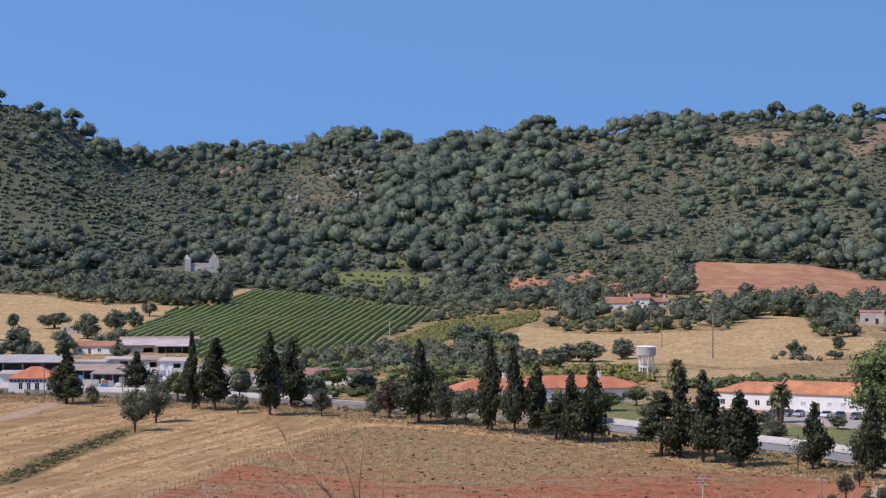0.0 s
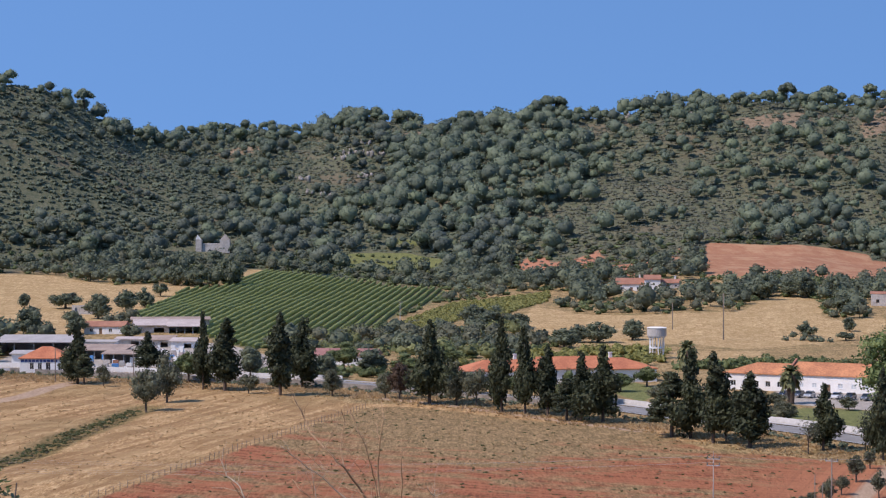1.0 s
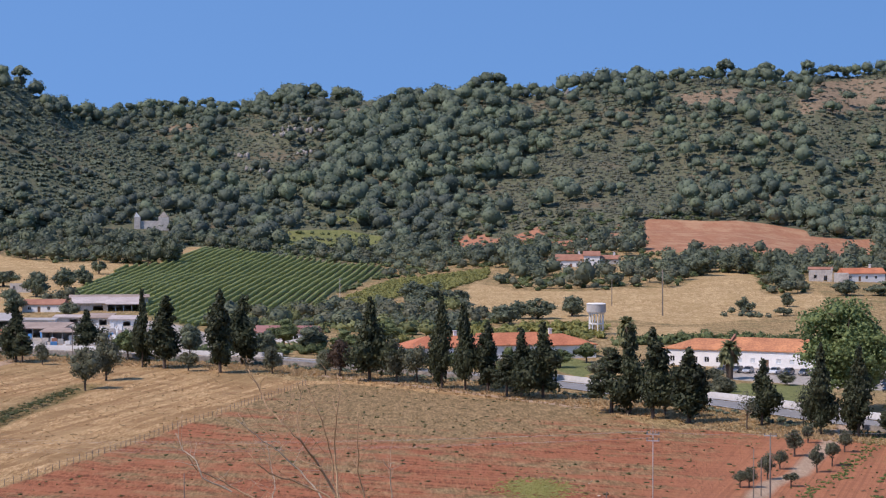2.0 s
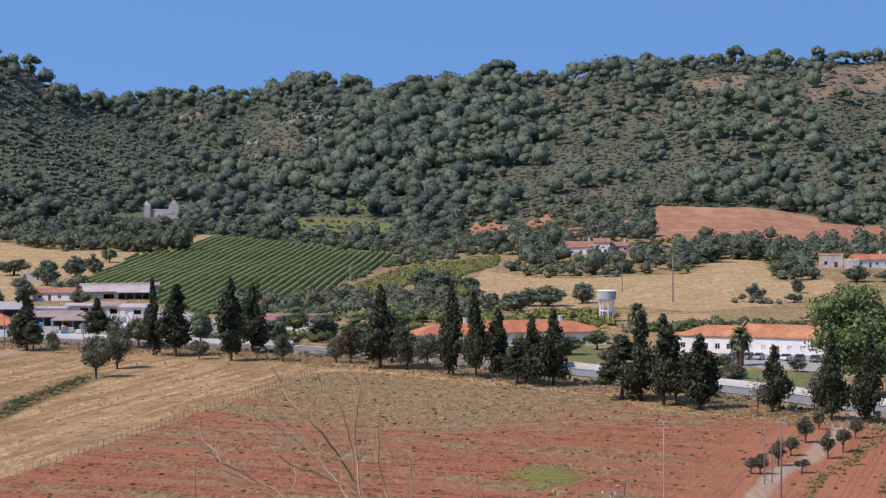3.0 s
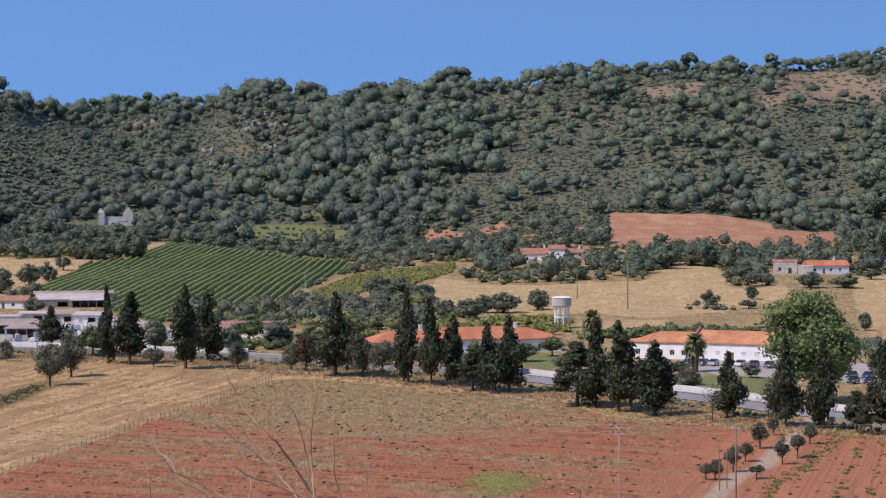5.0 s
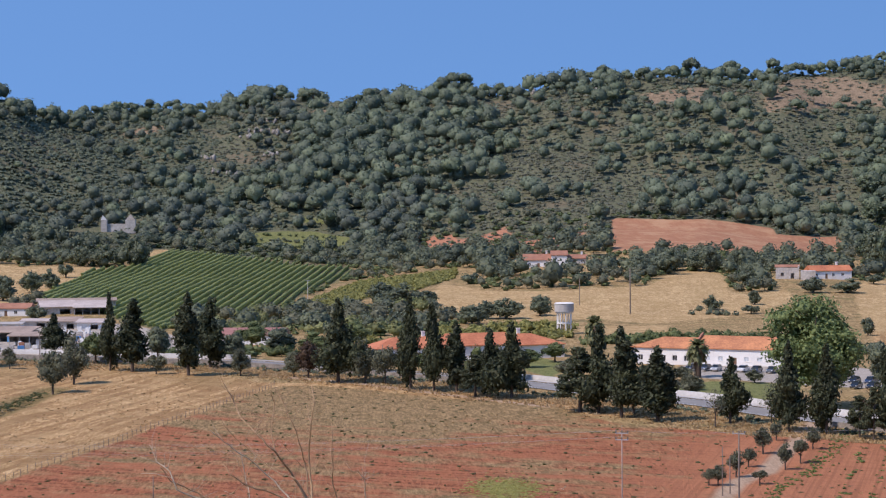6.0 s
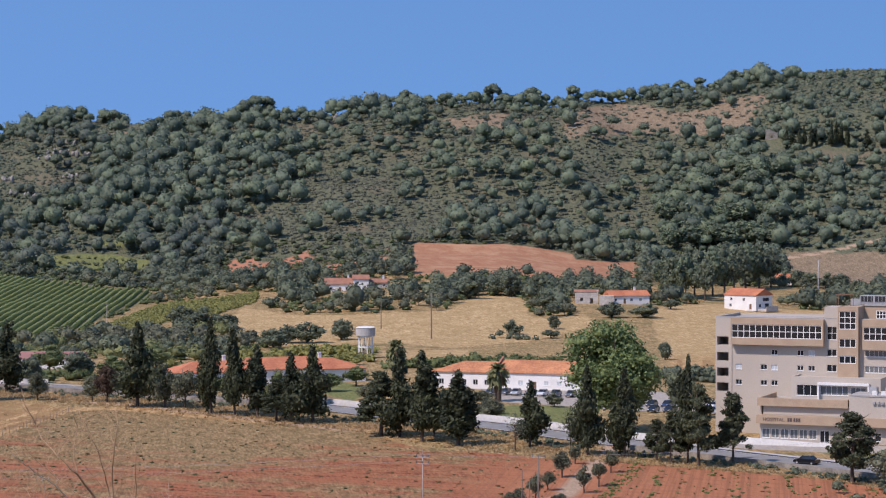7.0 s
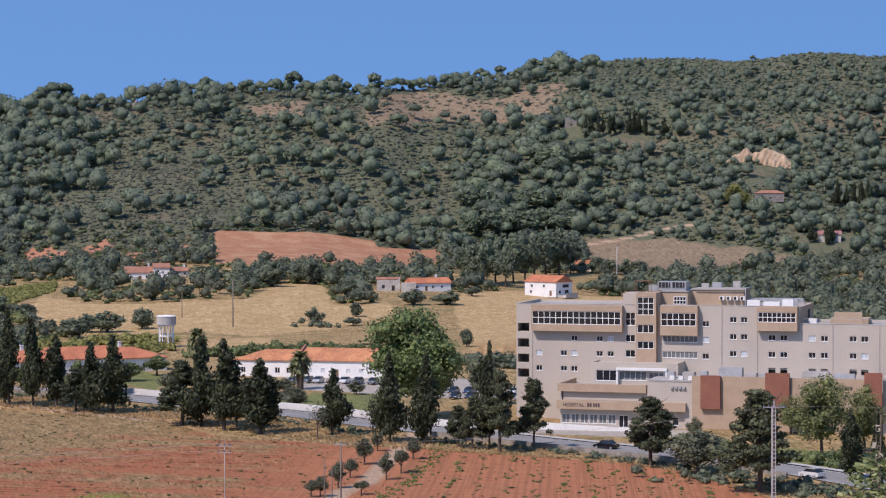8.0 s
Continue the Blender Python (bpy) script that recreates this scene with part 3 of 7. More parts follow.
def cypress(seed):
    """Tall dark column, 10 m high and 3.4 m wide."""
    rng = np.random.RandomState(seed)
    lumps = []
    lean_x, lean_y = rng.normal(0, 0.02, 2)
    for k in range(30):
        z = 1.75 + 7.9 * (k + rng.uniform(-0.3, 0.3)) / 29
        q = (z - 1.0) / 9.0
        r = 1.7 * min(1.0, 0.55 + q * 1.9) * (1 - max(0, q - 0.2) ** 1.2 * 1.2) * rng.uniform(0.6, 1.38)
        a, off = rng.uniform(0, 6.28), r * rng.uniform(0.2, 0.78)
        w = max(0.2, r * rng.uniform(0.42, 0.66))
        lumps.append(((off * math.cos(a) + lean_x * z, off * math.sin(a) + lean_y * z, z), (w, w, w * rng.uniform(1.1, 1.8))))
    for q in np.linspace(0.22, 0.85, 6):
        w = 1.0 * (1 - q * 0.75)
        lumps.append(((0, 0, 1 + 9 * q), (w, w, 1.3)))
    return trunk_shape(rng, 7.0, 0.13, 3, 1.0, 0.01), crown(rng, lumps, 4200, 0.22, 0.42, 0.75, core=0.6, tilt=0.8)


def conifer(seed):
    """Layered dark conifer, 10 m high and 7 m wide, with flat spreading tiers."""
    rng = np.random.RandomState(seed)
    lumps = []
    for k in range(58):
        q = (k + rng.uniform(0, 1)) / 58
        z = 2.7 + 6.8 * q
        reach = 3.1 * (1 - 0.8 * q ** 1.6) * rng.uniform(0.3, 1.0)
        a, w = rng.uniform(0, 6.28), rng.uniform(0.65, 1.2) * (1 - 0.3 * q)
        lumps.append(((reach * math.cos(a), reach * math.sin(a), z - reach * 0.1), (w, w, w * rng.uniform(0.45, 0.7))))
    return trunk_shape(rng, 8.6, 0.19, 11, 2.6, 0.015, 0.25), crown(rng, lumps, 5200, 0.27, 0.3, 0.2, core=0.55)


def round_tree(seed, wide=8.0, count=2900, limbs=7, trunk=0.26, lumps_n=34, first=0.2, card=0.37, bare=0.0, clump=(0.13, 0.23), level=2, core=0.66):
    """Broad rounded crown, 10 m high."""
    rng = np.random.RandomState(seed)
    lumps = []
    for k in range(lumps_n):
        d = rng.normal(0, 1, 3)
        d /= np.linalg.norm(d)
        reach = rng.uniform(0.35, 0.78)
        c = np.array([d[0] * wide / 2 * reach, d[1] * wide / 2 * reach, 10 * (first + (1 - first) * 0.5) + d[2] * 10 * (1 - first) / 2 * reach])
        w = rng.uniform(*clump) * wide
        lumps.append((c, (w, w, w * rng.uniform(0.75, 1.0))))
    return trunk_shape(rng, 6.0, trunk, limbs, wide * 0.4, 0.03, 0.4), crown(rng, lumps, count, card, card, 0.1, core, level, bare=bare)


def olive(seed):
    return round_tree(seed, 9.0, 3000, 6, 0.26, 30, 0.12, 0.42, level=1, core=0.58)


def young_olive(seed):
    return round_tree(seed, 8.0, 1900, 7, 0.34, 20, 0.3, 0.5, level=1, core=0.55)


def oak(seed):
    return round_tree(seed, 12.0, 1700, 4, 0.4, 34, 0.02, 0.62, 0.0, (0.1, 0.19), 1)


def plane_tree(seed):
    return round_tree(seed, 8.4, 16000, 12, 0.24, 90, 0.1, 0.22, 0.0, (0.10, 0.17), 1, 0.5)


def gum(seed):
    return round_tree(seed, 6.5, 6500, 12, 0.15, 40, 0.1, 0.22, 0.5, (0.13, 0.22), core=0.5)


def thin_tree(seed):
    return round_tree(seed, 8.0, 420, 14, 0.2, 16, 0.3, 0.34, 1.0)


def palm(seed):
    """Date palm, 10 m high, with a skirt of dead leaves."""
    rng = np.random.RandomState(seed)
    t, s = Shape(), Shape()
    tube(t, [(0, 0, -0.3), (0, 0, 2), (0, 0, 4.6), (0, 0, 6.4), (0, 0, 7.4)], [0.75, 0.8, 1.15, 1.5, 0.9], 12)
    for k in range(90):
        a, lift_to = rng.uniform(0, 6.28), rng.uniform(-0.9, 1.3)
        reach = rng.uniform(2.6, 3.5)
        line = []
        for q in np.linspace(0, 1, 8):
            out = reach * (q - 0.18 * q * q) * math.cos(lift_to * 0.8)
            line.append(np.array([out * math.cos(a), out * math.sin(a), 7.2 + reach * math.sin(lift_to) * q - 1.5 * q * q]))
        side = np.array([-math.sin(a), math.cos(a), 0])
        for p, q in zip(line, line[1:]):
            for sgn in (-1, 1):
                tip = side * sgn * 0.5 + np.array([0, 0, -0.16])
                s.add([p, q, q + tip + (q - p) * 0.6, p + tip + (q - p) * 0.6], [(0, 1, 2), (0, 2, 3)], rng.uniform(0.2, 0.9))
    return t, s


TREES = {}


def tree(kind, maker, leaf, variant, bearing, distance, tall, wide, label, category="tree", group="", own=10.0, own_wide=3.4, bark=None):
    """Stand one tree on the ground; later ones of a variant share its meshes."""
    x, y = polar(bearing, distance)
    rng = np.random.RandomState(int(abs(bearing) * 97 + distance))
    m = pose(x, y, ground_z(x, y) - 0.05, 0, 0, rng.uniform(0, 360)) @ Matrix.Diagonal((wide / own_wide, wide / own_wide, tall / own, 1))
    key = (kind, leaf.name, variant)
    if key not in TREES:
        root = new(kind)
        root.empty_display_size = 0.5
        stem, leaves = maker(variant + 11)
        stem.put("trunk", bark or BARK, root, True)
        leaves.put("crown", leaf, root)
        root.matrix_basis = m
        TREES[key] = root
        made = root
    else:
        first = TREES[key]
        made = copy_thing(first, m @ Matrix.Diagonal((*[1 / q for q in first.scale], 1)))
        made.name = kind
    tagged(made, label, category, group)
    return made


# ---- trees along the road and in the gardens: bearing, distance, height, width ----
CYPRESSES = [(-9.8, 572, 16.3, 6.5), (-8.0, 615, 11.2, 6.4), (-6.56, 552, 20.1, 4.3), (-5.99, 546, 18.4, 8.5), (-4.54, 528, 20.1, 7.7), (-3.97, 554, 18.0, 7.2), (-0.62, 504, 19.6, 7.6), (1.28, 486, 21.8, 5.0), (1.9, 483, 19.8, 5.3), (2.5, 480, 15.6, 6.5), (3.39, 468, 15.2, 5.6), (3.95, 464, 16.6, 6.5), (6.24, 432, 17.9, 6.0), (6.83, 424, 18.0, 6.8), (7.78, 418, 14.5, 7.6), (9.67, 416, 12.8, 5.0), (11.19, 402, 16.8, 4.6), (12.15, 398, 16.6, 5.0), (13.81, 390, 19.6, 3.6), (23.21, 352, 11.4, 4.1), (23.89, 330, 14.0, 2.4)]
for k, (b, d, h, w) in enumerate(CYPRESSES):
    tree("cypress_tree", cypress, LEAF_CYPRESS, k % 5, b, d, h, w * 1.2, "tall dark green cypress in the row beside the road", "tree", "cypresses along the road")
for k, (b, d, h, w) in enumerate([(-9.64, 569, 8.3, 7.7), (5.75, 434, 13.3, 12.5), (7.15, 430, 9.0, 6.5), (3.0, 470, 9.5, 8.5), (13.0, 393, 7.9, 6.3), (13.36, 389, 9.7, 5.4), (14.08, 386, 15.0, 8.4), (14.98, 390, 13.3, 7.5), (18.05, 366, 12.2, 10.6), (20.89, 334, 16.2, 14.0)]):
    tree("conifer_tree", conifer, LEAF_CONIFER, k % 4, b, d, h, w, "spreading dark conifer with flat tiers beside the road", "tree", "conifers along the road", own_wide=7.0)
for k, (b, d, h, w) in enumerate([(-5.33, 574, 9.5, 7.1), (-6.94, 574, 8.5, 8.3), (2.99, 474, 10.5, 5.7), (-3.33, 578, 7.0, 6.9), (4.4, 543, 4.9, 7.0), (3.96, 503, 6.5, 6.5), (8.81, 481, 2.7, 3.7), (4.32, 584, 5.0, 8.3), (-2.88, 616, 8.0, 9.6), (-2.14, 591, 7.4, 9.2), (-0.21, 614, 8.0, 11.1), (-1.25, 591, 6.1, 9.2), (0.5, 536, 5.5, 7.5), (1.6, 530, 5.0, 6.5), (2.3, 527, 6.0, 8.0), (3.1, 522, 5.0, 6.0), (5.1, 560, 5.5, 7.0), (5.7, 530, 4.0, 6.0), (13.65, 472, 11.0, 8.0)]):
    tree("broadleaf_tree", round_tree, LEAF_BROAD if k % 3 else LEAF_OAK, k % 3, b, d, h, w, "rounded green broadleaf tree in the roadside gardens", "tree", "garden trees", own_wide=8.0)
tree("plane_tree", plane_tree, LEAF_PLANE, 0, 11.86, 444, 23.9, 23.0, "large bright green broadleaf tree behind the road", "tree", own_wide=8.4)
for k, (b, d, h, w) in enumerate([(-9.13, 560, 5.5, 4.1), (-8.04, 492, 10.2, 7.4), (-7.5, 513, 11.0, 8.0), (-5.37, 534, 5.8, 5.3), (-3.18, 526, 6.7, 5.5), (-1.78, 520, 6.7, 5.1), (0.09, 501, 9.9, 7.3), (0.62, 499, 10.6, 6.7), (8.66, 469, 4.7, 5.6), (19.28, 355, 7.8, 9.6), (19.17, 412, 3.4, 3.4), (8.32, 479, 3.0, 4.5), (8.64, 471, 4.0, 6.0), (8.43, 505, 3.6, 5.0), (10.31, 500, 3.4, 4.6), (6.95, 497, 3.5, 5.0), (7.48, 505, 3.4, 4.5), (5.42, 515, 4.5, 6.5), (12.68, 514, 2.4, 4.0)]):
    tree("olive_tree", olive, LEAF_OLIVE, k % 4, b, d, h, w, "grey-green olive tree at the edge of the meadow", "tree", "olive trees", own_wide=9.0)
tree("tamarisk_tree", olive, LEAF_RED, 1, -1.4, 516, 9.6, 6.4, "brownish half-dry tree beside the road", "tree", own_wide=9.0)
for b, d, h, w in [(9.28, 409, 7.2, 5.5), (10.74, 416, 7.6, 5.0)]:
    tree("thin_tree", thin_tree, LEAF_OLIVE, 0, b, d, h, w, "thin half-bare tree beside the road", "tree", own_wide=8.0)
for k, (b, d, h, w) in enumerate([(22.49, 384, 15.0, 11.5), (23.57, 395, 13.0, 8.5), (21.69, 416, 7.5, 6.5)]):
    tree("gum_tree", gum, LEAF_GUM, k, b, d, h, w, "airy yellow-green tree in front of the hospital", "tree", "airy hospital trees", own_wide=6.5)
for k, (b, d, h, w) in enumerate([(10.51, 367, 4.4, 3.6), (10.86, 387, 3.5, 2.6), (11.09, 348, 4.3, 2.6), (11.48, 356, 4.6, 2.8), (11.8, 374, 3.7, 2.7), (10.14, 351, 3.4, 2.8), (9.82, 338, 4.2, 2.9), (10.43, 330, 2.5, 2.4), (9.35, 328, 3.1, 2.6), (9.11, 328, 2.9, 2.4), (9.13, 290, 2.0, 2.3)]):
    tree("young_olive_tree", young_olive, LEAF_OLIVE, k % 4, b, d, h, w, "small grey-green olive tree lining the farm path", "tree", "olives lining the path", own_wide=8.0)
for b, d, h, w in [(8.83, 513, 10.4, 6.7), (6.15, 558, 13.8, 6.7)]:
    tree("palm_tree", palm, LEAF_PALM, 0, b, d, h, w, "date palm with a brown skirt in the gardens", "palm", "palms", own_wide=6.4)
for k, (b, d, h, w) in enumerate([(4.71, 756, 7.3, 10.2), (3.81, 745, 7.7, 12.8), (9.23, 780, 5.3, 8.5), (10.22, 760, 3.9, 7.1), (10.31, 798, 5.4, 5.8), (9.88, 943, 12.2, 10.8), (10.13, 871, 8.1, 10.4), (10.76, 996, 7.8, 9.3), (9.17, 946, 10.3, 11.8), (8.8, 950, 8.4, 11.3), (8.06, 930, 11.1, 14.5), (7.39, 930, 10.1, 12.1), (13.21, 660, 5.5, 4.8), (11.82, 844, 6.6, 11.0), (12.7, 849, 5.5, 13.2), (13.36, 896, 5.1, 8.4), (2.92, 718, 6.5, 11.2), (3.29, 744, 6.8, 9.7)]):
    tree("field_oak", oak, LEAF_OAK, k % 4, b, d, h, w, "dark rounded tree standing in the straw field", "tree", "field trees", own_wide=12.0)
for k, (b, d, h, w) in enumerate([(-11.15, 911, 5.9, 6.1), (-8.43, 767, 5.2, 9.0), (-9.85, 783, 8.4, 9.0), (-10.11, 900, 8.4, 14.9), (-9.27, 848, 9.9, 12.8), (-8.55, 888, 9.4, 11.5), (-8.04, 905, 8.2, 10.3), (-7.67, 968, 7.5, 8.0), (-11.0, 780, 10.5, 12.1), (-5.87, 1026, 15.2, 16.0), (-6.72, 1022, 10.6, 13.8), (-9.93, 825, 6.4, 8.6), (-7.31, 1028, 9.3, 13.3), (0.54, 820, 8.5, 12.8), (1.13, 798, 9.3, 14.5), (1.65, 809, 7.3, 12.6)]):
    tree("meadow_oak", oak, LEAF_OAK, k % 4, b, d, h, w, "dark rounded tree at the edge of the far meadow", "tree", "far meadow trees", own_wide=12.0)


# ---- on and below the eastern hill ----
def stone_pine(seed):
    return round_tree(seed, 8.0, 1500, 9, 0.22, 32, 0.22, 0.6, 0.0, (0.13, 0.24), 1)


for k, (b, d, h, w) in enumerate([(13.5, 974, 19, 13), (13.75, 968, 21, 12), (13.98, 985, 20, 15), (14.25, 962, 18, 11), (14.45, 992, 22, 15), (14.75, 1010, 21, 15), (15.0, 1025, 22, 16), (15.3, 1040, 23, 17), (15.65, 1050, 22, 15), (15.95, 1062, 19, 13), (13.2, 990, 17, 12)]):
    tree("stone_pine", stone_pine, LEAF_STONE_PINE if k % 3 == 1 else LEAF_OAK, k % 3, b, d, h, w, "tall dark pine on bare trunks in the grove", "tree", "grove below the hill", own_wide=8.0)
for k, (b, d, h, w) in enumerate([(13.4, 1200, 12.7, 14.7), (13.9, 1201, 14.7, 18.6), (14.35, 1207, 13.7, 16.6), (14.8, 1199, 14.7, 17.6), (15.2, 1213, 12.7, 14.7), (15.6, 1204, 13.7, 17.7), (16.0, 1212, 11.8, 13.7), (14.1, 1232, 12.6, 15.5), (14.6, 1242, 12.5, 16.4), (15.1, 1240, 13.5, 17.4), (15.7, 1250, 11.6, 14.5), (13.3, 1248, 12.5, 15.4), (15.35, 1308, 14.1, 16.9), (15.9, 1310, 13.9, 15.8), (14.9, 1329, 13.1, 16.8), (15.6, 1294, 12.2, 13.1)]):
    tree("umbrella_pine", stone_pine, LEAF_STONE_PINE, k % 3, b, d, h, w, "broad umbrella pine with a bright green top", "tree", "umbrella pines on the slope", own_wide=8.0)
for k, (b, d, h, w) in enumerate([(16.35, 1375, 14.5, 3.8), (16.5, 1376, 12.8, 3.9), (16.68, 1372, 14.5, 4.1), (16.8, 1375, 13.6, 3.6), (16.98, 1372, 15.4, 4.1), (17.1, 1375, 12.8, 3.6), (17.5, 1376, 16.3, 3.9), (17.62, 1380, 15.4, 3.6), (17.76, 1379, 14.6, 4.0), (17.9, 1377, 13.8, 3.8), (18.4, 1376, 12.1, 5.2), (22.87, 1263, 15.9, 5.2), (23.1, 1267, 13.1, 3.7), (23.3, 1267, 15.0, 4.3), (23.47, 1269, 15.9, 4.5), (23.64, 1270, 16.8, 4.3), (22.2, 1185, 11.6, 4.1), (22.6, 1182, 12.6, 4.5), (22.75, 1184, 11.6, 3.9)]):
    tree("cypress_tree", cypress, LEAF_CYPRESS, k % 5, b, d, h, w, "slim dark cypress on the hillside", "tree", "cypresses on the hill")
tree("lime_tree", gum, LEAF_LIME, 7, 20.2, 1237, 14.1, 11.3, "bright yellow-green tree among dark pines", "tree", "", own_wide=6.5)
tree("lime_tree", gum, LEAF_LIME, 8, 20.45, 1232, 11.3, 9.4, "bright yellow-green tree among dark pines", "tree", "", own_wide=6.5)
for k, (b, d, h, w) in enumerate([(16.62, 1078, 8, 10), (16.95, 1072, 8, 12), (17.45, 1064, 8, 13), (17.75, 1058, 8, 11), (18.2, 1040, 7, 11), (16.3, 1075, 7, 8)]):
    tree("oak_tree", oak, LEAF_OAK, k % 3, b, d, h, w, "round dark oak below the bare slope", "tree", "oaks below the slope", own_wide=12.0)


# ---- woods that nobody could count ----
def dome(level, cut):
    """The upper part of a faceted ball."""
    v, f = ICO[level]
    f = f[v[f][:, :, 2].mean(1) > cut]
    used, f = np.unique(f, return_inverse=True)
    return v[used], f.reshape(-1, 3)


def pine_template(seed, umbrella=False, cards=84, card=0.085, lobes=15, level=2):
    """A crown about 1 m wide and high, swollen into leafy lobes: round, or a flat umbrella on bare stems."""
    rng = np.random.RandomState(seed)
    s = Shape()
    mid, half = (0.6, 0.36) if umbrella else (0.46, 0.44)
    way = rng.normal(0, 1, (lobes, 3)) * (1, 1, 0.7) + (0, 0, 0.25)
    way /= np.linalg.norm(way, axis=1)[:, None]
    size = rng.uniform(0.08, 0.28, lobes)

    def swell(d):
        return 0.78 + (np.exp(-(1 - d @ way.T) / 0.06) * size).max(1) * 1.7

    v, f = dome(level, -0.62 if umbrella else -0.86)
    d = v / np.linalg.norm(v, axis=1)[:, None]
    r = swell(d) * (1 + rng.normal(0, 0.08, len(v)))
    s.add(d * r[:, None] * (0.42, 0.42, half * np.where(umbrella, 0.95, 0.9)) * np.where(d[:, 2:] < 0, (1, 1, 0.6 if umbrella else 0.95), (1, 1, 1)) + (0, 0, mid), f, rng.normal(0, 0.06))
    d = rng.normal(0, 1, (cards, 3))
    d[:, 2] = np.abs(d[:, 2]) * 1.3 - 0.35
    d /= np.linalg.norm(d, axis=1)[:, None]
    at = d * swell(d)[:, None] * (0.44, 0.44, half * 0.97) * rng.uniform(0.9, 1.2, (cards, 1)) + (0, 0, mid)
    c, t = leaf_cards(rng, at, d, card, card, 0, 0.75)
    s.add(c, t, np.repeat(rng.normal(0.06, 0.22, cards), 4))
    for x, y in ((0, 0),) if not umbrella else ((0, 0), (0.12, 0.05)):
        s.add([(x - 0.025, y, -0.1), (x + 0.025, y, -0.1), (0.02, 0.02, mid), (x, y - 0.03, -0.1)], [(0, 1, 2), (1, 3, 2), (3, 0, 2)], -0.5)
    return s.arrays()


def bush_template(seed):
    rng = np.random.RandomState(seed)
    s = Shape()
    v, f = ICO[1]
    s.add(v * (1 + rng.normal(0, 0.25, (len(v), 1)).clip(-0.45, 0.45)) * (0.40, 0.40, 0.30) + (0, 0, 0.2), f, 0.0)
    d = rng.normal(0, 1, (14, 3))
    d[:, 2] = np.abs(d[:, 2])
    d /= np.linalg.norm(d, axis=1)[:, None]
    v, f = leaf_cards(rng, d * (0.46, 0.46, 0.38) + (0, 0, 0.2), d, 0.28, 0.28, 0, 0.6)
    s.add(v, f, np.repeat(rng.normal(0.05, 0.15, 14), 4))
    return s.arrays()


def scrub_template(seed):
    """A low uneven bush with a few loose leaf clusters, 1 m wide."""
    rng = np.random.RandomState(seed)
    s = Shape()
    v, f = dome(1, -0.1)
    for x, y, r in ((0, 0, 0.42), (rng.uniform(0.2, 0.4), rng.uniform(-0.3, 0.3), 0.26)):
        s.add(v * (1 + rng.normal(0, 0.2, (len(v), 1)).clip(-0.35, 0.35)) * (r, r, r * 1.1) + (x, y, 0.08), f, rng.normal(0, 0.12))
    d = rng.normal(0, 1, (4, 3)) * (0.3, 0.3, 0.16)
    d[:, 2] = np.abs(d[:, 2]) + 0.25
    v, f = leaf_cards(rng, d, np.tile([0, -0.3, 0.9], (4, 1)), 0.26, 0.24, 0, 0.7)
    s.add(v, f, np.repeat(rng.normal(0.05, 0.2, 4), 4))
    return s.arrays()


def scatter(name, templates, spots, sizes, talls, material, seed, label, category):
    """One joined mesh of many plants on the ground."""
    rng = np.random.RandomState(seed)
    vs, fs, ts, base = [], [], [], 0
    which = rng.randint(0, len(templates), len(spots))
    for k, (v, f, t) in enumerate(templates):
        sel = np.nonzero(which == k)[0]
        if not len(sel):
            continue
        a = rng.uniform(0, 6.28, len(sel))
        c, s = np.cos(a)[:, None], np.sin(a)[:, None]
        w, h = sizes[sel][:, None], talls[sel][:, None]
        x = (v[:, 0] * c - v[:, 1] * s) * w + spots[sel, 0:1]
        y = (v[:, 0] * s + v[:, 1] * c) * w + spots[sel, 1:2]
        z = v[:, 2] * h + height(spots[sel, 0], spots[sel, 1])[:, None]
        vs.append(np.stack([x, y, z], -1).reshape(-1, 3))
        fs.append((f[None] + (np.arange(len(sel)) * len(v))[:, None, None] + base).reshape(-1, 3))
        ts.append((t[None] + np.clip(rng.normal(0.42, 0.2, (len(sel), 1)), 0, 1)).clip(0, 1).reshape(-1))
        base += len(sel) * len(v)
    ob = mesh_object(name, np.concatenate(vs), np.concatenate(fs), [material], None, True, np.concatenate(ts))
    return tagged(ob, label, category, kind="stuff")


def jittered(cell, near, far, left, right, seed):
    """Evenly uneven spots in a sector of the plan."""
    rng = np.random.RandomState(seed)
    xs, ys = np.meshgrid(np.arange(-560, 960, cell), np.arange(near * 0.85, far, cell))
    p = np.stack([xs.ravel(), ys.ravel()], 1) + rng.uniform(-0.5, 0.5, (xs.size, 2)) * cell
    d, b = np.hypot(p[:, 0], p[:, 1]), np.degrees(np.arctan2(p[:, 0], p[:, 1]))
    return p[(d > near) & (d < far) & (b > left) & (b < right)], rng


def open_land(p, pad=2.0):
    """Where fields, yards, tracks and houses keep the ground free of trees."""
    x, y = p[:, 0], p[:, 1]
    free = np.zeros(len(p), bool)
    for o in STRAW_FIELDS + LAWNS + YARDS + [RED_SLOPE, BARE[0], VINEYARD, WIDE_LIME, RED_FIELD]:
        free |= edge_distance(x, y, o) > -pad
    for line, half in ((HILL_TRACK, 5), (ROAD, 14)):
        free |= line_distance(x, y, line) < half
    free |= edge_distance(x, y, GARDENS) > 0
    for cx, cy, r in BUILT:
        r = r if cy < 1100 else 0.5 * r
        free |= np.hypot(x - cx, y - cy) < r
    return free


WIDE_LIME = [(-26, 828), (-16, 775), (10, 815), (30, 850), (50, 940), (50, 1000), (25, 985), (-4, 950)]
# kept open in front of the straw field
GARDENS = [(20, 560), (120, 500), (155, 590), (162, 675), (190, 830), (165, 850), (100, 740), (45, 735), (20, 680)]
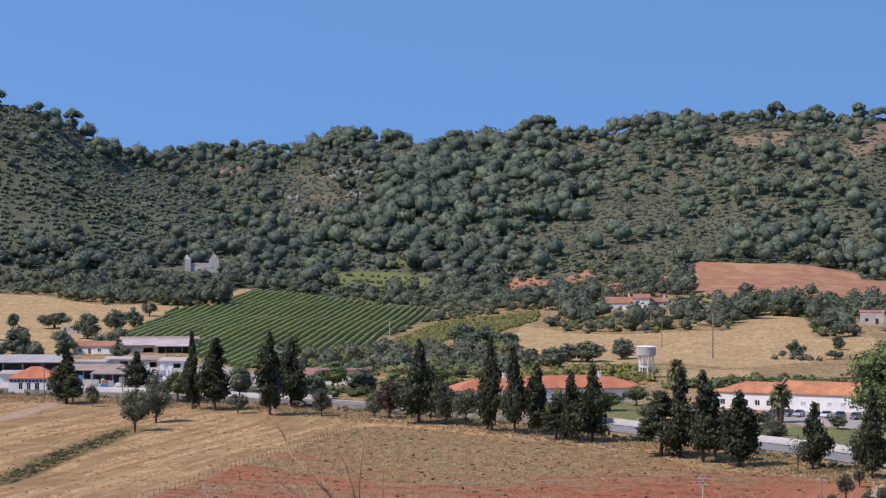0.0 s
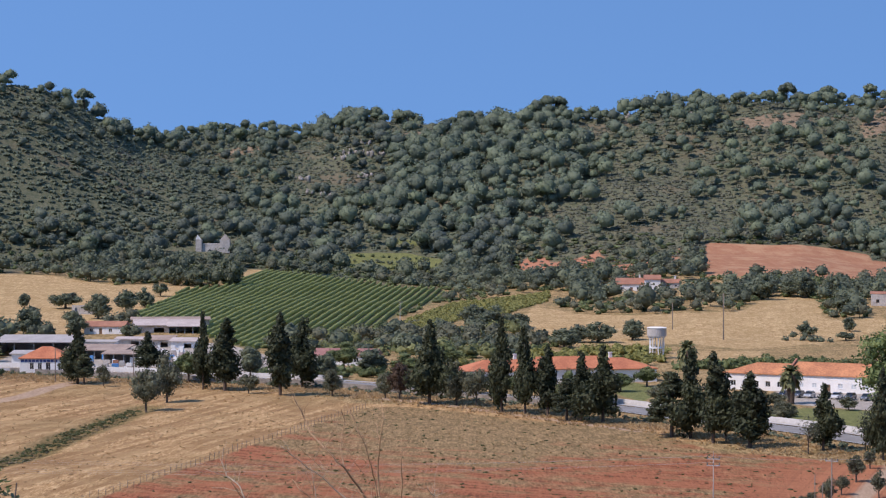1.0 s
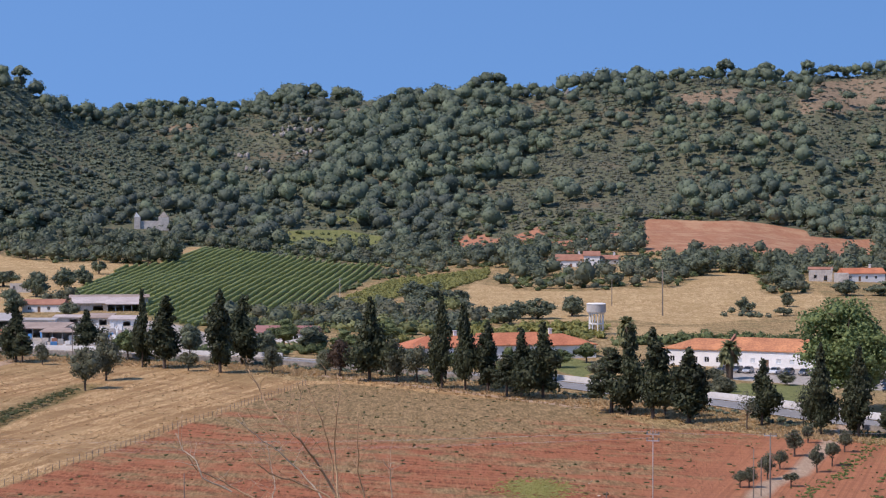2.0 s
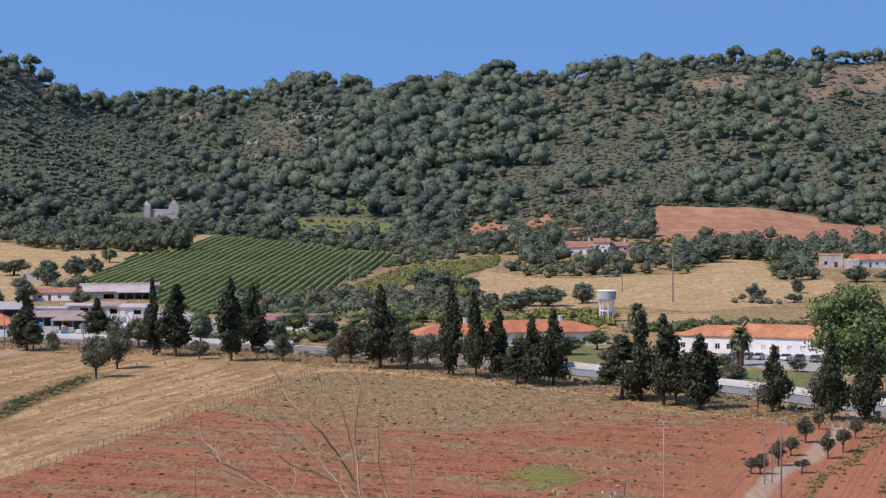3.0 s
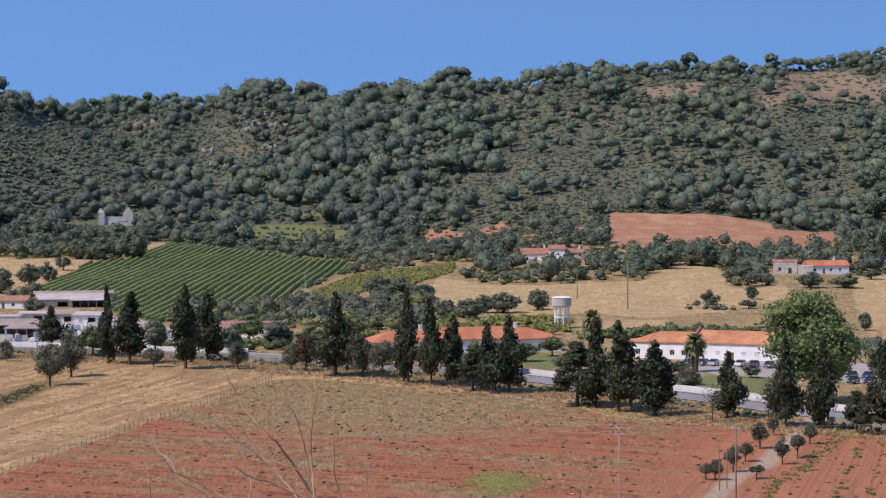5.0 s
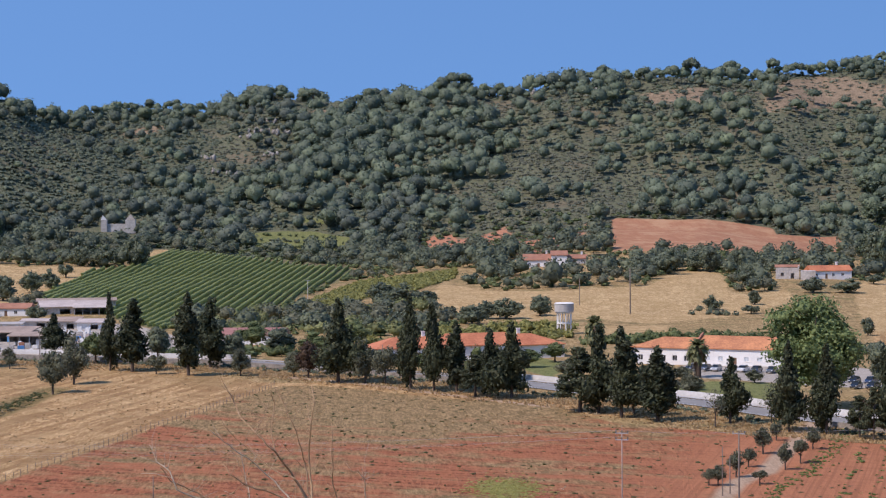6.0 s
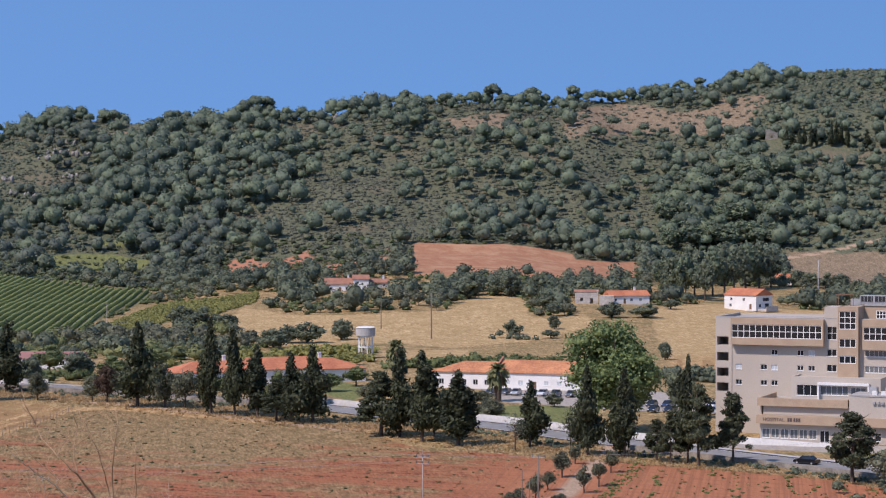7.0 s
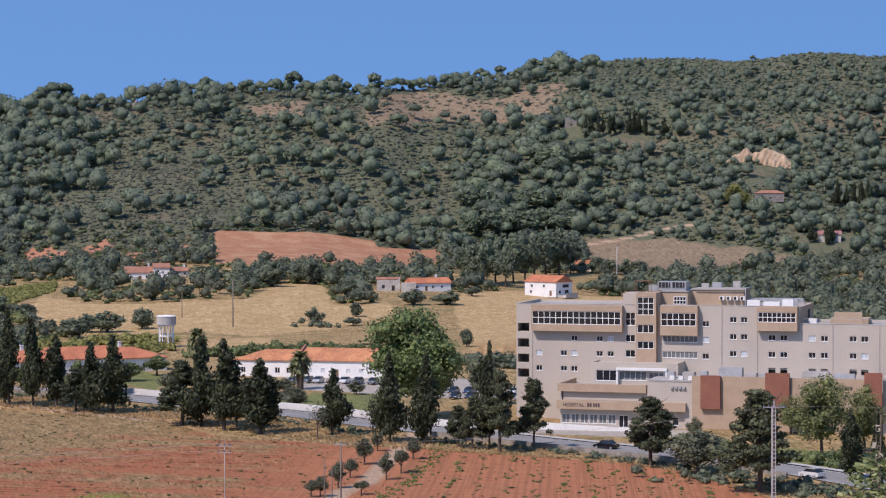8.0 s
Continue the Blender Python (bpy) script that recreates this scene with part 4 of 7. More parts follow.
# house plots: centre and radius
BUILT = [(*polar(15.93, 1389), 17), (*polar(15.93, 1378), 16), (*polar(20.8, 1302), 26), (*polar(20.3, 1298), 20), (*polar(21.3, 1314), 20), (*polar(20.8, 1279), 15), (*polar(21.05, 1242), 20), (*polar(21.05, 1235), 15), (*polar(22.65, 1184), 18), (*polar(22.65, 1173), 14), (*polar(22.23, 1382), 12), (*polar(17.0, 1368), 22), (*polar(17.6, 1368), 22), (*polar(14.6, 985), 36), (*polar(15.5, 1030), 30), (*polar(17.0, 1040), 20), (-122, 772, 26), (-103, 784, 24), (-146, 850, 18), (-118, 722, 34), (-92, 745, 22), (190, 862, 26), (182, 878, 24), (90, 960, 22), (240, 850, 20), (92, 978, 26), (187, 910, 20), (247, 895, 24), (-137, 1168, 40), (42, 590, 34), (85, 545, 40), (62, 664, 9), (-27, 640, 30), (140, 440, 70), (390, 1195, 10), (190, 780, 8)]

PINES = [pine_template(s) for s in range(40, 49)]
BUSHES = [bush_template(s) for s in range(60, 66)]
VALLEY = [pine_template(s, False, 70, 0.12, 12, 1) for s in range(53, 59)]
UMBRELLAS = [pine_template(s, True, 70, 0.09) for s in range(48, 54)]
TANGLES = [scrub_template(s) for s in range(70, 76)]



def on_slope(p):
    """Bearing, and how far up the hill a spot lies: 0 at the foot, 1 on the ridge."""
    d, b = np.hypot(p[:, 0], p[:, 1]), np.degrees(np.arctan2(p[:, 0], p[:, 1]))
    ridge = np.interp(b, BEARING, RIDGE_D)
    return b, (d - 1150) / (ridge - 1150), ridge - d


def zone(b, h, left, right, low, high, soft=1.6, soft_h=0.16):
    """1 within a stretch of the hillside, fading out at its edges."""
    k = 1.0
    for q, w in ((b - left, soft), (right - b, soft), (h - low, soft_h), (high - h, soft_h)):
        k = k * np.clip(q / w + 0.5, 0, 1)
    return k


def is_bare(p):
    return np.max([edge_distance(p[:, 0], p[:, 1], o) for o in BARE + [BANK]], axis=0) > 0


p, rng = jittered(7.2, 1165, 1600, -13.5, 25.5, 1)
b, h, gap = on_slope(p)
old_wood = zone(b, h, -3.2, 3.4, 0.3, 1.1)
brown = zone(b, h, 2.4, 7.0, -0.2, 0.45)
heath = zone(b, h, -16, -5.6, 0.22, 0.85)
crags = zone(b, h, -4.6, -1.7, 0.42, 0.86, 0.8, 0.1)
open_slope = zone(b, h, 3.6, 13.5, 0.35, 0.9)
bright = zone(b, h, 12.6, 17.2, 0.08, 0.5)
east = zone(b, h, 17.0, 27, 0.0, 0.62)
high_heath = zone(b, h, 16.5, 27, 0.66, 1.2)
chance = 0.56 + 0.5 * old_wood - 0.38 * heath - 0.42 * crags - 0.4 * brown - 0.17 * open_slope + 0.3 * bright + 0.26 * east + 0.05 * high_heath + 0.34 * zone(b, h, -16, 2.4, -0.2, 0.26)
chance = chance + 0.24 * wave(p[:, 0], p[:, 1], 130, 21) + 0.2 * wave(p[:, 0], p[:, 1], 55, 22)
chance = np.where(is_bare(p), 0.04, chance) * np.where((b > 16.6) & (gap < 26), 0.0, 1.0)
keep = (rng.uniform(0, 1, len(p)) < chance) & ~open_land(p) & (gap > -20) & (np.hypot(p[:, 0] + 26, p[:, 1] - 1484) > 36)
grown = 0.42 + 0.85 * rng.uniform(0, 1, len(p)) ** 2.2
grown = grown * (1 + 0.2 * wave(p[:, 0], p[:, 1], 90, 23)) * (1 + 0.2 * old_wood - 0.3 * heath - 0.3 * crags - 0.42 * high_heath - 0.12 * east + 0.15 * bright)
flat = rng.uniform(0, 1, len(p)) < 0.1 + 0.6 * open_slope + 0.6 * bright + 0.1 * old_wood
p, grown, flat, b, dark_wood = p[keep], grown[keep], flat[keep], b[keep], (heath + crags + 0.7 * zone(b, h, -16, 2.0, -0.2, 0.3))[keep]
# the row of pines on the ridge line
line_b = np.cumsum(rng.uniform(0.05, 0.3, 150)) - 8.6
line_b = line_b[(line_b < 16.8) & ~((line_b > -1.7) & (line_b < -0.2))]
line_d = np.interp(line_b, BEARING, RIDGE_D) - rng.uniform(-6, 22, len(line_b))
line_p = np.stack([line_d * np.sin(np.radians(line_b)), line_d * np.cos(np.radians(line_b))], 1)
line_size = rng.uniform(0.42, 0.92, len(line_b))
all_spots, all_reach = np.concatenate([p, line_p]), np.concatenate([2.0 * grown, 2.2 * line_size])
umbrella_p, umbrella_size = np.concatenate([p[flat], line_p]), np.concatenate([grown[flat], line_size])
scatter("umbrella_pines", UMBRELLAS, umbrella_p, 10.6 * umbrella_size, 11.0 * umbrella_size, LEAF_STONE_PINE, 14, "flat-topped umbrella pines spaced over the brown slope", "woodland")
p, grown, dark_wood = p[~flat], grown[~flat], dark_wood[~flat]
spur = dark_wood + rng.uniform(-0.3, 0.3, len(p)) > 0.5
scatter("pine_wood", PINES, p[~spur], 10.2 * grown[~spur], 10.6 * grown[~spur], LEAF_PINE, 2, "umbrella pines and oaks crowded over the hillside", "woodland")
scatter("oak_wood", PINES, p[spur], 10.0 * grown[spur], 10.0 * grown[spur], LEAF_SPUR, 12, "dark low oaks crowded over the western spur", "woodland")

p, rng = jittered(3.9, 1120, 1600, -13, 25, 3)
b, h, gap = on_slope(p)
keep = (rng.uniform(0, 1, len(p)) < np.where(edge_distance(p[:, 0], p[:, 1], BANK) > 0, 0.5, np.where(is_bare(p), 0.34, 0.9))) & ~open_land(p, 1.0) & (gap > -15)
p, b, h = p[keep], b[keep], h[keep]
# no scrub under the thick crowns
clear = np.concatenate([(np.hypot(q[:, 0:1] - all_spots[:, 0], q[:, 1:2] - all_spots[:, 1]) > all_reach).all(1) for q in np.array_split(p, 60)])
p, b, h = p[clear], b[clear], h[clear]
green = zone(b, h, -16, -3.8, 0.15, 1.2) + zone(b, h, -5, 2.5, -0.3, 0.5) + zone(b, h, 15.5, 27, 0.3, 1.2) + 0.35 + 0.5 * wave(p[:, 0], p[:, 1], 60, 27) - 0.5 * zone(b, h, 2, 8, -0.2, 0.5) + rng.uniform(-0.3, 0.3, len(p)) > 0.5
big = 1 + 0.25 * zone(b, h, -16, -4, 0.15, 1.0)
wide_of, tall_of = big * rng.uniform(1.8, 4.8, len(p)), big * rng.uniform(0.9, 3.1, len(p))
scatter("green_scrub", TANGLES, p[green], wide_of[green], tall_of[green], LEAF_HEATH, 4, "low green scrub between the trees on the hill", "scrub")
scatter("hill_scrub", TANGLES, p[~green], wide_of[~green], 0.8 * tall_of[~green], LEAF_SCRUB, 44, "low dry brownish scrub between the trees on the hill", "scrub")

p, rng = jittered(8.0, 650, 1190, -15, 27, 5)
thick = 0.72 + 0.45 * wave(p[:, 0], p[:, 1], 130, 24)
keep = (rng.uniform(0, 1, len(p)) < np.where(edge_distance(p[:, 0], p[:, 1], BANK) > -4, 0.16, thick)) & ~open_land(p, 1.5)
p = p[keep]
grey = wave(p[:, 0], p[:, 1], 170, 26) + rng.uniform(-0.6, 0.6, len(p)) > 0.32
q = p[grey]
wide_of = 3.8 + 4.8 * rng.uniform(0, 1, len(q)) ** 1.5
scatter("olive_grove", VALLEY, q, wide_of, wide_of * rng.uniform(0.7, 1.0, len(q)), LEAF_OLIVE, 9, "grey-green olive groves between the far fields", "grove")
p = p[~grey]
near_road = (np.hypot(p[:, 0], p[:, 1]) < 800) & (np.abs(np.degrees(np.arctan2(p[:, 0], p[:, 1])) + 1) < 5) & (rng.uniform(0, 1, len(p)) < 0.6)
q = p[near_road]
scatter("garden_trees", VALLEY + BUSHES, q, rng.uniform(4.0, 8.5, len(q)), rng.uniform(3.0, 6.5, len(q)), LEAF_GUM, 19, "yellow-green fruit trees and shrubs behind the houses", "grove")
p = p[~near_road]
wide_of = 4.0 + 8.5 * rng.uniform(0, 1, len(p)) ** 1.7
scatter("valley_grove", VALLEY, p, wide_of, wide_of * rng.uniform(0.72, 1.05, len(p)), LEAF_OAK, 6, "olive groves and dark hedges between the fields", "grove")
p, rng = jittered(5.0, 600, 1200, -15, 27, 7)
keep = (rng.uniform(0, 1, len(p)) < 0.34) & ~open_land(p, 0.5)
p = p[keep]
scatter("valley_shrubs", BUSHES, p, rng.uniform(2.5, 5.5, len(p)), rng.uniform(1.8, 4.0, len(p)), LEAF_BROAD, 8, "green shrubs and young trees along the field edges", "shrubs")

# hedges behind the gardens and shrubs below the hospital
def hedge_spots(line, width, count, seed):
    rng = np.random.RandomState(seed)
    pts = np.array(smooth_line(line, 1.5))
    return pts[rng.randint(0, len(pts), count)] + rng.normal(0, width, (count, 2)), rng


for k, (line, width, count, size) in enumerate([([(66, 622), (80, 624), (98, 622), (114, 612)], 1.6, 90, 5.0), ([(136, 575), (146, 560), (158, 540)], 4.0, 70, 5.5), ([(10, 622), (36, 640), (60, 652)], 5.0, 90, 4.6), ([(112, 336), (120, 322), (128, 306)], 3.0, 34, 2.8), ([(128, 374), (140, 352), (152, 330)], 4.0, 60, 3.2), ([(112, 752), (124, 744), (128, 742)], 4.0, 9, 3.4), ([(-60, 606), (-30, 596), (0, 572)], 5.0, 80, 4.4), ([(26, 668), (44, 676), (62, 690)], 4.0, 70, 4.4), ([(-58, 1168), (-12, 1166)], 0.9, 26, 2.8), ([(-58, 1180), (-10, 1178)], 0.9, 24, 2.6), ([(-56, 1193), (-14, 1191)], 0.9, 22, 2.6)]):
    p, rng = hedge_spots(line, width, count, 300 + k)
    scatter("hedge", BUSHES + VALLEY[:3], p, rng.uniform(0.6, 1.15, count) * size, rng.uniform(0.55, 1.0, count) * size, (LEAF_BROAD, LEAF_OAK, LEAF_LIME)[2 if k in (2, 7) else k % 2], 310 + k, "dense hedge of green shrubs at the edge of the gardens", "hedge")

# ---- building blocks ----
class Solid:
    """Flat-sided pieces joined into one mesh."""

    def __init__(self):
        self.v, self.f = [], []

    def box(self, x0, x1, y0, y1, z0, z1):
        k = len(self.v)
        self.v += [(x, y, z) for z in (z0, z1) for x, y in ((x0, y0), (x1, y0), (x1, y1), (x0, y1))]
        self.f += [[k + i for i in q] for q in ((3, 2, 1, 0), (4, 5, 6, 7), (0, 1, 5, 4), (1, 2, 6, 5), (2, 3, 7, 6), (3, 0, 4, 7))]
        return self

    def faces(self, v, f):
        k = len(self.v)
        self.v += [tuple(p) for p in v]
        self.f += [[k + i for i in q] for q in f]
        return self

    def hip(self, x0, x1, y0, y1, z, rise, hip0=None, hip1=None, lip=0.4, thick=0.22):
        """A tiled roof over a rectangle; a hip of 0 makes a gable end."""
        x0, x1, y0, y1 = x0 - lip, x1 + lip, y0 - lip, y1 + lip
        half = (y1 - y0) / 2
        a, b = x0 + (half if hip0 is None else hip0), x1 - (half if hip1 is None else hip1)
        m = (y0 + y1) / 2
        return self.faces([(x0, y0, z), (x1, y0, z), (x1, y1, z), (x0, y1, z), (x0, y0, z + thick), (x1, y0, z + thick), (x1, y1, z + thick), (x0, y1, z + thick), (a, m, z + thick + rise), (b, m, z + thick + rise)],
                          [(3, 2, 1, 0), (0, 1, 5, 4), (1, 2, 6, 5), (2, 3, 7, 6), (3, 0, 4, 7), (4, 5, 9, 8), (6, 7, 8, 9), (5, 6, 9), (7, 4, 8)])

    def pierced(self, x0, x1, z0, z1, y, holes, depth=0.3):
        """A wall in the plane y, thick towards +y, with openings (x0, x1, z0, z1) right through it."""
        xs = sorted({x0, x1, *[h[0] for h in holes], *[h[1] for h in holes]})
        zs = sorted({z0, z1, *[h[2] for h in holes], *[h[3] for h in holes]})
        xs, zs = [x for x in xs if x0 <= x <= x1], [z for z in zs if z0 <= z <= z1]
        solid = {}
        for i in range(len(xs) - 1):
            for j in range(len(zs) - 1):
                cx, cz = (xs[i] + xs[i + 1]) / 2, (zs[j] + zs[j + 1]) / 2
                solid[i, j] = not any(h[0] < cx < h[1] and h[2] < cz < h[3] for h in holes)
        for (i, j), full in solid.items():
            if not full:
                continue
            a, b, c, d = xs[i], xs[i + 1], zs[j], zs[j + 1]
            v = [(a, y, c), (b, y, c), (b, y, d), (a, y, d), (a, y + depth, c), (b, y + depth, c), (b, y + depth, d), (a, y + depth, d)]
            f = [(0, 1, 2, 3), (7, 6, 5, 4)]
            if not solid.get((i - 1, j), False):
                f.append((0, 3, 7, 4))
            if not solid.get((i + 1, j), False):
                f.append((1, 5, 6, 2))
            if not solid.get((i, j - 1), False):
                f.append((0, 4, 5, 1))
            if not solid.get((i, j + 1), False):
                f.append((3, 2, 6, 7))
            self.faces(v, f)
        return self


def part(name, solid, material, parent, label="", smooth=False):
    me = bpy.data.meshes.new(name)
    me.from_pydata(solid.v, [], solid.f)
    me.materials.append(material)
    if smooth:
        me.polygons.foreach_set("use_smooth", np.ones(len(me.polygons), bool))
    ob = new(name, me)
    ob.parent = parent
    return tagged(ob, label)


def site(name, x, y, heading, z=None):
    """An empty at a thing's base; its x axis runs along the heading."""
    root = new(name)
    root.empty_display_size = 1.0
    root.matrix_basis = pose(x, y, ground_z(x, y) - 0.03 if z is None else z, 0, 0, 90 - heading)
    return root


WINDOW_MESHES = {}


def window(parent, x0, x1, z0, z1, y, cols=2, rows=1, glass=None, bar=0.07, sill=True):
    """A window in an opening: frame, sill and single panes."""
    w, h = round(x1 - x0, 2), round(z1 - z0, 2)
    glass = glass or GLASS
    key = (w, h, cols, rows, bar, sill)
    if key not in WINDOW_MESHES:
        s = Solid()
        for k in range(cols + 1):
            c = bar / 2 + (w - bar) * k / cols
            s.box(c - bar / 2, c + bar / 2, 0.10, 0.18, 0, h)
        for k in range(rows + 1):
            c = bar / 2 + (h - bar) * k / rows
            s.box(bar, w - bar, 0.11, 0.17, c - bar / 2, c + bar / 2)
        if sill:
            s.box(-0.06, w + 0.06, -0.08, 0.12, -0.10, -0.004)
        me = bpy.data.meshes.new("window")
        me.from_pydata(s.v, [], s.f)
        me.materials.append(FRAME_WHITE)
        WINDOW_MESHES[key] = me
    fr = new("window", WINDOW_MESHES[key])
    fr.parent, fr.location = parent, (x0, y, z0)
    pane_key = (w, h, cols, rows, bar, glass.name)
    if pane_key not in WINDOW_MESHES:
        s = Solid().box(0, (w - bar) / cols - bar, 0, 0.02, 0, (h - bar) / rows - bar)
        me = bpy.data.meshes.new("pane")
        me.from_pydata(s.v, [], s.f)
        me.materials.append(glass)
        WINDOW_MESHES[pane_key] = me
    for i in range(cols):
        for j in range(rows):
            pn = new("pane", WINDOW_MESHES[pane_key])
            pn.parent, pn.location = fr, (bar + (w - bar) * i / cols, 0.13, bar + (h - bar) * j / rows)
    return fr


def words(text, size, material, parent, x, y, z, depth=0.06):
    """Raised letters standing on a wall that faces -y."""
    cu = bpy.data.curves.new("lettering", "FONT")
    cu.body, cu.size, cu.extrude = text, size, depth / 2
    tmp = new("tmp_text", cu)
    me = bpy.data.meshes.new_from_object(tmp.evaluated_get(bpy.context.evaluated_depsgraph_get()))
    bpy.data.objects.remove(tmp)
    me.materials.append(material)
    ob = new("lettering", me)
    ob.parent = parent
    ob.matrix_basis = pose(x, y, z, 90, 0, 0)
    return ob


def ribbon(name, line, offsets, lift, material, label, category, kind="structure"):
    """A strip along a line in plan; offsets run from its right side to its left."""
    pts = np.array(line)
    way = np.gradient(pts, axis=0)
    way /= np.linalg.norm(way, axis=1)[:, None]
    side = np.stack([-way[:, 1], way[:, 0]], 1)
    v = []
    for o in offsets:
        q = pts + side * o
        v.append(np.column_stack([q, height(q[:, 0], q[:, 1]) + lift]))
    v = np.stack(v, 1)
    m, k = v.shape[:2]
    i = np.arange(m * k).reshape(m, k)
    f = np.stack([i[:-1, :-1], i[1:, :-1], i[1:, 1:], i[:-1, 1:]], -1).reshape(-1, 4)[:, ::-1]
    ob = mesh_object(name, v.reshape(-1, 3), f, [material], smooth=True)
    return tagged(ob, label, category, kind=kind)


def wall_along(name, line, offset, thick, high, material, label, sink=0.6):
    pts = np.array(line)
    way = np.gradient(pts, axis=0)
    way /= np.linalg.norm(way, axis=1)[:, None]
    side = np.stack([-way[:, 1], way[:, 0]], 1)
    s = Solid()
    rng = np.random.RandomState(len(line))
    a, b = pts + side * (offset - thick / 2), pts + side * (offset + thick / 2)
    top = height(pts[:, 0], pts[:, 1]) + high + rng.uniform(-0.06, 0.06, len(pts)) * (material is STONE)
    for k in range(len(pts)):
        z0 = top[k] - high - sink
        s.v += [(*a[k], z0), (*b[k], z0), (*b[k], top[k]), (*a[k], top[k])]
    for k in range(len(pts) - 1):
        p, q = 4 * k, 4 * k + 4
        s.f += [[p + i, p + (i + 1) % 4, q + (i + 1) % 4, q + i] for i in range(4)]
    s.f += [[3, 2, 1, 0], [len(s.v) - 4 + i for i in range(4)]]
    ob = part(name, s, material, None, label)
    return tagged(ob, label, "wall", kind="structure")


def between(line, left, right):
    return [p for p in line if left < math.degrees(math.atan2(p[0], p[1])) < right]


# ---- road, kerb and walls ----
road = ribbon("road", ROAD, (-4.6, -2.3, 0, 2.3, 4.6), 0.16, ASPHALT, "sun-bleached grey asphalt country road", "road")
ribbon("road_line", ROAD, (-4.2, -4.05), 0.19, PAINT_WHITE, "white painted edge line on the asphalt road", "road marking")
ribbon("road_line", ROAD, (4.05, 4.2), 0.19, PAINT_WHITE, "white painted edge line on the asphalt road", "road marking")
ribbon("pavement", between(ROAD, -13, 26), (4.8, 5.6, 6.6), 0.30, CONCRETE, "pale concrete pavement behind the road", "pavement")
wall_along("wall_roadside", between(ROAD, -11.6, 4.8), -7.4, 0.5, 1.15, STONE, "low grey rubble wall along the near roadside")
wall_along("wall_hospital", between(ROAD, 12.6, 22.5), -7.2, 0.45, 0.95, STONE, "low dark rubble wall along the hospital road")
wall_along("wall_garden", between(ROAD, 3.4, 13.2), 7.2, 0.3, 1.4, WALL_PALE, "low pale garden wall behind the road")
wall_along("wall_works", between(ROAD, -12.5, -3.0), 7.6, 0.3, 1.4, WALL_PALE, "low pale yard wall behind the road")

# ---- hospital ----
hospital = tagged(site("hospital_building", 115.2, 413.2, 120.0, 0.0), "five-storey cream hospital with tan brick bands above the road", "hospital")
FRONT, JUT = 16.0, 14.6
small = []  # openings of the plain front: x0, x1, z0, z1
for z in (9.7, 12.85, 15.9):
    for x in ((-8.4, -3.2, -1.0, 4.3, 6.6) if z > 9.8 else (-8.4, -3.2, -1.0)):
        if z < 15 or x > -2:
            small.append((x, x + 1.3, z, z + 1.05))
small += [(10.35, 12.3, 19.2, 21.8), (10.35, 12.3, 15.9, 17.3), (10.35, 12.3, 12.8, 14.2)]
for z, lift_up in ((12.7, 0.6), (16.0, 0.7), (19.2, 0.9)):
    small += [(26.05, 27.4, z, z + 1.1), (31.6, 32.95, z + lift_up, z + lift_up + 1.1), (33.8, 35.1, z + lift_up, z + lift_up + 1.1)]
for z in (10.1, 13.3, 16.65):
    small += [(x, x + 1.4, z, z + 1.1) for x in (39.3, 41.65, 47.25, 49.65, 55.25, 57.5, 64.2, 66.5, 72.5, 74.8)]
stairs = [(-12.3, -9.9, z, z + 1.7) for z in (8.3, 11.35, 14.5, 17.7)]
wide = [(17.95, 25.1, 16.0, 17.25), (17.95, 25.1, 12.8, 14.1)]
part("front_wall", Solid().pierced(-12.6, 12.8, -0.5, 23.4, FRONT, [h for h in small if h[1] < 12.8] + stairs), CREAM, hospital)
part("front_wall", Solid().pierced(16.7, 37.1, -0.5, 23.4, FRONT, [h for h in small if 16.7 < h[0] < 37] + wide), CREAM, hospital)
part("front_wall", Solid().pierced(37.1, 45.6, -0.5, 20.2, FRONT, [h for h in small if 37.1 < h[0] < 45]), CREAM, hospital)
part("front_wall", Solid().pierced(45.6, 84.0, -0.5, 20.05, FRONT, [h for h in small if h[0] > 45.6]), CREAM, hospital)
part("body_wall", Solid().box(-12.6, -12.3, FRONT + 0.3, 34, -0.5, 23.4).box(-12.3, 45.3, 33.7, 34, -0.5, 23.4).box(45.3, 45.6, FRONT + 0.3, 34, -0.5, 23.4).box(83.7, 84, FRONT + 0.3, 34, -0.5, 20.05).box(45.6, 83.7, 33.7, 34, -0.5, 20.05), CREAM, hospital)
floors = Solid()
for z in (4.2, 7.4, 10.8, 14.1, 17.45):
    floors.box(-12.3, 45.3, FRONT + 0.32, 33.6, z, z + 0.25).box(45.6, 83.7, FRONT + 0.32, 33.6, z, z + 0.25)
floors.box(-9.4, -9.2, FRONT + 0.32, 33, 0, 22.6).box(12.9, 13.1, FRONT + 0.32, 33, 0, 22.6).box(37.0, 37.2, FRONT + 0.32, 33, 0, 22.6).box(-12.3, 83, 21.5, 21.7, 0, 19.6)
part("floor_slabs", floors, CREAM, hospital)
part("flat_roof", Solid().box(-12.3, 45.3, FRONT + 0.32, 33.68, 22.7, 22.9).box(45.6, 83.7, FRONT + 0.32, 33.68, 19.4, 19.6), GRAVEL, hospital, "gravelled flat roof")
part("coping", Solid().box(-12.7, 45.7, FRONT - 0.06, FRONT + 0.4, 23.4, 23.5).box(45.7, 84.1, FRONT - 0.06, FRONT + 0.4, 20.05, 20.16).box(-12.7, -12.2, FRONT + 0.4, 34.1, 23.4, 23.5), CONCRETE, hospital)
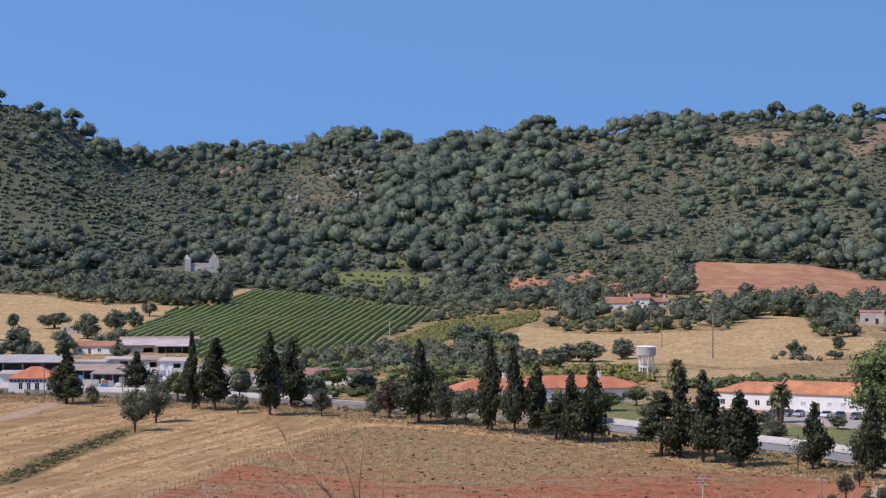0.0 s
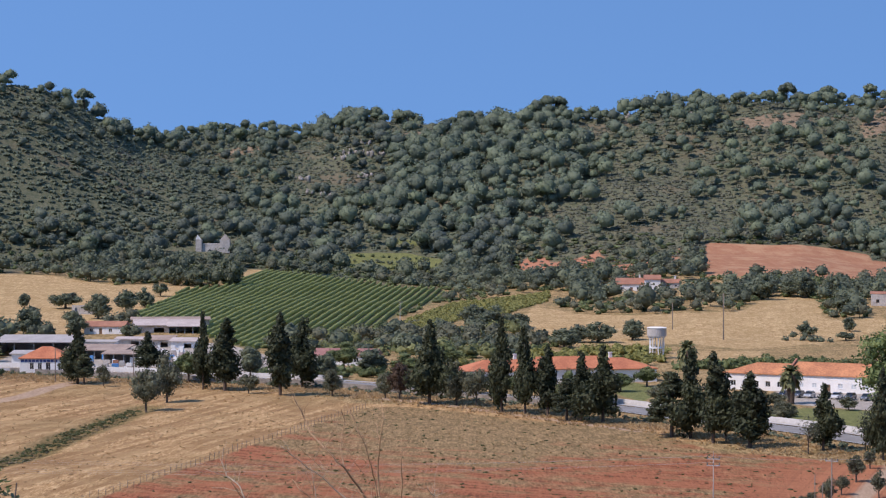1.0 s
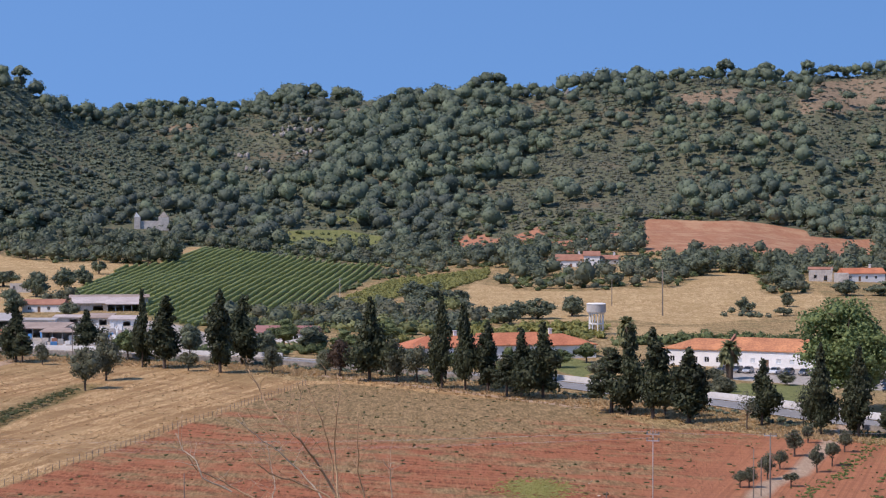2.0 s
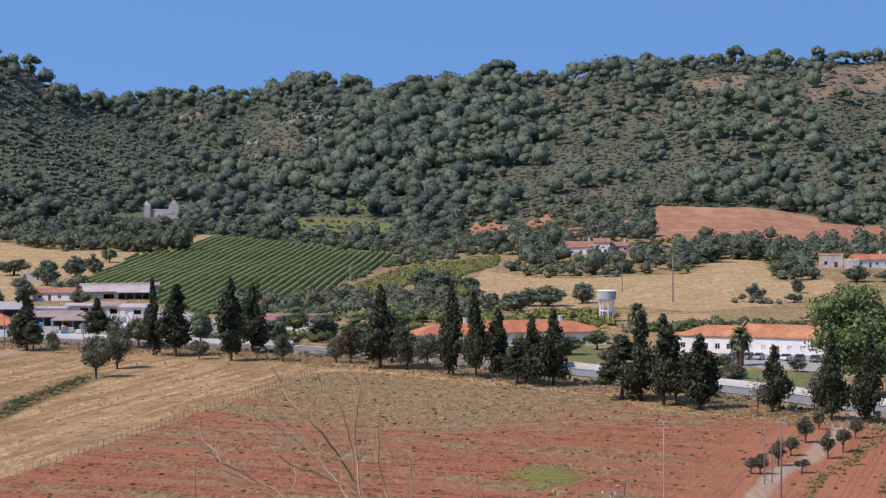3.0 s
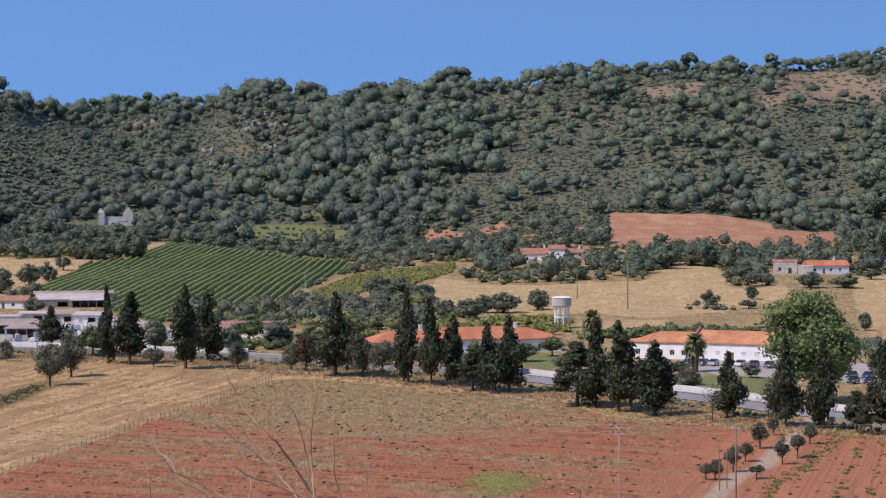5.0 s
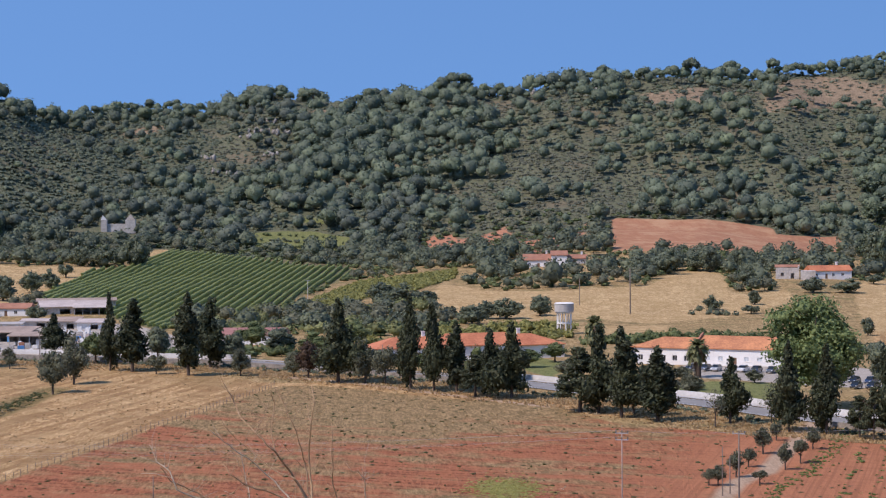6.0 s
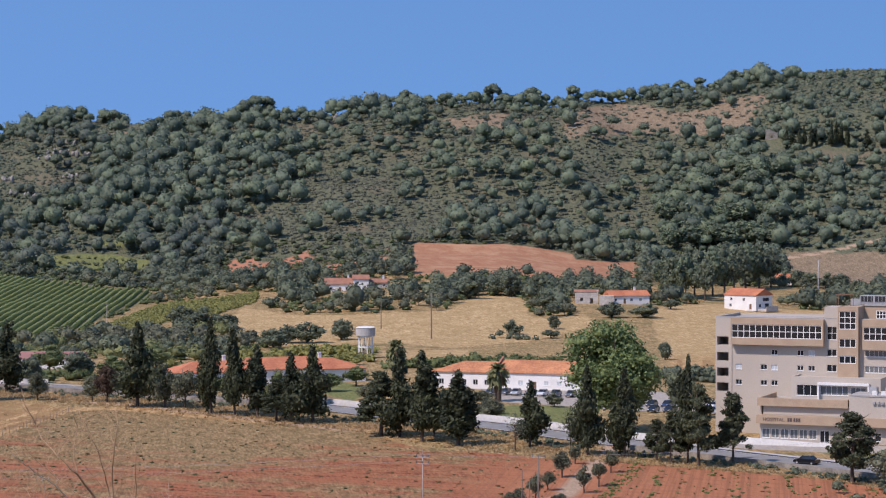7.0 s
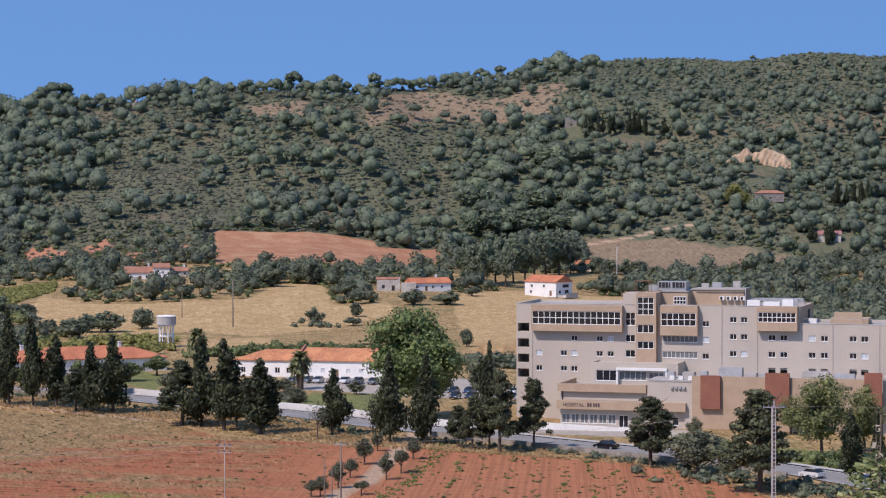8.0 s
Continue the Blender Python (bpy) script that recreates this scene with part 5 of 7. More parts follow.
for x in (-9.25, 29.9, 37.05, 51.9, 61.0):
    part("downpipe", Solid().box(x, x + 0.11, FRONT - 0.12, FRONT - 0.01, 9 if x > 10 else 0, 19.9 if x > 45 else 23.0), SHEET, hospital)
for k, h in enumerate(small):
    if h[2] < 11.5 and 37 < h[0] < 84:
        continue
    window(hospital, *h, FRONT, 2, 2 if h[3] - h[2] > 2 else 1, BLIND if k % 7 in (3,) or (k % 11 == 5) else GLASS)
for h in wide:
    window(hospital, *h, FRONT, 8, 1, GLASS_PALE)
# jutting upper-floor bays with ribbon windows
for x0, x1, z0, z1, r0, r1, cols in ((-9.1, 9.9, 17.9, 23.25, 19.3, 22.0, 15), (17.7, 25.3, 17.4, 23.4, 19.3, 21.9, 6), (37.2, 45.2, 18.6, 23.5, 20.3, 22.3, 8)):
    ribbon_hole = (x0 + 0.2, x1 - 0.3, r0, r1)
    part("bay", Solid().pierced(x0, x1, z0, z1, JUT, [ribbon_hole]).box(x0, x0 + 0.25, JUT + 0.3, FRONT, z0, z1).box(x1 - 0.25, x1, JUT + 0.3, FRONT, z0, z1).box(x0 + 0.25, x1 - 0.25, JUT + 0.3, FRONT, z1 - 0.25, z1).box(x0 + 0.25, x1 - 0.25, JUT + 0.3, FRONT, z0, z0 + 0.2), TAN, hospital, "tan brick-clad bay")
    window(hospital, *ribbon_hole, JUT, cols, 2, GLASS, 0.12, False)
    part("room_back", Solid().box(x0 + 0.3, x1 - 0.3, FRONT - 0.12, FRONT - 0.02, z0 + 0.25, z1 - 0.3), CONCRETE, hospital)
part("front_wall", Solid().box(37.1, 45.6, FRONT, FRONT + 0.3, 20.25, 23.4), CREAM, hospital)
tower_holes = [(13.05, 16.45, 21.4, 25.0), (13.05, 16.45, 17.8, 19.5), (13.05, 16.45, 14.6, 16.1)]
part("stair_tower", Solid().pierced(12.8, 16.9, -0.5, 25.9, JUT, tower_holes).box(12.8, 13.05, JUT + 0.3, 24, -0.5, 25.9).box(16.65, 16.9, JUT + 0.3, 24, -0.5, 25.9).box(12.8, 16.9, 24, 24.25, -0.5, 25.9).box(13.05, 16.65, JUT + 0.3, 24, 25.5, 25.8).box(13.05, 16.65, 19, 19.2, 0, 25.5), TAN, hospital, "tan brick stair tower")
for h, r in zip(tower_holes, (3, 1, 1)):
    window(hospital, *h, JUT, 3, r, GLASS, 0.12, False)
part("lift_tower", Solid().box(9.8, 12.75, FRONT - 0.05, 23, 23.52, 25.75), CREAM, hospital)
part("penthouse", Solid().box(16.95, 22.3, 20, 30, 22.9, 25.9).box(22.3, 33.0, 24, 32, 22.9, 26.2), TAN, hospital, "set-back roof storey")
part("penthouse_roof", Solid().box(16.9, 22.29, 19.8, 30.2, 25.92, 26.1).box(22.3, 33.2, 23.8, 32.2, 26.22, 26.45), GRAVEL, hospital)
window(hospital, 19.4, 22.0, 23.4, 25.0, 19.8, 4, 2, GLASS, 0.12, False)
part("side_cladding", Solid().box(45.61, 45.7, JUT + 1.5, 34, 20.2, 23.4).box(45.21, 45.3, JUT + 0.3, FRONT, 18.6, 23.5), TAN, hospital, "tan brick side above the low wing")
# no hole in the wall: a dark slab paints the opening's shade
part("painted_opening", Solid().box(45.7, 45.74, 26, 29, 20.4, 22.4), DARK, hospital)
part("roof_cabin", Solid().box(15.8, 21.6, 21.5, 26, 26.1, 27.9), METAL, hospital, "metal plant cabin on the roof")
part("cabin_louvre", Solid().box(16.1, 18.4, 21.4, 21.49, 26.7, 27.8).box(18.8, 21.3, 21.4, 21.49, 26.7, 27.8), DARK, hospital)
for k in range(10):
    xa = (24.0, 26.2, 34.2, 36.5, 39.6, 41.8, 43.6, 12.9, 30.5, 53.0)[k]
    za = 22.9 if xa < 45 else 19.6
    za = 26.45 if xa in (24.0, 26.2, 30.5) else za
    za = 25.8 if xa == 12.9 else za
    s = Solid().box(xa, xa + 1.5 + 0.4 * (k % 2), 26, 27.2, za, za + 1.0 + 0.25 * (k % 3))
    part("air_handler", s, METAL if k % 2 else SHEET, hospital, "grey roof plant unit")
part("roof_duct", Solid().box(33.5, 44.5, 28, 29.2, 23.9, 24.5).box(34, 34.3, 28.2, 28.5, 22.9, 23.9).box(44, 44.3, 28.2, 28.5, 22.9, 23.9), METAL, hospital)
for x in (28.2, 29.6, 31.0, 32.4):
    unit = part("air_conditioner", Solid().box(x, x + 0.95, 23.2, 23.7, 24.2, 25.0), WHITE, hospital, "white wall-hung air conditioner")
    part("fan_grille", Solid().box(x + 0.12, x + 0.6, 23.14, 23.19, 24.3, 24.9), DARK, unit)
part("roof_pipe", Solid().box(23.0, 33.4, 23.3, 23.45, 26.5, 26.66).box(33.4, 33.55, 23.3, 31, 26.5, 26.66).box(33.4, 33.55, 23.3, 23.45, 22.9, 26.5), SHEET, hospital, "pale roof pipe")
part("plant_frame", Solid().box(11.2, 11.3, 20, 20.1, 25.76, 28.0).box(14.2, 14.3, 20, 20.1, 25.76, 28.0).box(11.2, 14.3, 20, 20.1, 28.0, 28.12).box(11.2, 11.3, 22.4, 22.5, 25.76, 28.0).box(14.2, 14.3, 22.4, 22.5, 25.76, 28.0).box(11.2, 14.3, 22.4, 22.5, 28.0, 28.12), DOOR_WOOD, hospital, "rusty steel frame on the roof")
for k in range(8):
    part("louvre", Solid().box(15.9 + 0.72 * k, 15.98 + 0.72 * k, 21.3, 21.39, 26.2, 27.9), METAL, hospital)
rail = Solid().box(46.2, 83.0, 16.5, 16.55, 21.0, 21.05)
for k in range(13):
    rail.box(46.2 + 3.0 * k, 46.25 + 3.0 * k, 16.5, 16.55, 20.17, 21.0)
part("roof_rail", rail, METAL, hospital)
for x, w, d, h in ((34.5, 2.6, 1.6, 1.5), (37.8, 3.2, 2.0, 1.2), (41.6, 2.2, 1.4, 1.7), (46.8, 1.6, 1.2, 1.3)):
    part("roof_unit", Solid().box(x, x + w, 19, 19 + d, 22.95 if x < 45 else 19.65, (22.95 if x < 45 else 19.65) + h), WHITE, hospital, "white roof plant unit")
for x in (22.4, 24.1, 26.0, 33.8, 35.3):
    part("podium_vent", Solid().box(x, x + 0.9, 1.2, 2.0, 9.62, 10.4).box(x + 0.3, x + 0.5, 2.0, 4.6, 9.62, 9.9), WHITE, hospital, "white vent on the podium roof")
part("terrace_screen", Solid().box(51.5, 57.0, 22, 22.1, 19.6, 22.2).box(50.5, 58, 24, 30, 19.6, 20.8), TAN, hospital)

# podium with the entrance
p_holes = [(1.0 + 1.85 * k, 2.55 + 1.85 * k, 0.75, 2.55) for k in range(6)] + [(12.4, 14.3, 0.1, 2.5), (23.1, 24.3, 0.8, 2.4)]
part("podium_wall", Solid().pierced(0.6, 25.6, -1.2, 3.6, 0.6, p_holes), CREAM, hospital)
for h in p_holes[:6]:
    window(hospital, *h, 0.6, 2, 1, GLASS_PALE, 0.08)
window(hospital, *p_holes[7], 0.6, 1, 1)
entrance = window(hospital, *p_holes[6], 0.6, 2, 1, GLASS, 0.1, False)
entrance.name = "entrance_door"
part("canopy_band", Solid().box(0.2, 25.9, -0.8, 0.6, 3.6, 5.25), TAN, hospital, "tan brick fascia over the entrance")
part("recessed_wall", Solid().box(1.2, 19.4, 0.75, 1.05, 5.26, 7.0), CREAM, hospital)
part("parapet_band", Solid().box(0.2, 18.0, -0.1, 0.5, 7.0, 8.55).box(0.2, 0.6, 0.5, 14, 7.0, 8.55).box(17.6, 18.0, 0.5, 9, 7.0, 8.55), TAN, hospital, "tan brick parapet band")
part("podium_roof", Solid().box(0.6, 17.6, 0.5, 15.9, 7.2, 7.6).box(18.2, 60, 0.5, 15.9, 9.3, 9.6), GRAVEL, hospital, "gravelled podium roof")
part("podium_side", Solid().box(0.6, 0.9, 0.9, 15.9, -1.2, 7.0), CREAM, hospital)
part("service_wall", Solid().box(18.2, 27.0, 0.1, 0.5, 5.26, 9.2).box(25.6, 27.0, 0.1, 0.5, -1.2, 5.25), CREAM, hospital)
part("brick_wall", Solid().box(27.0, 60.0, 0.0, 0.4, -2.5, 10.6).box(59.6, 60.0, 0.4, 16, -2.5, 10.6), TAN, hospital, "tan brick podium wall")
for x0, x1, z0, z1 in ((28.8, 32.6, 4.3, 10.75), (41.3, 45.9, 5.0, 11.5), (60.02, 63.3, 3.0, 11.9)):
    part("red_panel", Solid().box(x0, x1, -0.8, -0.01, z0, z1), RUST, hospital, "rust-red projecting panel")
part("end_block", Solid().box(63.3, 84, 1.0, 15.9, -2.5, 11.0), CREAM, hospital)
part("upper_podium", Solid().pierced(4.8, 22.5, 7.6, 12.2, 9.0, [(5.9, 10.0, 8.5, 10.6), (10.6, 16.1, 8.7, 10.5), (16.6, 19.6, 8.7, 10.3)]).box(4.8, 5.1, 9.3, 15.9, 7.6, 12.2).box(22.2, 22.5, 9.3, 15.9, 7.6, 12.2).box(5.1, 22.2, 9.3, 15.9, 11.6, 11.9).box(5.1, 22.2, 12.5, 12.7, 7.6, 11.6), CREAM, hospital)
part("white_lobby", Solid().box(10.2, 20.4, 8.0, 8.9, 10.7, 11.2).box(10.2, 10.5, 8.1, 9.0, 7.6, 10.7).box(20.1, 20.4, 8.1, 9.0, 7.6, 10.7), WHITE, hospital, "white framed lobby roof")
window(hospital, 5.9, 10.0, 8.5, 10.6, 9.0, 3, 1)
window(hospital, 10.6, 16.1, 8.7, 10.5, 9.0, 5, 1, GLASS_PALE)
window(hospital, 16.6, 19.6, 8.7, 10.3, 9.0, 3, 1, GLASS_PALE)
for x, w, h, m in ((31.2, 4.6, 2.1, METAL), (36.4, 2.2, 1.1, SHEET), (39.0, 1.6, 0.9, METAL), (24.0, 2.4, 1.0, SHEET), (27.3, 1.6, 1.2, METAL), (21.0, 1.4, 1.0, METAL), (47.5, 5.0, 1.6, SHEET), (53.5, 4.0, 1.3, METAL)):
    part("plant_unit", Solid().box(x, x + w, 5.5, 7.6, 9.6, 9.7 + h).box(x + 0.1, x + w - 0.1, 5.7, 7.4, 9.7 + h, 9.8 + h), m, hospital, "grey ventilation unit on the podium roof")
for x in (22.8, 23.6, 24.4, 25.2):
    part("wall_fan", Solid().box(x, x + 0.5, -0.3, 0.09, 8.0, 8.5), METAL, hospital)
words("HOSPITAL", 0.95, LETTER, hospital, 1.5, -0.84, 4.15)
bars = Solid()
for x, w in ((6.4, 0.38), (6.9, 0.38), (7.6, 0.32), (8.05, 0.36), (8.55, 0.36)):
    bars.box(x, x + w, -0.87, -0.81, 4.15, 4.85)
part("sign_bars", bars, LETTER, hospital, "dark sign letters reduced to bars")
bars = Solid()
for k in range(5):
    bars.box(55.1 + 0.55 * k, 55.5 + 0.55 * k, -0.06, -0.005, 8.5, 9.2)
part("sign_bars", bars, LETTER, hospital)
part("ramp_wall", Solid().faces([(-1.5, -7.0, -1.5), (18, -5.2, -1.5), (18, -4.9, -1.5), (-1.5, -6.7, -1.5), (-1.5, -7.0, 1.5), (18, -5.2, 0.5), (18, -4.9, 0.5), (-1.5, -6.7, 1.5)], [(3, 2, 1, 0), (4, 5, 6, 7), (0, 1, 5, 4), (1, 2, 6, 5), (2, 3, 7, 6), (3, 0, 4, 7)]), WHITE, hospital, "white painted ramp wall")
part("forecourt", Solid().faces([(-1.5, -6.7, 0.35), (18, -4.9, -0.35), (26, 0.5, -0.3), (-1.5, 0.55, 0.45)], [(0, 1, 2, 3)]), CONCRETE, hospital)


# ---- houses ----
def house(name, x, y, heading, length, depth, wall_h, rise, roof, label, hips=(None, None), openings=(), wall=None, chimney=None, category="house", group="", glass=None):
    """A plastered house with a tiled roof; openings (x, z, width, height) in its front."""
    root = tagged(site(name, x, y, heading), label, category, group)
    wall = wall or WHITE
    holes = [(a, a + w, z, z + h) for a, z, w, h in openings]
    body = Solid().pierced(0, length, -0.6, wall_h, 0, holes).box(0, 0.3, 0.3, depth, -0.6, wall_h).box(length - 0.3, length, 0.3, depth, -0.6, wall_h).box(0.3, length - 0.3, depth - 0.3, depth, -0.6, wall_h).box(0.3, length - 0.3, 0.3, depth - 0.3, -0.3, 0.0)
    if hips[0] == 0 or hips[1] == 0:
        for e in (0, 1):
            if hips[e] == 0:
                a = 0 if e == 0 else length - 0.3
                body.faces([(a, 0.02, wall_h), (a, depth - 0.02, wall_h), (a, depth / 2, wall_h + rise), (a + 0.3, 0.02, wall_h), (a + 0.3, depth - 0.02, wall_h), (a + 0.3, depth / 2, wall_h + rise)], [(0, 2, 1), (3, 4, 5), (0, 3, 5, 2), (1, 2, 5, 4), (0, 1, 4, 3)])
    part("wall", body, wall, root)
    part("roof", Solid().hip(0, length, 0, depth, wall_h + 0.01, rise, *hips), roof, root)
    for h in holes:
        if h[2] < 0.2:
            part("door", Solid().box(h[0] + 0.03, h[1] - 0.03, 0.12, 0.18, h[2] + 0.02, h[3] - 0.03), DOOR_WOOD, root)
        else:
            window(root, *h, 0, 2, 1, glass)
    if chimney:
        cx, cy = chimney
        part("chimney", Solid().box(cx, cx + 0.8, cy, cy + 0.7, wall_h, wall_h + rise + 1.4).box(cx - 0.1, cx + 0.9, cy - 0.1, cy + 0.8, wall_h + rise + 1.4, wall_h + rise + 1.6), WHITE, root)
    return root


row = [(1.6 + 3.1 * k, 1.0, 1.3, 1.4) for k in range(5)]
house("bungalow", 69.2, 553.7, 119, 17.5, 12.5, 4.1, 2.3, TILE_MID, "long white bungalow with orange tiled roof and garden", (None, 0), row)
b2 = house("bungalow", 83.6, 543.9, 119, 27.0, 14.5, 4.3, 2.7, TILE_MID, "long white bungalow with orange tiled roof and garden", (0, None), [(3.0 + 3.4 * k, 1.4, 1.2, 1.1) if k != 2 else (9.8, 0, 1.4, 2.3) for k in range(7)], glass=BLIND)
part("gable_parapet", Solid().faces([(-0.5, -0.6, 3.6), (0.0, -0.6, 3.6), (0.0, 7.2, 7.6), (-0.5, 7.2, 7.6), (-0.5, -0.6, 4.6), (0, -0.6, 4.6), (0, 7.2, 8.0), (-0.5, 7.2, 8.0)], [(0, 1, 5, 4), (1, 2, 6, 5), (2, 3, 7, 6), (3, 0, 4, 7), (4, 5, 6, 7), (3, 2, 1, 0)]), TILE_OLD, b2)
house("clubhouse", 3.7, 559.0, 76, 20.5, 12, 3.6, 2.5, TILE, "long low white house with bright orange roof", (None, 0), [(1.5 + 3.2 * k, 0.9, 1.4, 1.5) for k in range(6)], chimney=(14, 6))
house("clubhouse", 23.8, 565.0, 76, 16.0, 13, 3.8, 2.8, TILE, "long low white house with bright orange roof", (0, 0), [(1.5 + 3.2 * k, 0.9, 1.4, 1.5) for k in range(5)])
house("clubhouse", 39.6, 570.0, 76, 14.5, 14, 3.5, 2.5, TILE, "long low white house with bright orange roof", (0, None), [(1.5 + 3.2 * k, 0.9, 1.4, 1.5) for k in range(4)], chimney=(4, 8))
house("workshop", -40.5, 634.0, 97, 18.0, 11, 2.7, 1.7, TILE_RED, "long white building with a dark red roof", (0, 0), [(1.5 + 3.4 * k, 0.9, 1.4, 1.3) for k in range(5)], category="building")
shop = house("glazier_shop", -119.2, 597.6, 90, 13.2, 10.5, 4.0, 2.9, TILE, "white roadside shop with an orange hipped roof", (None, None), [(2.8, 1.1, 1.1, 1.9), (5.0, 1.1, 1.1, 1.9), (7.2, 0.9, 1.3, 2.1), (10.6, 0.8, 1.2, 2.2)], category="shop")
bars = Solid()
for k in range(10):
    bars.box(0.4 + 1.02 * k, 1.2 + 1.02 * k, -0.08, -0.01, 3.15, 3.85)
part("sign_bars", bars, SIGN_BLUE, shop, "dark blue sign letters reduced to bars")
house("farmhouse", 73.0, 973.0, 93, 12.0, 9, 3.4, 2.6, TILE_OLD, "white farmhouse with an old tiled roof on the slope", (0, 0), [(2, 1, 1.2, 1.3), (6, 0, 1.2, 2.2), (9, 1, 1.2, 1.3)], chimney=(10, 5), group="farmhouses")
house("farmhouse", 85.3, 970.0, 93, 7.0, 10, 5.0, 1.9, TILE_OLD, "white farmhouse with an old tiled roof on the slope", (0, 0), [(1.5, 1, 1.2, 1.3), (4.5, 1, 1.2, 1.3), (1.5, 3.2, 1.0, 1.0)], group="farmhouses")
house("farmhouse", 93.0, 975.0, 93, 8.5, 7, 2.6, 1.7, TILE_OLD, "low tiled farm outbuilding beside the farmhouse", (0, 0), [(2, 0, 1.2, 2.0), (6, 1, 1.2, 1.0)], chimney=(6, 3), group="farmhouses", wall=OLD_WALL)
house("cottage", 185.5, 890.0, 82, 17.5, 8, 3.1, 2.1, TILE, "white cottage with orange roof among olive trees", (0, 0), [(2, 1, 1.1, 1.2), (6, 0, 1.1, 2.1), (9, 1, 1.1, 1.2), (13, 1, 1.1, 1.2)], group="cottages", chimney=(12, 4))
ruin = tagged(site("ruined_barn", 170.5, 888.5, 100), "roofless pale stone barn walls beside the cottage", "ruin")
part("wall", Solid().pierced(0, 9.5, -0.5, 4.6, 0, [(2, 3.2, 1.2, 2.6), (6, 7.4, 0, 2.4)], 0.5).box(0, 0.5, 0.5, 8, -0.5, 4.0).box(9.0, 9.5, 0.5, 8, -0.5, 5.4).box(0.5, 9, 7.5, 8, -0.5, 4.4).box(10.0, 16, -3.0, 3.5, -0.5, 3.4), OLD_WALL, ruin)
part("old_roof", Solid().hip(0, 9.5, 4, 8, 4.62, 0.9, 0, 0), TILE_OLD, ruin)
w_house = house("white_house", 233.0, 885.0, 143, 16.5, 11, 5.6, 2.6, TILE, "two-storey white house with an orange roof", (0, 0), [(3.0, 3.4, 1.2, 1.2), (9.5, 3.4, 1.2, 1.2), (2.6, 0.9, 1.2, 1.2), (13, 0, 1.2, 2.2)])
# side door and windows are dark slabs, their inner shade painted on
part("painted_opening", Solid().box(16.5, 16.56, 2.0, 3.2, 0.9, 2.1).box(16.5, 16.56, 6.0, 8.5, 0, 2.3).box(16.5, 16.56, 4.5, 8.6, 3.3, 4.6), DARK, w_house)
part("terrace", Solid().box(16.56, 21, 1, 9, -0.8, 0.3).box(20.7, 21, 1, 9, 0.3, 1.3), OLD_WALL, w_house)
house("far_cottage", 300.0, 1042.0, 110, 8.0, 7, 3.0, 2.0, TILE, "small far cottage with orange roof below the hill", (0, 0), [(3, 1, 1.2, 1.2)], group="far cottages")
house("far_cottage", *polar(20.74, 1244), 112, 16.5, 8, 4.2, 1.6, TILE_OLD, "low brown-roofed house among trees on the hill", (None, None), [(3, 1, 2.0, 1.2), (8, 1, 2.0, 1.2)], group="far cottages", wall=STONE)
house("far_cottage", *polar(22.38, 1186), 112, 12.0, 8, 4.0, 2.0, TILE_RED, "tall pink far house with dark red roof", (0, 0), [(2, 3.4, 1.2, 1.2), (7, 3.4, 1.2, 1.2), (4, 0.5, 1.2, 2)], group="far cottages", wall=OLD_WALL)
chapel = tagged(site("ruined_chapel", -139.6, 1178.2, 88), "small ruined white chapel among trees on the slope", "ruin")
part("wall", Solid().box(0, 3.2, 0, 6, -1, 6.4).box(3.2, 13, 1, 6, -1, 4.2).box(13, 18.5, 0, 6, -1, 6.2), OLD_WALL, chapel)
part("gable", Solid().faces([(0, 0.1, 6.4), (3.2, 0.1, 6.4), (1.0, 0.1, 9.0), (0, 0.8, 6.4), (3.2, 0.8, 6.4), (1.0, 0.8, 9.0)], [(0, 1, 2), (5, 4, 3), (0, 3, 4, 1), (1, 4, 5, 2), (2, 5, 3, 0)]), WHITE, chapel)
part("pyramid_roof", Solid().faces([(13, 0, 6.22), (18.5, 0, 6.22), (18.5, 6, 6.22), (13, 6, 6.22), (15.7, 3, 9.4)], [(0, 1, 4), (1, 2, 4), (2, 3, 4), (3, 0, 4), (3, 2, 1, 0)]), STONE, chapel)
tower_ruin = tagged(site("stone_tower", *polar(15.8, 1395), 110), "square roofless stone tower high on the hill", "ruin")
part("wall", Solid().pierced(0, 8, -1, 7, 0, [(3.2, 4.6, 1.5, 4.2)], 0.8).box(0, 0.8, 0.8, 6, -1, 6.4).box(7.2, 8, 0.8, 6, -1, 7.4).box(0.8, 7.2, 5.2, 6, -1, 6.0), STONE, tower_ruin)


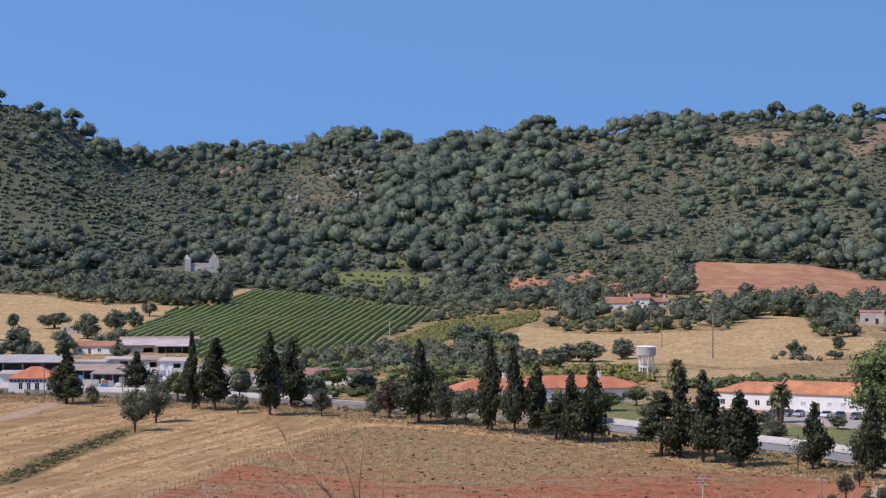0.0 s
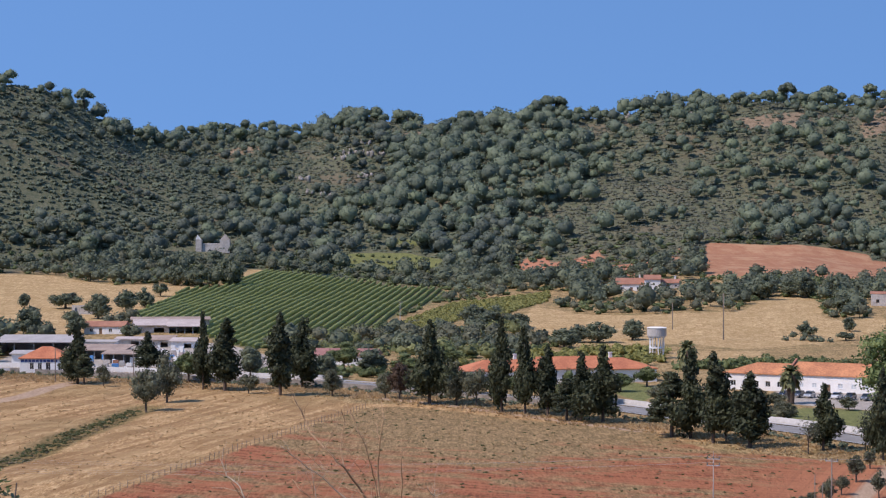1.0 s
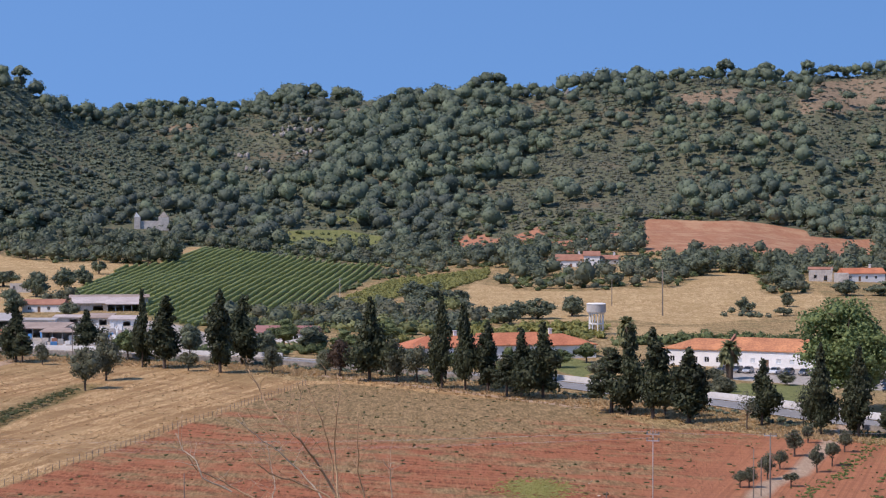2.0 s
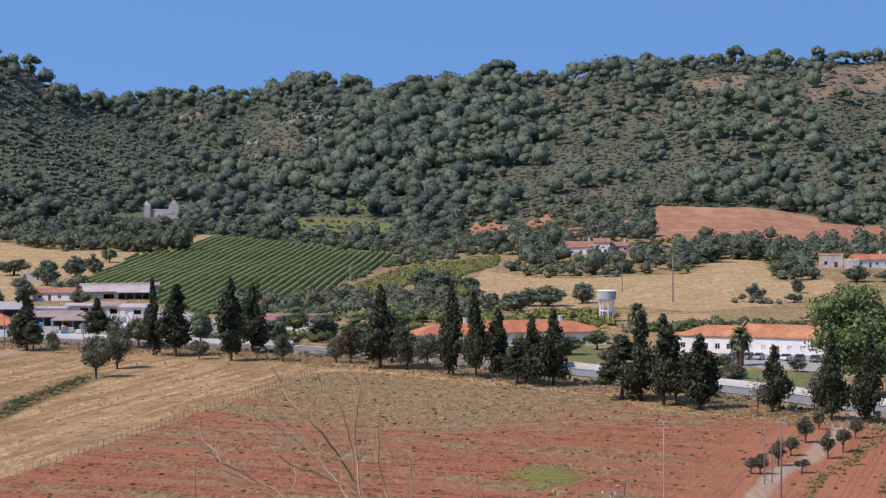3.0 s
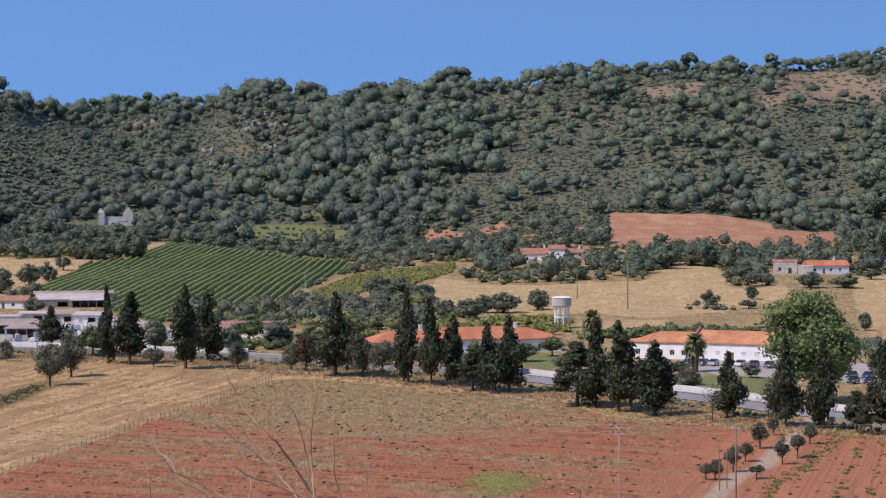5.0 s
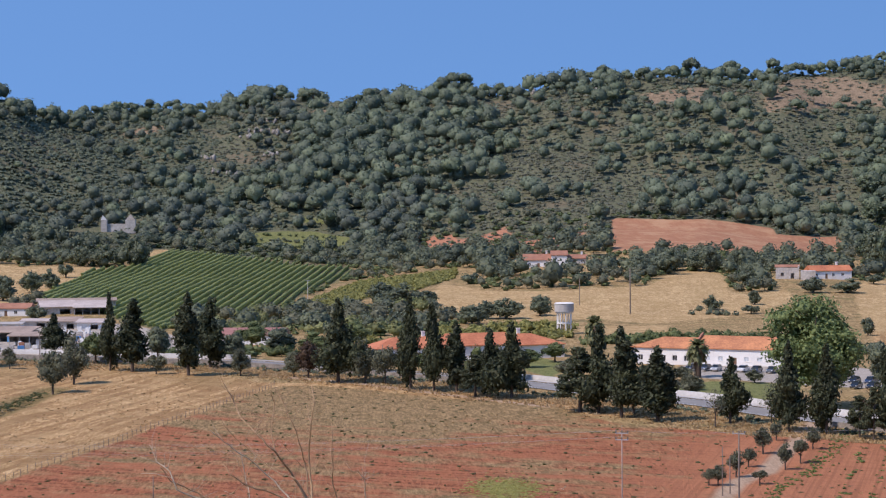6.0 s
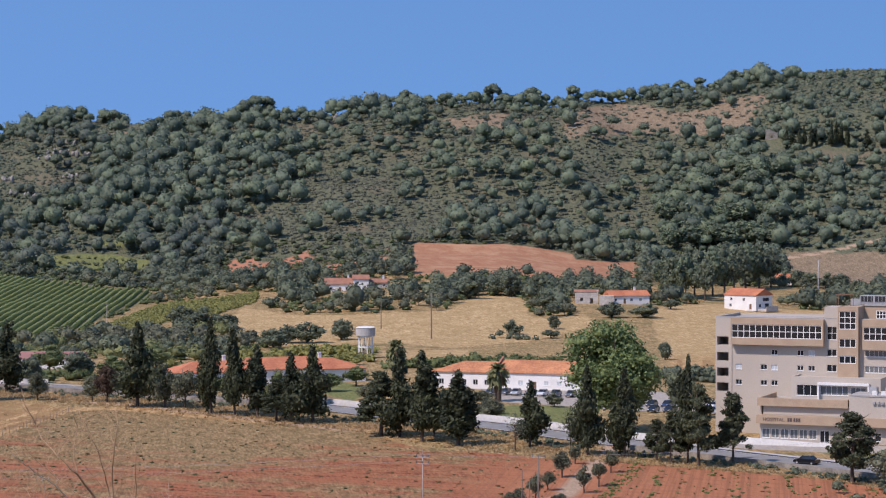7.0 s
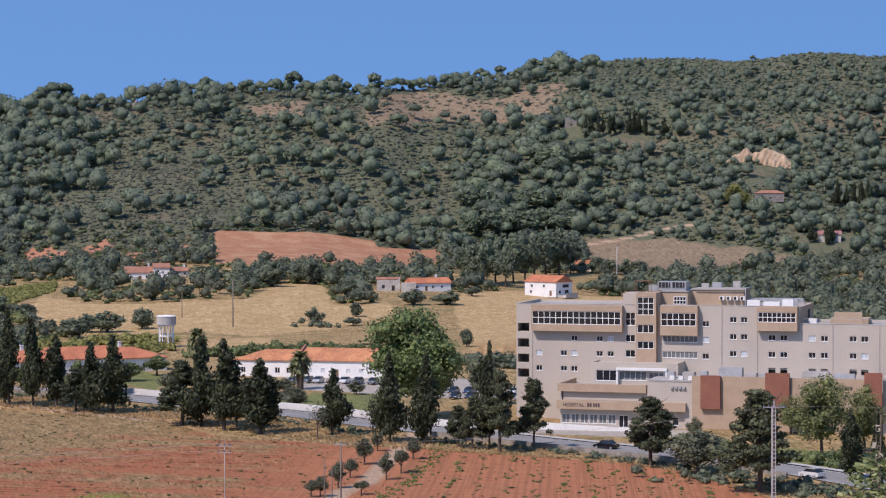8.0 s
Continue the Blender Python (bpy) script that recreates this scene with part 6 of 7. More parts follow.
# ---- works yard ----
def shed(x, y, heading, length, depth, high, roof, wall, label, slope=0.6, open_front=False):
    root = tagged(site("shed", x, y, heading), label, "shed", "yard sheds")
    if not open_front:
        part("front_wall", Solid().pierced(0, length, -0.5, high, 0, [(length * 0.55, length * 0.55 + min(4, length * 0.3), 0, high * 0.72)]), wall, root)
    else:
        for k in range(5):
            part("post", Solid().box(length * k / 4 - 0.1 * (k > 0), length * k / 4 + 0.15, 0.1, 0.35, -0.5, high), METAL, root)
    part("side_wall", Solid().box(0, 0.2, 0.36, depth, -0.5, high), wall, root)
    part("side_wall", Solid().box(length - 0.2, length, 0.36, depth, -0.5, high), wall, root)
    part("back_wall", Solid().box(0.2, length - 0.2, depth - 0.2, depth, -0.5, high), wall, root)
    z = high + 0.02
    part("roof", Solid().faces([(-0.6, -0.8, z), (length + 0.6, -0.8, z), (length + 0.6, depth + 0.5, z + slope), (-0.6, depth + 0.5, z + slope), (-0.6, -0.8, z + 0.25), (length + 0.6, -0.8, z + 0.25), (length + 0.6, depth + 0.5, z + slope + 0.25), (-0.6, depth + 0.5, z + slope + 0.25)], [(3, 2, 1, 0), (4, 5, 6, 7), (0, 1, 5, 4), (1, 2, 6, 5), (2, 3, 7, 6), (3, 0, 4, 7)]), roof, root)
    return root


shed(-141, 668, 88, 24, 22, 4.2, SHEET, CONCRETE, "large open shed with a grey sheet roof", 1.0, True)
shed(-117, 655, 96, 18, 12, 2.9, SHEET_BROWN, CONCRETE, "long low shed with a brown sheet roof", 1.0, True)
shed(-113.5, 777, 80, 12, 14, 2.6, SHEET_PALE, OLD_WALL, "plastered yard shed with a pale pink roof", 1.5)
shed(-101.5, 775, 84, 11.5, 14, 2.4, SHEET_PALE, OLD_WALL, "open yard shed with a pale pink roof", 1.7, True)
shed(-117, 792, 82, 28, 8, 3.6, SHEET_BROWN, OLD_WALL, "long shed with a dusty brown roof", 0.6)
shed(-92, 708, 92, 8, 8, 2.2, SHEET_PALE, WHITE, "small white shed with a pale roof", 0.7)
shed(-100.5, 714, 92, 8, 9, 2.4, SHEET_BROWN, OLD_WALL, "small plastered shed with a brown roof", 0.9)
shed(-112, 722, 90, 9, 6, 2.0, SHEET_PALE, OLD_WALL, "low store with a pale dusty roof", 0.4)
shed(-103, 640, 95, 12, 8, 2.6, SHEET_BROWN, OLD_WALL, "open lean-to with a brown roof", 0.6, True)
shed(-122, 696, 92, 14, 5, 2.8, SHEET, WHITE, "long pale shed with a grey roof", 0.3)
shed(-128, 630, 90, 9, 6, 3.2, SHEET, WHITE, "small white garage with a grey roof", 0.6)
house("low_cottage", -131.5, 774.5, 96, 14.5, 8, 2.6, 1.7, TILE_OLD, "low white cottage with an old orange roof", (0, 0), [(2, 0.8, 1.2, 1.2), (5.5, 0, 1.1, 2.0), (9, 0.8, 1.2, 1.2)])
white_ruin = tagged(site("white_ruin", -150.5, 858.0, 92), "roofless white farm building in the straw meadow", "ruin")
part("wall", Solid().pierced(0, 10, -0.5, 3.6, 0, [(1.2 + 1.8 * k, 2.2 + 1.8 * k, 1.2, 2.6) for k in range(5)], 0.4).box(0, 0.4, 0.4, 6, -0.5, 3.2).box(9.6, 10, 0.4, 6, -0.5, 3.4).box(0.4, 9.6, 5.6, 6, -0.5, 3.0), OLD_WALL, white_ruin)
rng = np.random.RandomState(5)
for k in range(130):
    if k < 64:
        x, y = -112 + rng.uniform(0, 56), 610 + rng.uniform(0, 44)
    else:
        x, y = -96 + rng.uniform(0, 24), 626 + rng.uniform(0, 66)
    root = tagged(site("pallet_stack", x, y, rng.uniform(80, 105)), "stack of wrapped building goods in the yard", "goods", "yard goods")
    w, h = rng.uniform(0.9, 2.2), rng.uniform(0.6, 1.9)
    part("pallet", Solid().box(0, w, 0, 1.2, 0, 0.15), DOOR_WOOD, root)
    stuffs = (WHITE, OLD_WALL, BLUE_TARP, CONCRETE, TILE_OLD, WHITE, SHEET) if k < 64 else (WHITE, WHITE, OLD_WALL, SHEET_PALE)
    part("load", Solid().box(0.05, w - 0.05, 0.05, 1.15, 0.155, 0.15 + h).box(0.15, w - 0.2, 0.12, 1.0, 0.15 + h, 0.25 + h), stuffs[k % len(stuffs)], root)

# ---- water tower ----
water = tagged(site("water_tower", 62.1, 663.6, 95, 0.1), "round white concrete water tank on slender legs", "water tower")
for k in range(8):
    a = k * math.pi / 4 + 0.2
    part("leg", Solid().box(2.2 * math.cos(a) - 0.17, 2.2 * math.cos(a) + 0.17, 2.2 * math.sin(a) - 0.17, 2.2 * math.sin(a) + 0.17, -0.5, 6.6), WHITE, water)


def drum(r0, r1, z0, z1, n=28):
    s = Solid()
    lo = [(r0 * math.cos(k * 2 * math.pi / n), r0 * math.sin(k * 2 * math.pi / n), z0) for k in range(n)]
    hi = [(r1 * math.cos(k * 2 * math.pi / n), r1 * math.sin(k * 2 * math.pi / n), z1) for k in range(n)]
    return s.faces(lo + hi, [[k, (k + 1) % n, n + (k + 1) % n, n + k] for k in range(n)] + [list(range(n))[::-1], list(range(n, 2 * n))])


part("tank", drum(2.95, 2.95, 6.8, 9.3), CONCRETE, water)
part("ring_beam", drum(2.6, 2.6, 6.4, 6.79), WHITE, water)
part("ring_beam", drum(2.32, 2.32, 3.1, 3.4), WHITE, water)
part("lid", drum(3.1, 2.6, 9.31, 9.55), WHITE, water)


# ---- poles and cables ----
def post_shape(h, r0, r1, sides=8):
    s = Shape()
    tube(s, [(0, 0, -0.6), (0, 0, h * 0.5), (0, 0, h)], [r0, (r0 + r1) / 2, r1], sides)
    return s


def pole(x, y, h, label, material=None, arms=1, r=0.14, turn=0.0):
    root = tagged(site("power_pole", x, y, 90 + turn), label, "pole", "power poles")
    post_shape(h, r, r * 0.65).put("shaft", material or WOOD_POLE, root, True)
    for k in range(arms):
        z = h - 0.35 - 0.9 * k
        part("crossarm", Solid().box(-0.9, 0.9, -0.06, 0.06, z, z + 0.12), METAL, root)
        for q in (-0.8, 0, 0.8):
            part("insulator", Solid().box(q - 0.07, q + 0.07, -0.07, 0.07, z + 0.12, z + 0.42), CABLE, root)
    return root


pole(93.2, 750.7, 16.0, "tall grey power pole in the straw field", WOOD_POLE, 0, 0.26)
pole(80.2, 796.0, 9.8, "slender wooden power pole in the straw field", WOOD_POLE, 0, 0.18)
pole(288.8, 934.9, 19.0, "tall pale power pole behind the hospital", CONCRETE, 1, 0.25)
pole(-20.1, 823.3, 9.0, "slender power pole beside the vineyard", CONCRETE, 1, 0.14)
pole(-104.5, 571, 9.0, "wooden power pole beside the shop", WOOD_POLE, 0, 0.16)
pole(-84.5, 575, 8.6, "wooden power pole beside the shop", WOOD_POLE, 0, 0.15)
pole(-42.0, 575, 6.0, "slender wooden pole beside the road", WOOD_POLE, 0, 0.13)
pole(5.0, 520, 7.5, "slender wooden pole beside the road", WOOD_POLE, 0, 0.13)
pole(51.7, 296.5, 11.4, "wooden power pole standing in the red field", WOOD_POLE, 1, 0.15, 20)
pole(52.2, 313.2, 7.2, "short bare wooden post beside the farm path", WOOD_POLE, 0, 0.10)
pole(53.6, 315.0, 5.6, "short bare wooden post beside the farm path", WOOD_POLE, 0, 0.09)
pole(-29.0, 302.0, 5.2, "dark slender post in the red field", WOOD_POLE, 0, 0.09)
xpole = pole(35.2, 293.4, 12.0, "slim steel pole with insulators in the red field", SHEET, 2, 0.08, 15)
part("earth_cone", Solid().box(-0.02, 0.02, -0.02, 0.02, 12.0, 12.8).box(-0.35, -0.31, -0.02, 0.02, 11.7, 12.3).box(0.31, 0.35, -0.02, 0.02, 11.7, 12.3), CABLE_PALE, xpole)

ladder = tagged(site("concrete_pole", *polar(21.25, 318), 100), "tall pale concrete power pole with ladder openings", "pole")
h_l = 14.6
part("shaft", Solid().box(-0.38, -0.14, -0.13, 0.13, -0.6, h_l).box(0.16, 0.26, -0.13, 0.13, -0.6, h_l), CONCRETE, ladder)
for k in range(int(h_l / 0.62)):
    part("rung", Solid().box(-0.138, 0.158, -0.08, 0.08, 0.4 + 0.62 * k, 0.52 + 0.62 * k), CONCRETE, ladder)
part("crossarm", Solid().box(-1.6, 1.6, -0.08, 0.08, h_l + 0.005, h_l + 0.15).box(-0.1, 0.1, -0.06, 0.06, h_l + 0.15, h_l + 1.0), METAL, ladder)
for q in (-1.5, -0.8, 0.8, 1.5):
    part("insulator", Solid().box(q - 0.08, q + 0.08, -0.08, 0.08, h_l + 0.15, h_l + 0.5), CABLE, ladder)


def cable(a, b, sag, material, r=0.007):
    s = Shape()
    a, b = np.array(a, float), np.array(b, float)
    pts = [a + (b - a) * q - np.array([0, 0, sag * 4 * q * (1 - q)]) for q in np.linspace(0, 1, 26)]
    tube(s, pts, [r] * 26, 4)
    return tagged(s.put("power_cable", material, None, True), "thin power cable hanging over the red field", "cable", "power cables")


for k, q in enumerate((-0.8, 0.0, 0.8)):
    cable((35.2 + q, 293.4, 12.0), (-95 + q, 318, 9.5 + 0.4 * q), 1.6, CABLE_PALE)
    cable((35.2 + 0.5 * q, 293.4, 11.1), (-95 + q, 318, 7.6 - 0.5 * q), 1.3, CABLE_PALE)
    cable((51.7 + q, 296.5, 11.2), (35.2 + q, 293.4, 12.0), 0.3, CABLE_PALE)
    cable((51.7 + q, 296.5, 11.2), (115.5 + q, 296.5, 14.9), 1.2, CABLE_PALE)
    cable((115.5 + q, 296.5, 14.9), (190 + q, 300, 15.5), 1.2, CABLE_PALE)

# ---- field fence ----
fence_line = smooth_line([(-20, 497), (-32, 440), (-42, 399), (-50, 362), (-62, 320)], 2.6)
fence = tagged(site("field_fence", *fence_line[0], 90), "thin wire fence with wooden posts between the fields", "fence")
fx, fy, fz = fence.matrix_basis.translation
post_mesh = None
rng = np.random.RandomState(8)
tops = []
for x, y in fence_line:
    h = rng.uniform(1.0, 1.5)
    z = ground_z(x, y)
    if post_mesh is None:
        ob = post_shape(1.2, 0.055, 0.045, 6).put("post", WOOD_POLE, fence)
        post_mesh = ob.data
    else:
        ob = new("post", post_mesh)
        ob.parent = fence
    ob.matrix_basis = pose(x - fx, y - fy, z - fz, rng.uniform(-5, 5), rng.uniform(-5, 5), 0) @ Matrix.Diagonal((1, 1, h / 1.2, 1))
    tops.append((x - fx, y - fy, z - fz + 1.0))
wires = Shape()
for drop in (0.0, 0.4):
    tube(wires, [(x, y, z - drop) for x, y, z in tops], [0.012] * len(tops), 4)
wires.put("wire", CABLE, fence)


# ---- vineyard: rows of vines climbing the slope ----
vineyard = tagged(site("vineyard", -64, 800, 90), "vineyard of straight green rows on the slope", "vineyard")
vx, vy, vz = vineyard.matrix_basis.translation
lean_to = math.tan(radians(4.0))
rng = np.random.RandomState(12)
for x_foot in np.arange(-195, 0, 3.5):
    ys = np.arange(690, 1145, 1.6)
    xs = x_foot + (ys - 690) * lean_to
    inside = edge_distance(xs, ys, VINEYARD) > 0.6
    if inside.sum() < 6:
        continue
    xs, ys = xs[inside], ys[inside]
    zs = height(xs, ys)
    n = len(xs)
    s = Shape()
    half = rng.uniform(0.36, 0.58, n)
    tall = rng.uniform(1.4, 1.95, n)
    ring = np.stack([np.stack([xs - vx - half * 0.7, ys - vy, zs - vz - 0.2], 1), np.stack([xs - vx - half, ys - vy, zs - vz + tall * 0.6], 1), np.stack([xs - vx + rng.uniform(-0.1, 0.1, n), ys - vy, zs - vz + tall], 1), np.stack([xs - vx + half, ys - vy, zs - vz + tall * 0.6], 1), np.stack([xs - vx + half * 0.7, ys - vy, zs - vz - 0.2], 1)], 1)
    idx = np.arange(n * 5).reshape(n, 5)
    a, b, c, d = idx[:-1, :-1].ravel(), idx[:-1, 1:].ravel(), idx[1:, 1:].ravel(), idx[1:, :-1].ravel()
    s.add(ring.reshape(-1, 3), np.concatenate([np.stack([a, c, b], 1), np.stack([a, d, c], 1)]), np.repeat(rng.uniform(0.15, 0.6, n), 5))
    k = rng.randint(0, n, n * 2)
    at = np.stack([xs[k] - vx + rng.uniform(-0.45, 0.45, n * 2), ys[k] - vy + rng.uniform(-0.8, 0.8, n * 2), zs[k] - vz + rng.uniform(0.6, 1.6, n * 2)], 1)
    v, f = leaf_cards(rng, at, np.tile([0, -0.2, 1.0], (n * 2, 1)), 0.5, 0.5)
    s.add(v, f, np.repeat(rng.uniform(0.2, 1.0, n * 2), 4))
    tagged(s.put("vine_trellis", LEAF_VINE, vineyard), kind="stuff")
p, rng = jittered(2.6, 700, 1050, -6, 6, 15)
p = p[edge_distance(p[:, 0], p[:, 1], LIME_FIELD) > 0]
scatter("low_orchard", BUSHES, p, rng.uniform(2.0, 3.2, len(p)), rng.uniform(1.5, 2.6, len(p)), LEAF_LIME, 16, "yellow-green low orchard rows beside the vineyard", "orchard")

# ---- cars ----
def car(x, y, heading, paint, label, length=4.3, tall=1.5):
    root = tagged(site("car", x, y, heading), label, "car", "parked cars")
    root.matrix_basis = root.matrix_basis @ Matrix.Translation((0, 0, 0.18))
    w = 0.88
    side = [(0, 0.35), (0.1, 0.72), (1.0, 0.92), (1.45, 0.95), (3.6, 1.0), (length - 0.05, 0.9), (length, 0.4), (length - 0.3, 0.22), (0.3, 0.22)]
    n = len(side)
    s = Solid().faces([(px, -w, pz) for px, pz in side] + [(px, w, pz) for px, pz in side], [list(range(n))[::-1], list(range(n, 2 * n))] + [[k, (k + 1) % n, n + (k + 1) % n, n + k] for k in range(n)])
    part("body", s, paint, root)
    top = [(1.05, 0.93), (1.7, tall - 0.04), (2.1, tall), (3.3, tall - 0.03), (4.0, 0.98)]
    n = len(top)
    s = Solid().faces([(px, -w * (0.93 - 0.12 * (pz > 1.2)), pz) for px, pz in top] + [(px, w * (0.93 - 0.12 * (pz > 1.2)), pz) for px, pz in top], [list(range(n))[::-1], list(range(n, 2 * n))] + [[k, (k + 1) % n, n + (k + 1) % n, n + k] for k in range(n)])
    part("cabin_glass", s, GLASS, root)
    part("roof_panel", Solid().box(1.75, 3.35, -0.72, 0.72, tall - 0.02, tall + 0.03), paint, root)
    for px in (0.8, length - 0.85):
        for py in (-0.8, 0.8):
            wheel = Shape()
            tube(wheel, [(px, py - 0.11, 0.3), (px, py + 0.11, 0.3)], [0.32, 0.32], 14)
            tyre = wheel.put("wheel", TYRE, root)
            hub = Shape()
            tube(hub, [(px, py - 0.125 if py < 0 else py + 0.111, 0.3), (px, py - 0.111 if py < 0 else py + 0.125, 0.3)], [0.2, 0.2], 12)
            hub.put("rim", METAL, tyre)
    for py in (-0.62, 0.62):
        part("headlight", Solid().box(-0.02, 0.1, py - 0.16, py + 0.16, 0.58, 0.7), FRAME_WHITE, root)
    return root


PAINTS = [car_paint("black_paint", (0.012, 0.012, 0.016)), car_paint("white_paint", (0.75, 0.75, 0.74)), car_paint("silver_paint", (0.42, 0.43, 0.44)), car_paint("dark_blue_paint", (0.02, 0.035, 0.09)), car_paint("grey_paint", (0.12, 0.125, 0.13))]
car(112.2, 376.6, 137, PAINTS[0], "black estate car on the road below the hospital", 4.6, 1.55)
car(132.5, 328.5, 155, PAINTS[1], "white hatchback on the roadside below the hospital")
rng = np.random.RandomState(31)
for k in range(9):
    car(79 + 3.4 * k * 0.87 + rng.uniform(-0.4, 0.4), 524 - 3.4 * k * 0.5, 30 + rng.uniform(-4, 4), PAINTS[(0, 4, 2, 0, 1, 3, 4, 0, 2)[k]], "parked car in front of the white bungalow")
for k in range(14):
    car(108 + (k % 7) * 3.0, 474 - (k % 7) * 2.2 + (k // 7) * 17, 32 + rng.uniform(-4, 4), PAINTS[(0, 0, 3, 4, 2, 1, 0)[k % 7]], "parked car in the shaded hospital car park")

# ---- pines on the skyline ----
def ridge_pine(seed):
    rng = np.random.RandomState(seed)
    lumps = []
    for k in range(20):
        a, q = rng.uniform(0, 6.28), math.sqrt(rng.uniform(0, 1))
        lumps.append(((3.9 * q * math.cos(a), 3.9 * q * math.sin(a), 6.4 + 2.2 * (1 - q * q) + rng.uniform(-0.5, 0.5)), (1.7, 1.7, 1.5)))
    return trunk_shape(rng, 6.0, 0.3, 8, 3.0, 0.02, 0.65), crown(rng, lumps, 900, 0.7, 0.6, 0.1, core=0.8)


SKYLINE = [(-1.2, 1496, 12.6, 11.7), (0.42, 1502, 10.2, 11.0), (2.76, 1502, 11.0, 13.3), (20.69, 1573, 5.0, 5.0), (10.81, 1514, 13.0, 11.8), (8.69, 1502, 8.6, 14.1), (9.73, 1508, 9.8, 14.1), (13.59, 1542, 6.3, 9.6), (14.11, 1546, 7.0, 10.5), (-9.63, 1382, 11.5, 13.0), (15.0, 1554, 7.0, 9.3), (6.4, 1502, 8.7, 10.3)]
for k, (b, d, h, w) in enumerate(SKYLINE):
    tree("stone_pine", ridge_pine, LEAF_PINE, k % 2, b, d, max(h, 0.95 * w), w, "umbrella-shaped pine standing on the ridge line", "tree", "skyline pines", own_wide=10.5)

# ---- weeds and dry grass ----
def tuft_template(seed, blades=7):
    rng = np.random.RandomState(seed)
    s = Shape()
    for k in range(blades):
        a, r = rng.uniform(0, 6.28), rng.uniform(0.05, 0.35)
        x, y, o = r * math.cos(a), r * math.sin(a), rng.uniform(0, 6.28)
        w = np.array([math.cos(o), math.sin(o), 0]) * 0.16
        foot = np.array([x, y, -0.1])
        tip = foot + np.array([x * 0.9, y * 0.9, rng.uniform(0.6, 1.1)])
        s.add([foot - w, foot + w, tip], [(0, 1, 2)], rng.normal(0.0, 0.2))
    return s.arrays()


TUFTS = [tuft_template(s) for s in range(80, 86)]


def spread(count, outline, seed, pad=0.0):
    rng = np.random.RandomState(seed)
    o = np.array(outline)
    p = np.stack([rng.uniform(o[:, 0].min(), o[:, 0].max(), count), rng.uniform(o[:, 1].min(), o[:, 1].max(), count)], 1)
    return p[edge_distance(p[:, 0], p[:, 1], outline) > pad], rng


p, rng = spread(3000, RED_FIELD, 90, 1.0)
p = p[(p[:, 1] > 240) & (line_distance(p[:, 0], p[:, 1], FARM_PATH) > 3)]
scatter("field_weeds", BUSHES, p, 0.25 + 0.9 * rng.uniform(0, 1, len(p)) ** 2, 0.12 + 0.4 * rng.uniform(0, 1, len(p)) ** 2, WEED, 91, "scattered green weeds in the red earth field", "weeds")
p, rng = spread(9000, RED_FIELD, 92, 0.5)
p = p[p[:, 1] > 240]
p = p[(wave(p[:, 0], p[:, 1], 60, 30) + 0.012 * (p[:, 1] - 420) + rng.uniform(-0.8, 0.4, len(p)) > 0)]
p = p[::3]
scatter("field_stubble", TUFTS, p, rng.uniform(0.4, 1.1, len(p)), rng.uniform(0.15, 0.4, len(p)), STRAW, 93, "thin dry stubble standing on the red earth", "stubble")
p, rng = spread(9000, STRAW_FIELDS[5], 94, 0.0)
p = p[(p[:, 1] > 300) & (line_distance(p[:, 0], p[:, 1], TRACK) > 3)]
scatter("meadow_grass", TUFTS, p, rng.uniform(0.5, 1.3, len(p)), rng.uniform(0.12, 0.32, len(p)), STRAW, 95, "dry yellow grass standing in the mown meadow", "grass")
verge = np.array(between(ROAD, -12, 25))
rng = np.random.RandomState(96)
k = rng.randint(0, len(verge), 6000)
p = verge[k] + np.stack([-rng.uniform(5, 34, 6000) * 0.75 + rng.uniform(-3, 3, 6000), -rng.uniform(5, 34, 6000) * 0.66], 1)
p = p[(edge_distance(p[:, 0], p[:, 1], RED_FIELD) < 1.5) & (line_distance(p[:, 0], p[:, 1], ROAD) > 5.5)]
scatter("verge_grass", TUFTS, p, rng.uniform(0.7, 1.8, len(p)), rng.uniform(0.2, 0.7, len(p)), STRAW, 97, "tall dry grass on the roadside verge", "grass")
# undergrowth, thickened with added shrubs to stand in for shade under the trees
k = rng.randint(0, len(verge), 460)
p = verge[k] + np.stack([-rng.uniform(8, 15, 460) * 0.75, -rng.uniform(8, 15, 460) * 0.66], 1)
p = p[(edge_distance(p[:, 0], p[:, 1], RED_FIELD) < 0) & (line_distance(p[:, 0], p[:, 1], FARM_PATH) > 4)]
scatter("verge_shrubs", BUSHES, p, rng.uniform(0.6, 2.4, len(p)), rng.uniform(0.4, 1.5, len(p)), LEAF_OAK, 98, "low shrubs deepening the shade at the foot of the roadside trees", "shrubs")
ditch_line = np.array(DITCH)
k = rng.randint(0, int(len(ditch_line) * 0.92), 520)
p = ditch_line[k] + rng.normal(0, 1.2, (520, 2))
scatter("ditch_weeds", BUSHES, p, rng.uniform(0.4, 1.5, 520), rng.uniform(0.2, 0.75, 520), WEED, 99, "green weeds in the shallow meadow ditch", "weeds")
path_line = np.array(FARM_PATH)
k = rng.randint(0, len(path_line), 420)
p = path_line[k] + np.stack([rng.normal(6.5, 0.9, 420), rng.normal(-3.0, 1.2, 420)], 1)
scatter("path_weeds", BUSHES, p, rng.uniform(0.25, 0.85, 420), rng.uniform(0.15, 0.5, 420), WEED_FRESH, 100, "strip of green weeds beside the farm path", "weeds")
rng = np.random.RandomState(104)
along, row = rng.uniform(0, 1, 330), rng.randint(0, 11, 330)
p = np.stack([62 + 4.6 * row + 24 * along + rng.normal(0, 0.5, 330), 285 + 85 * along], 1)
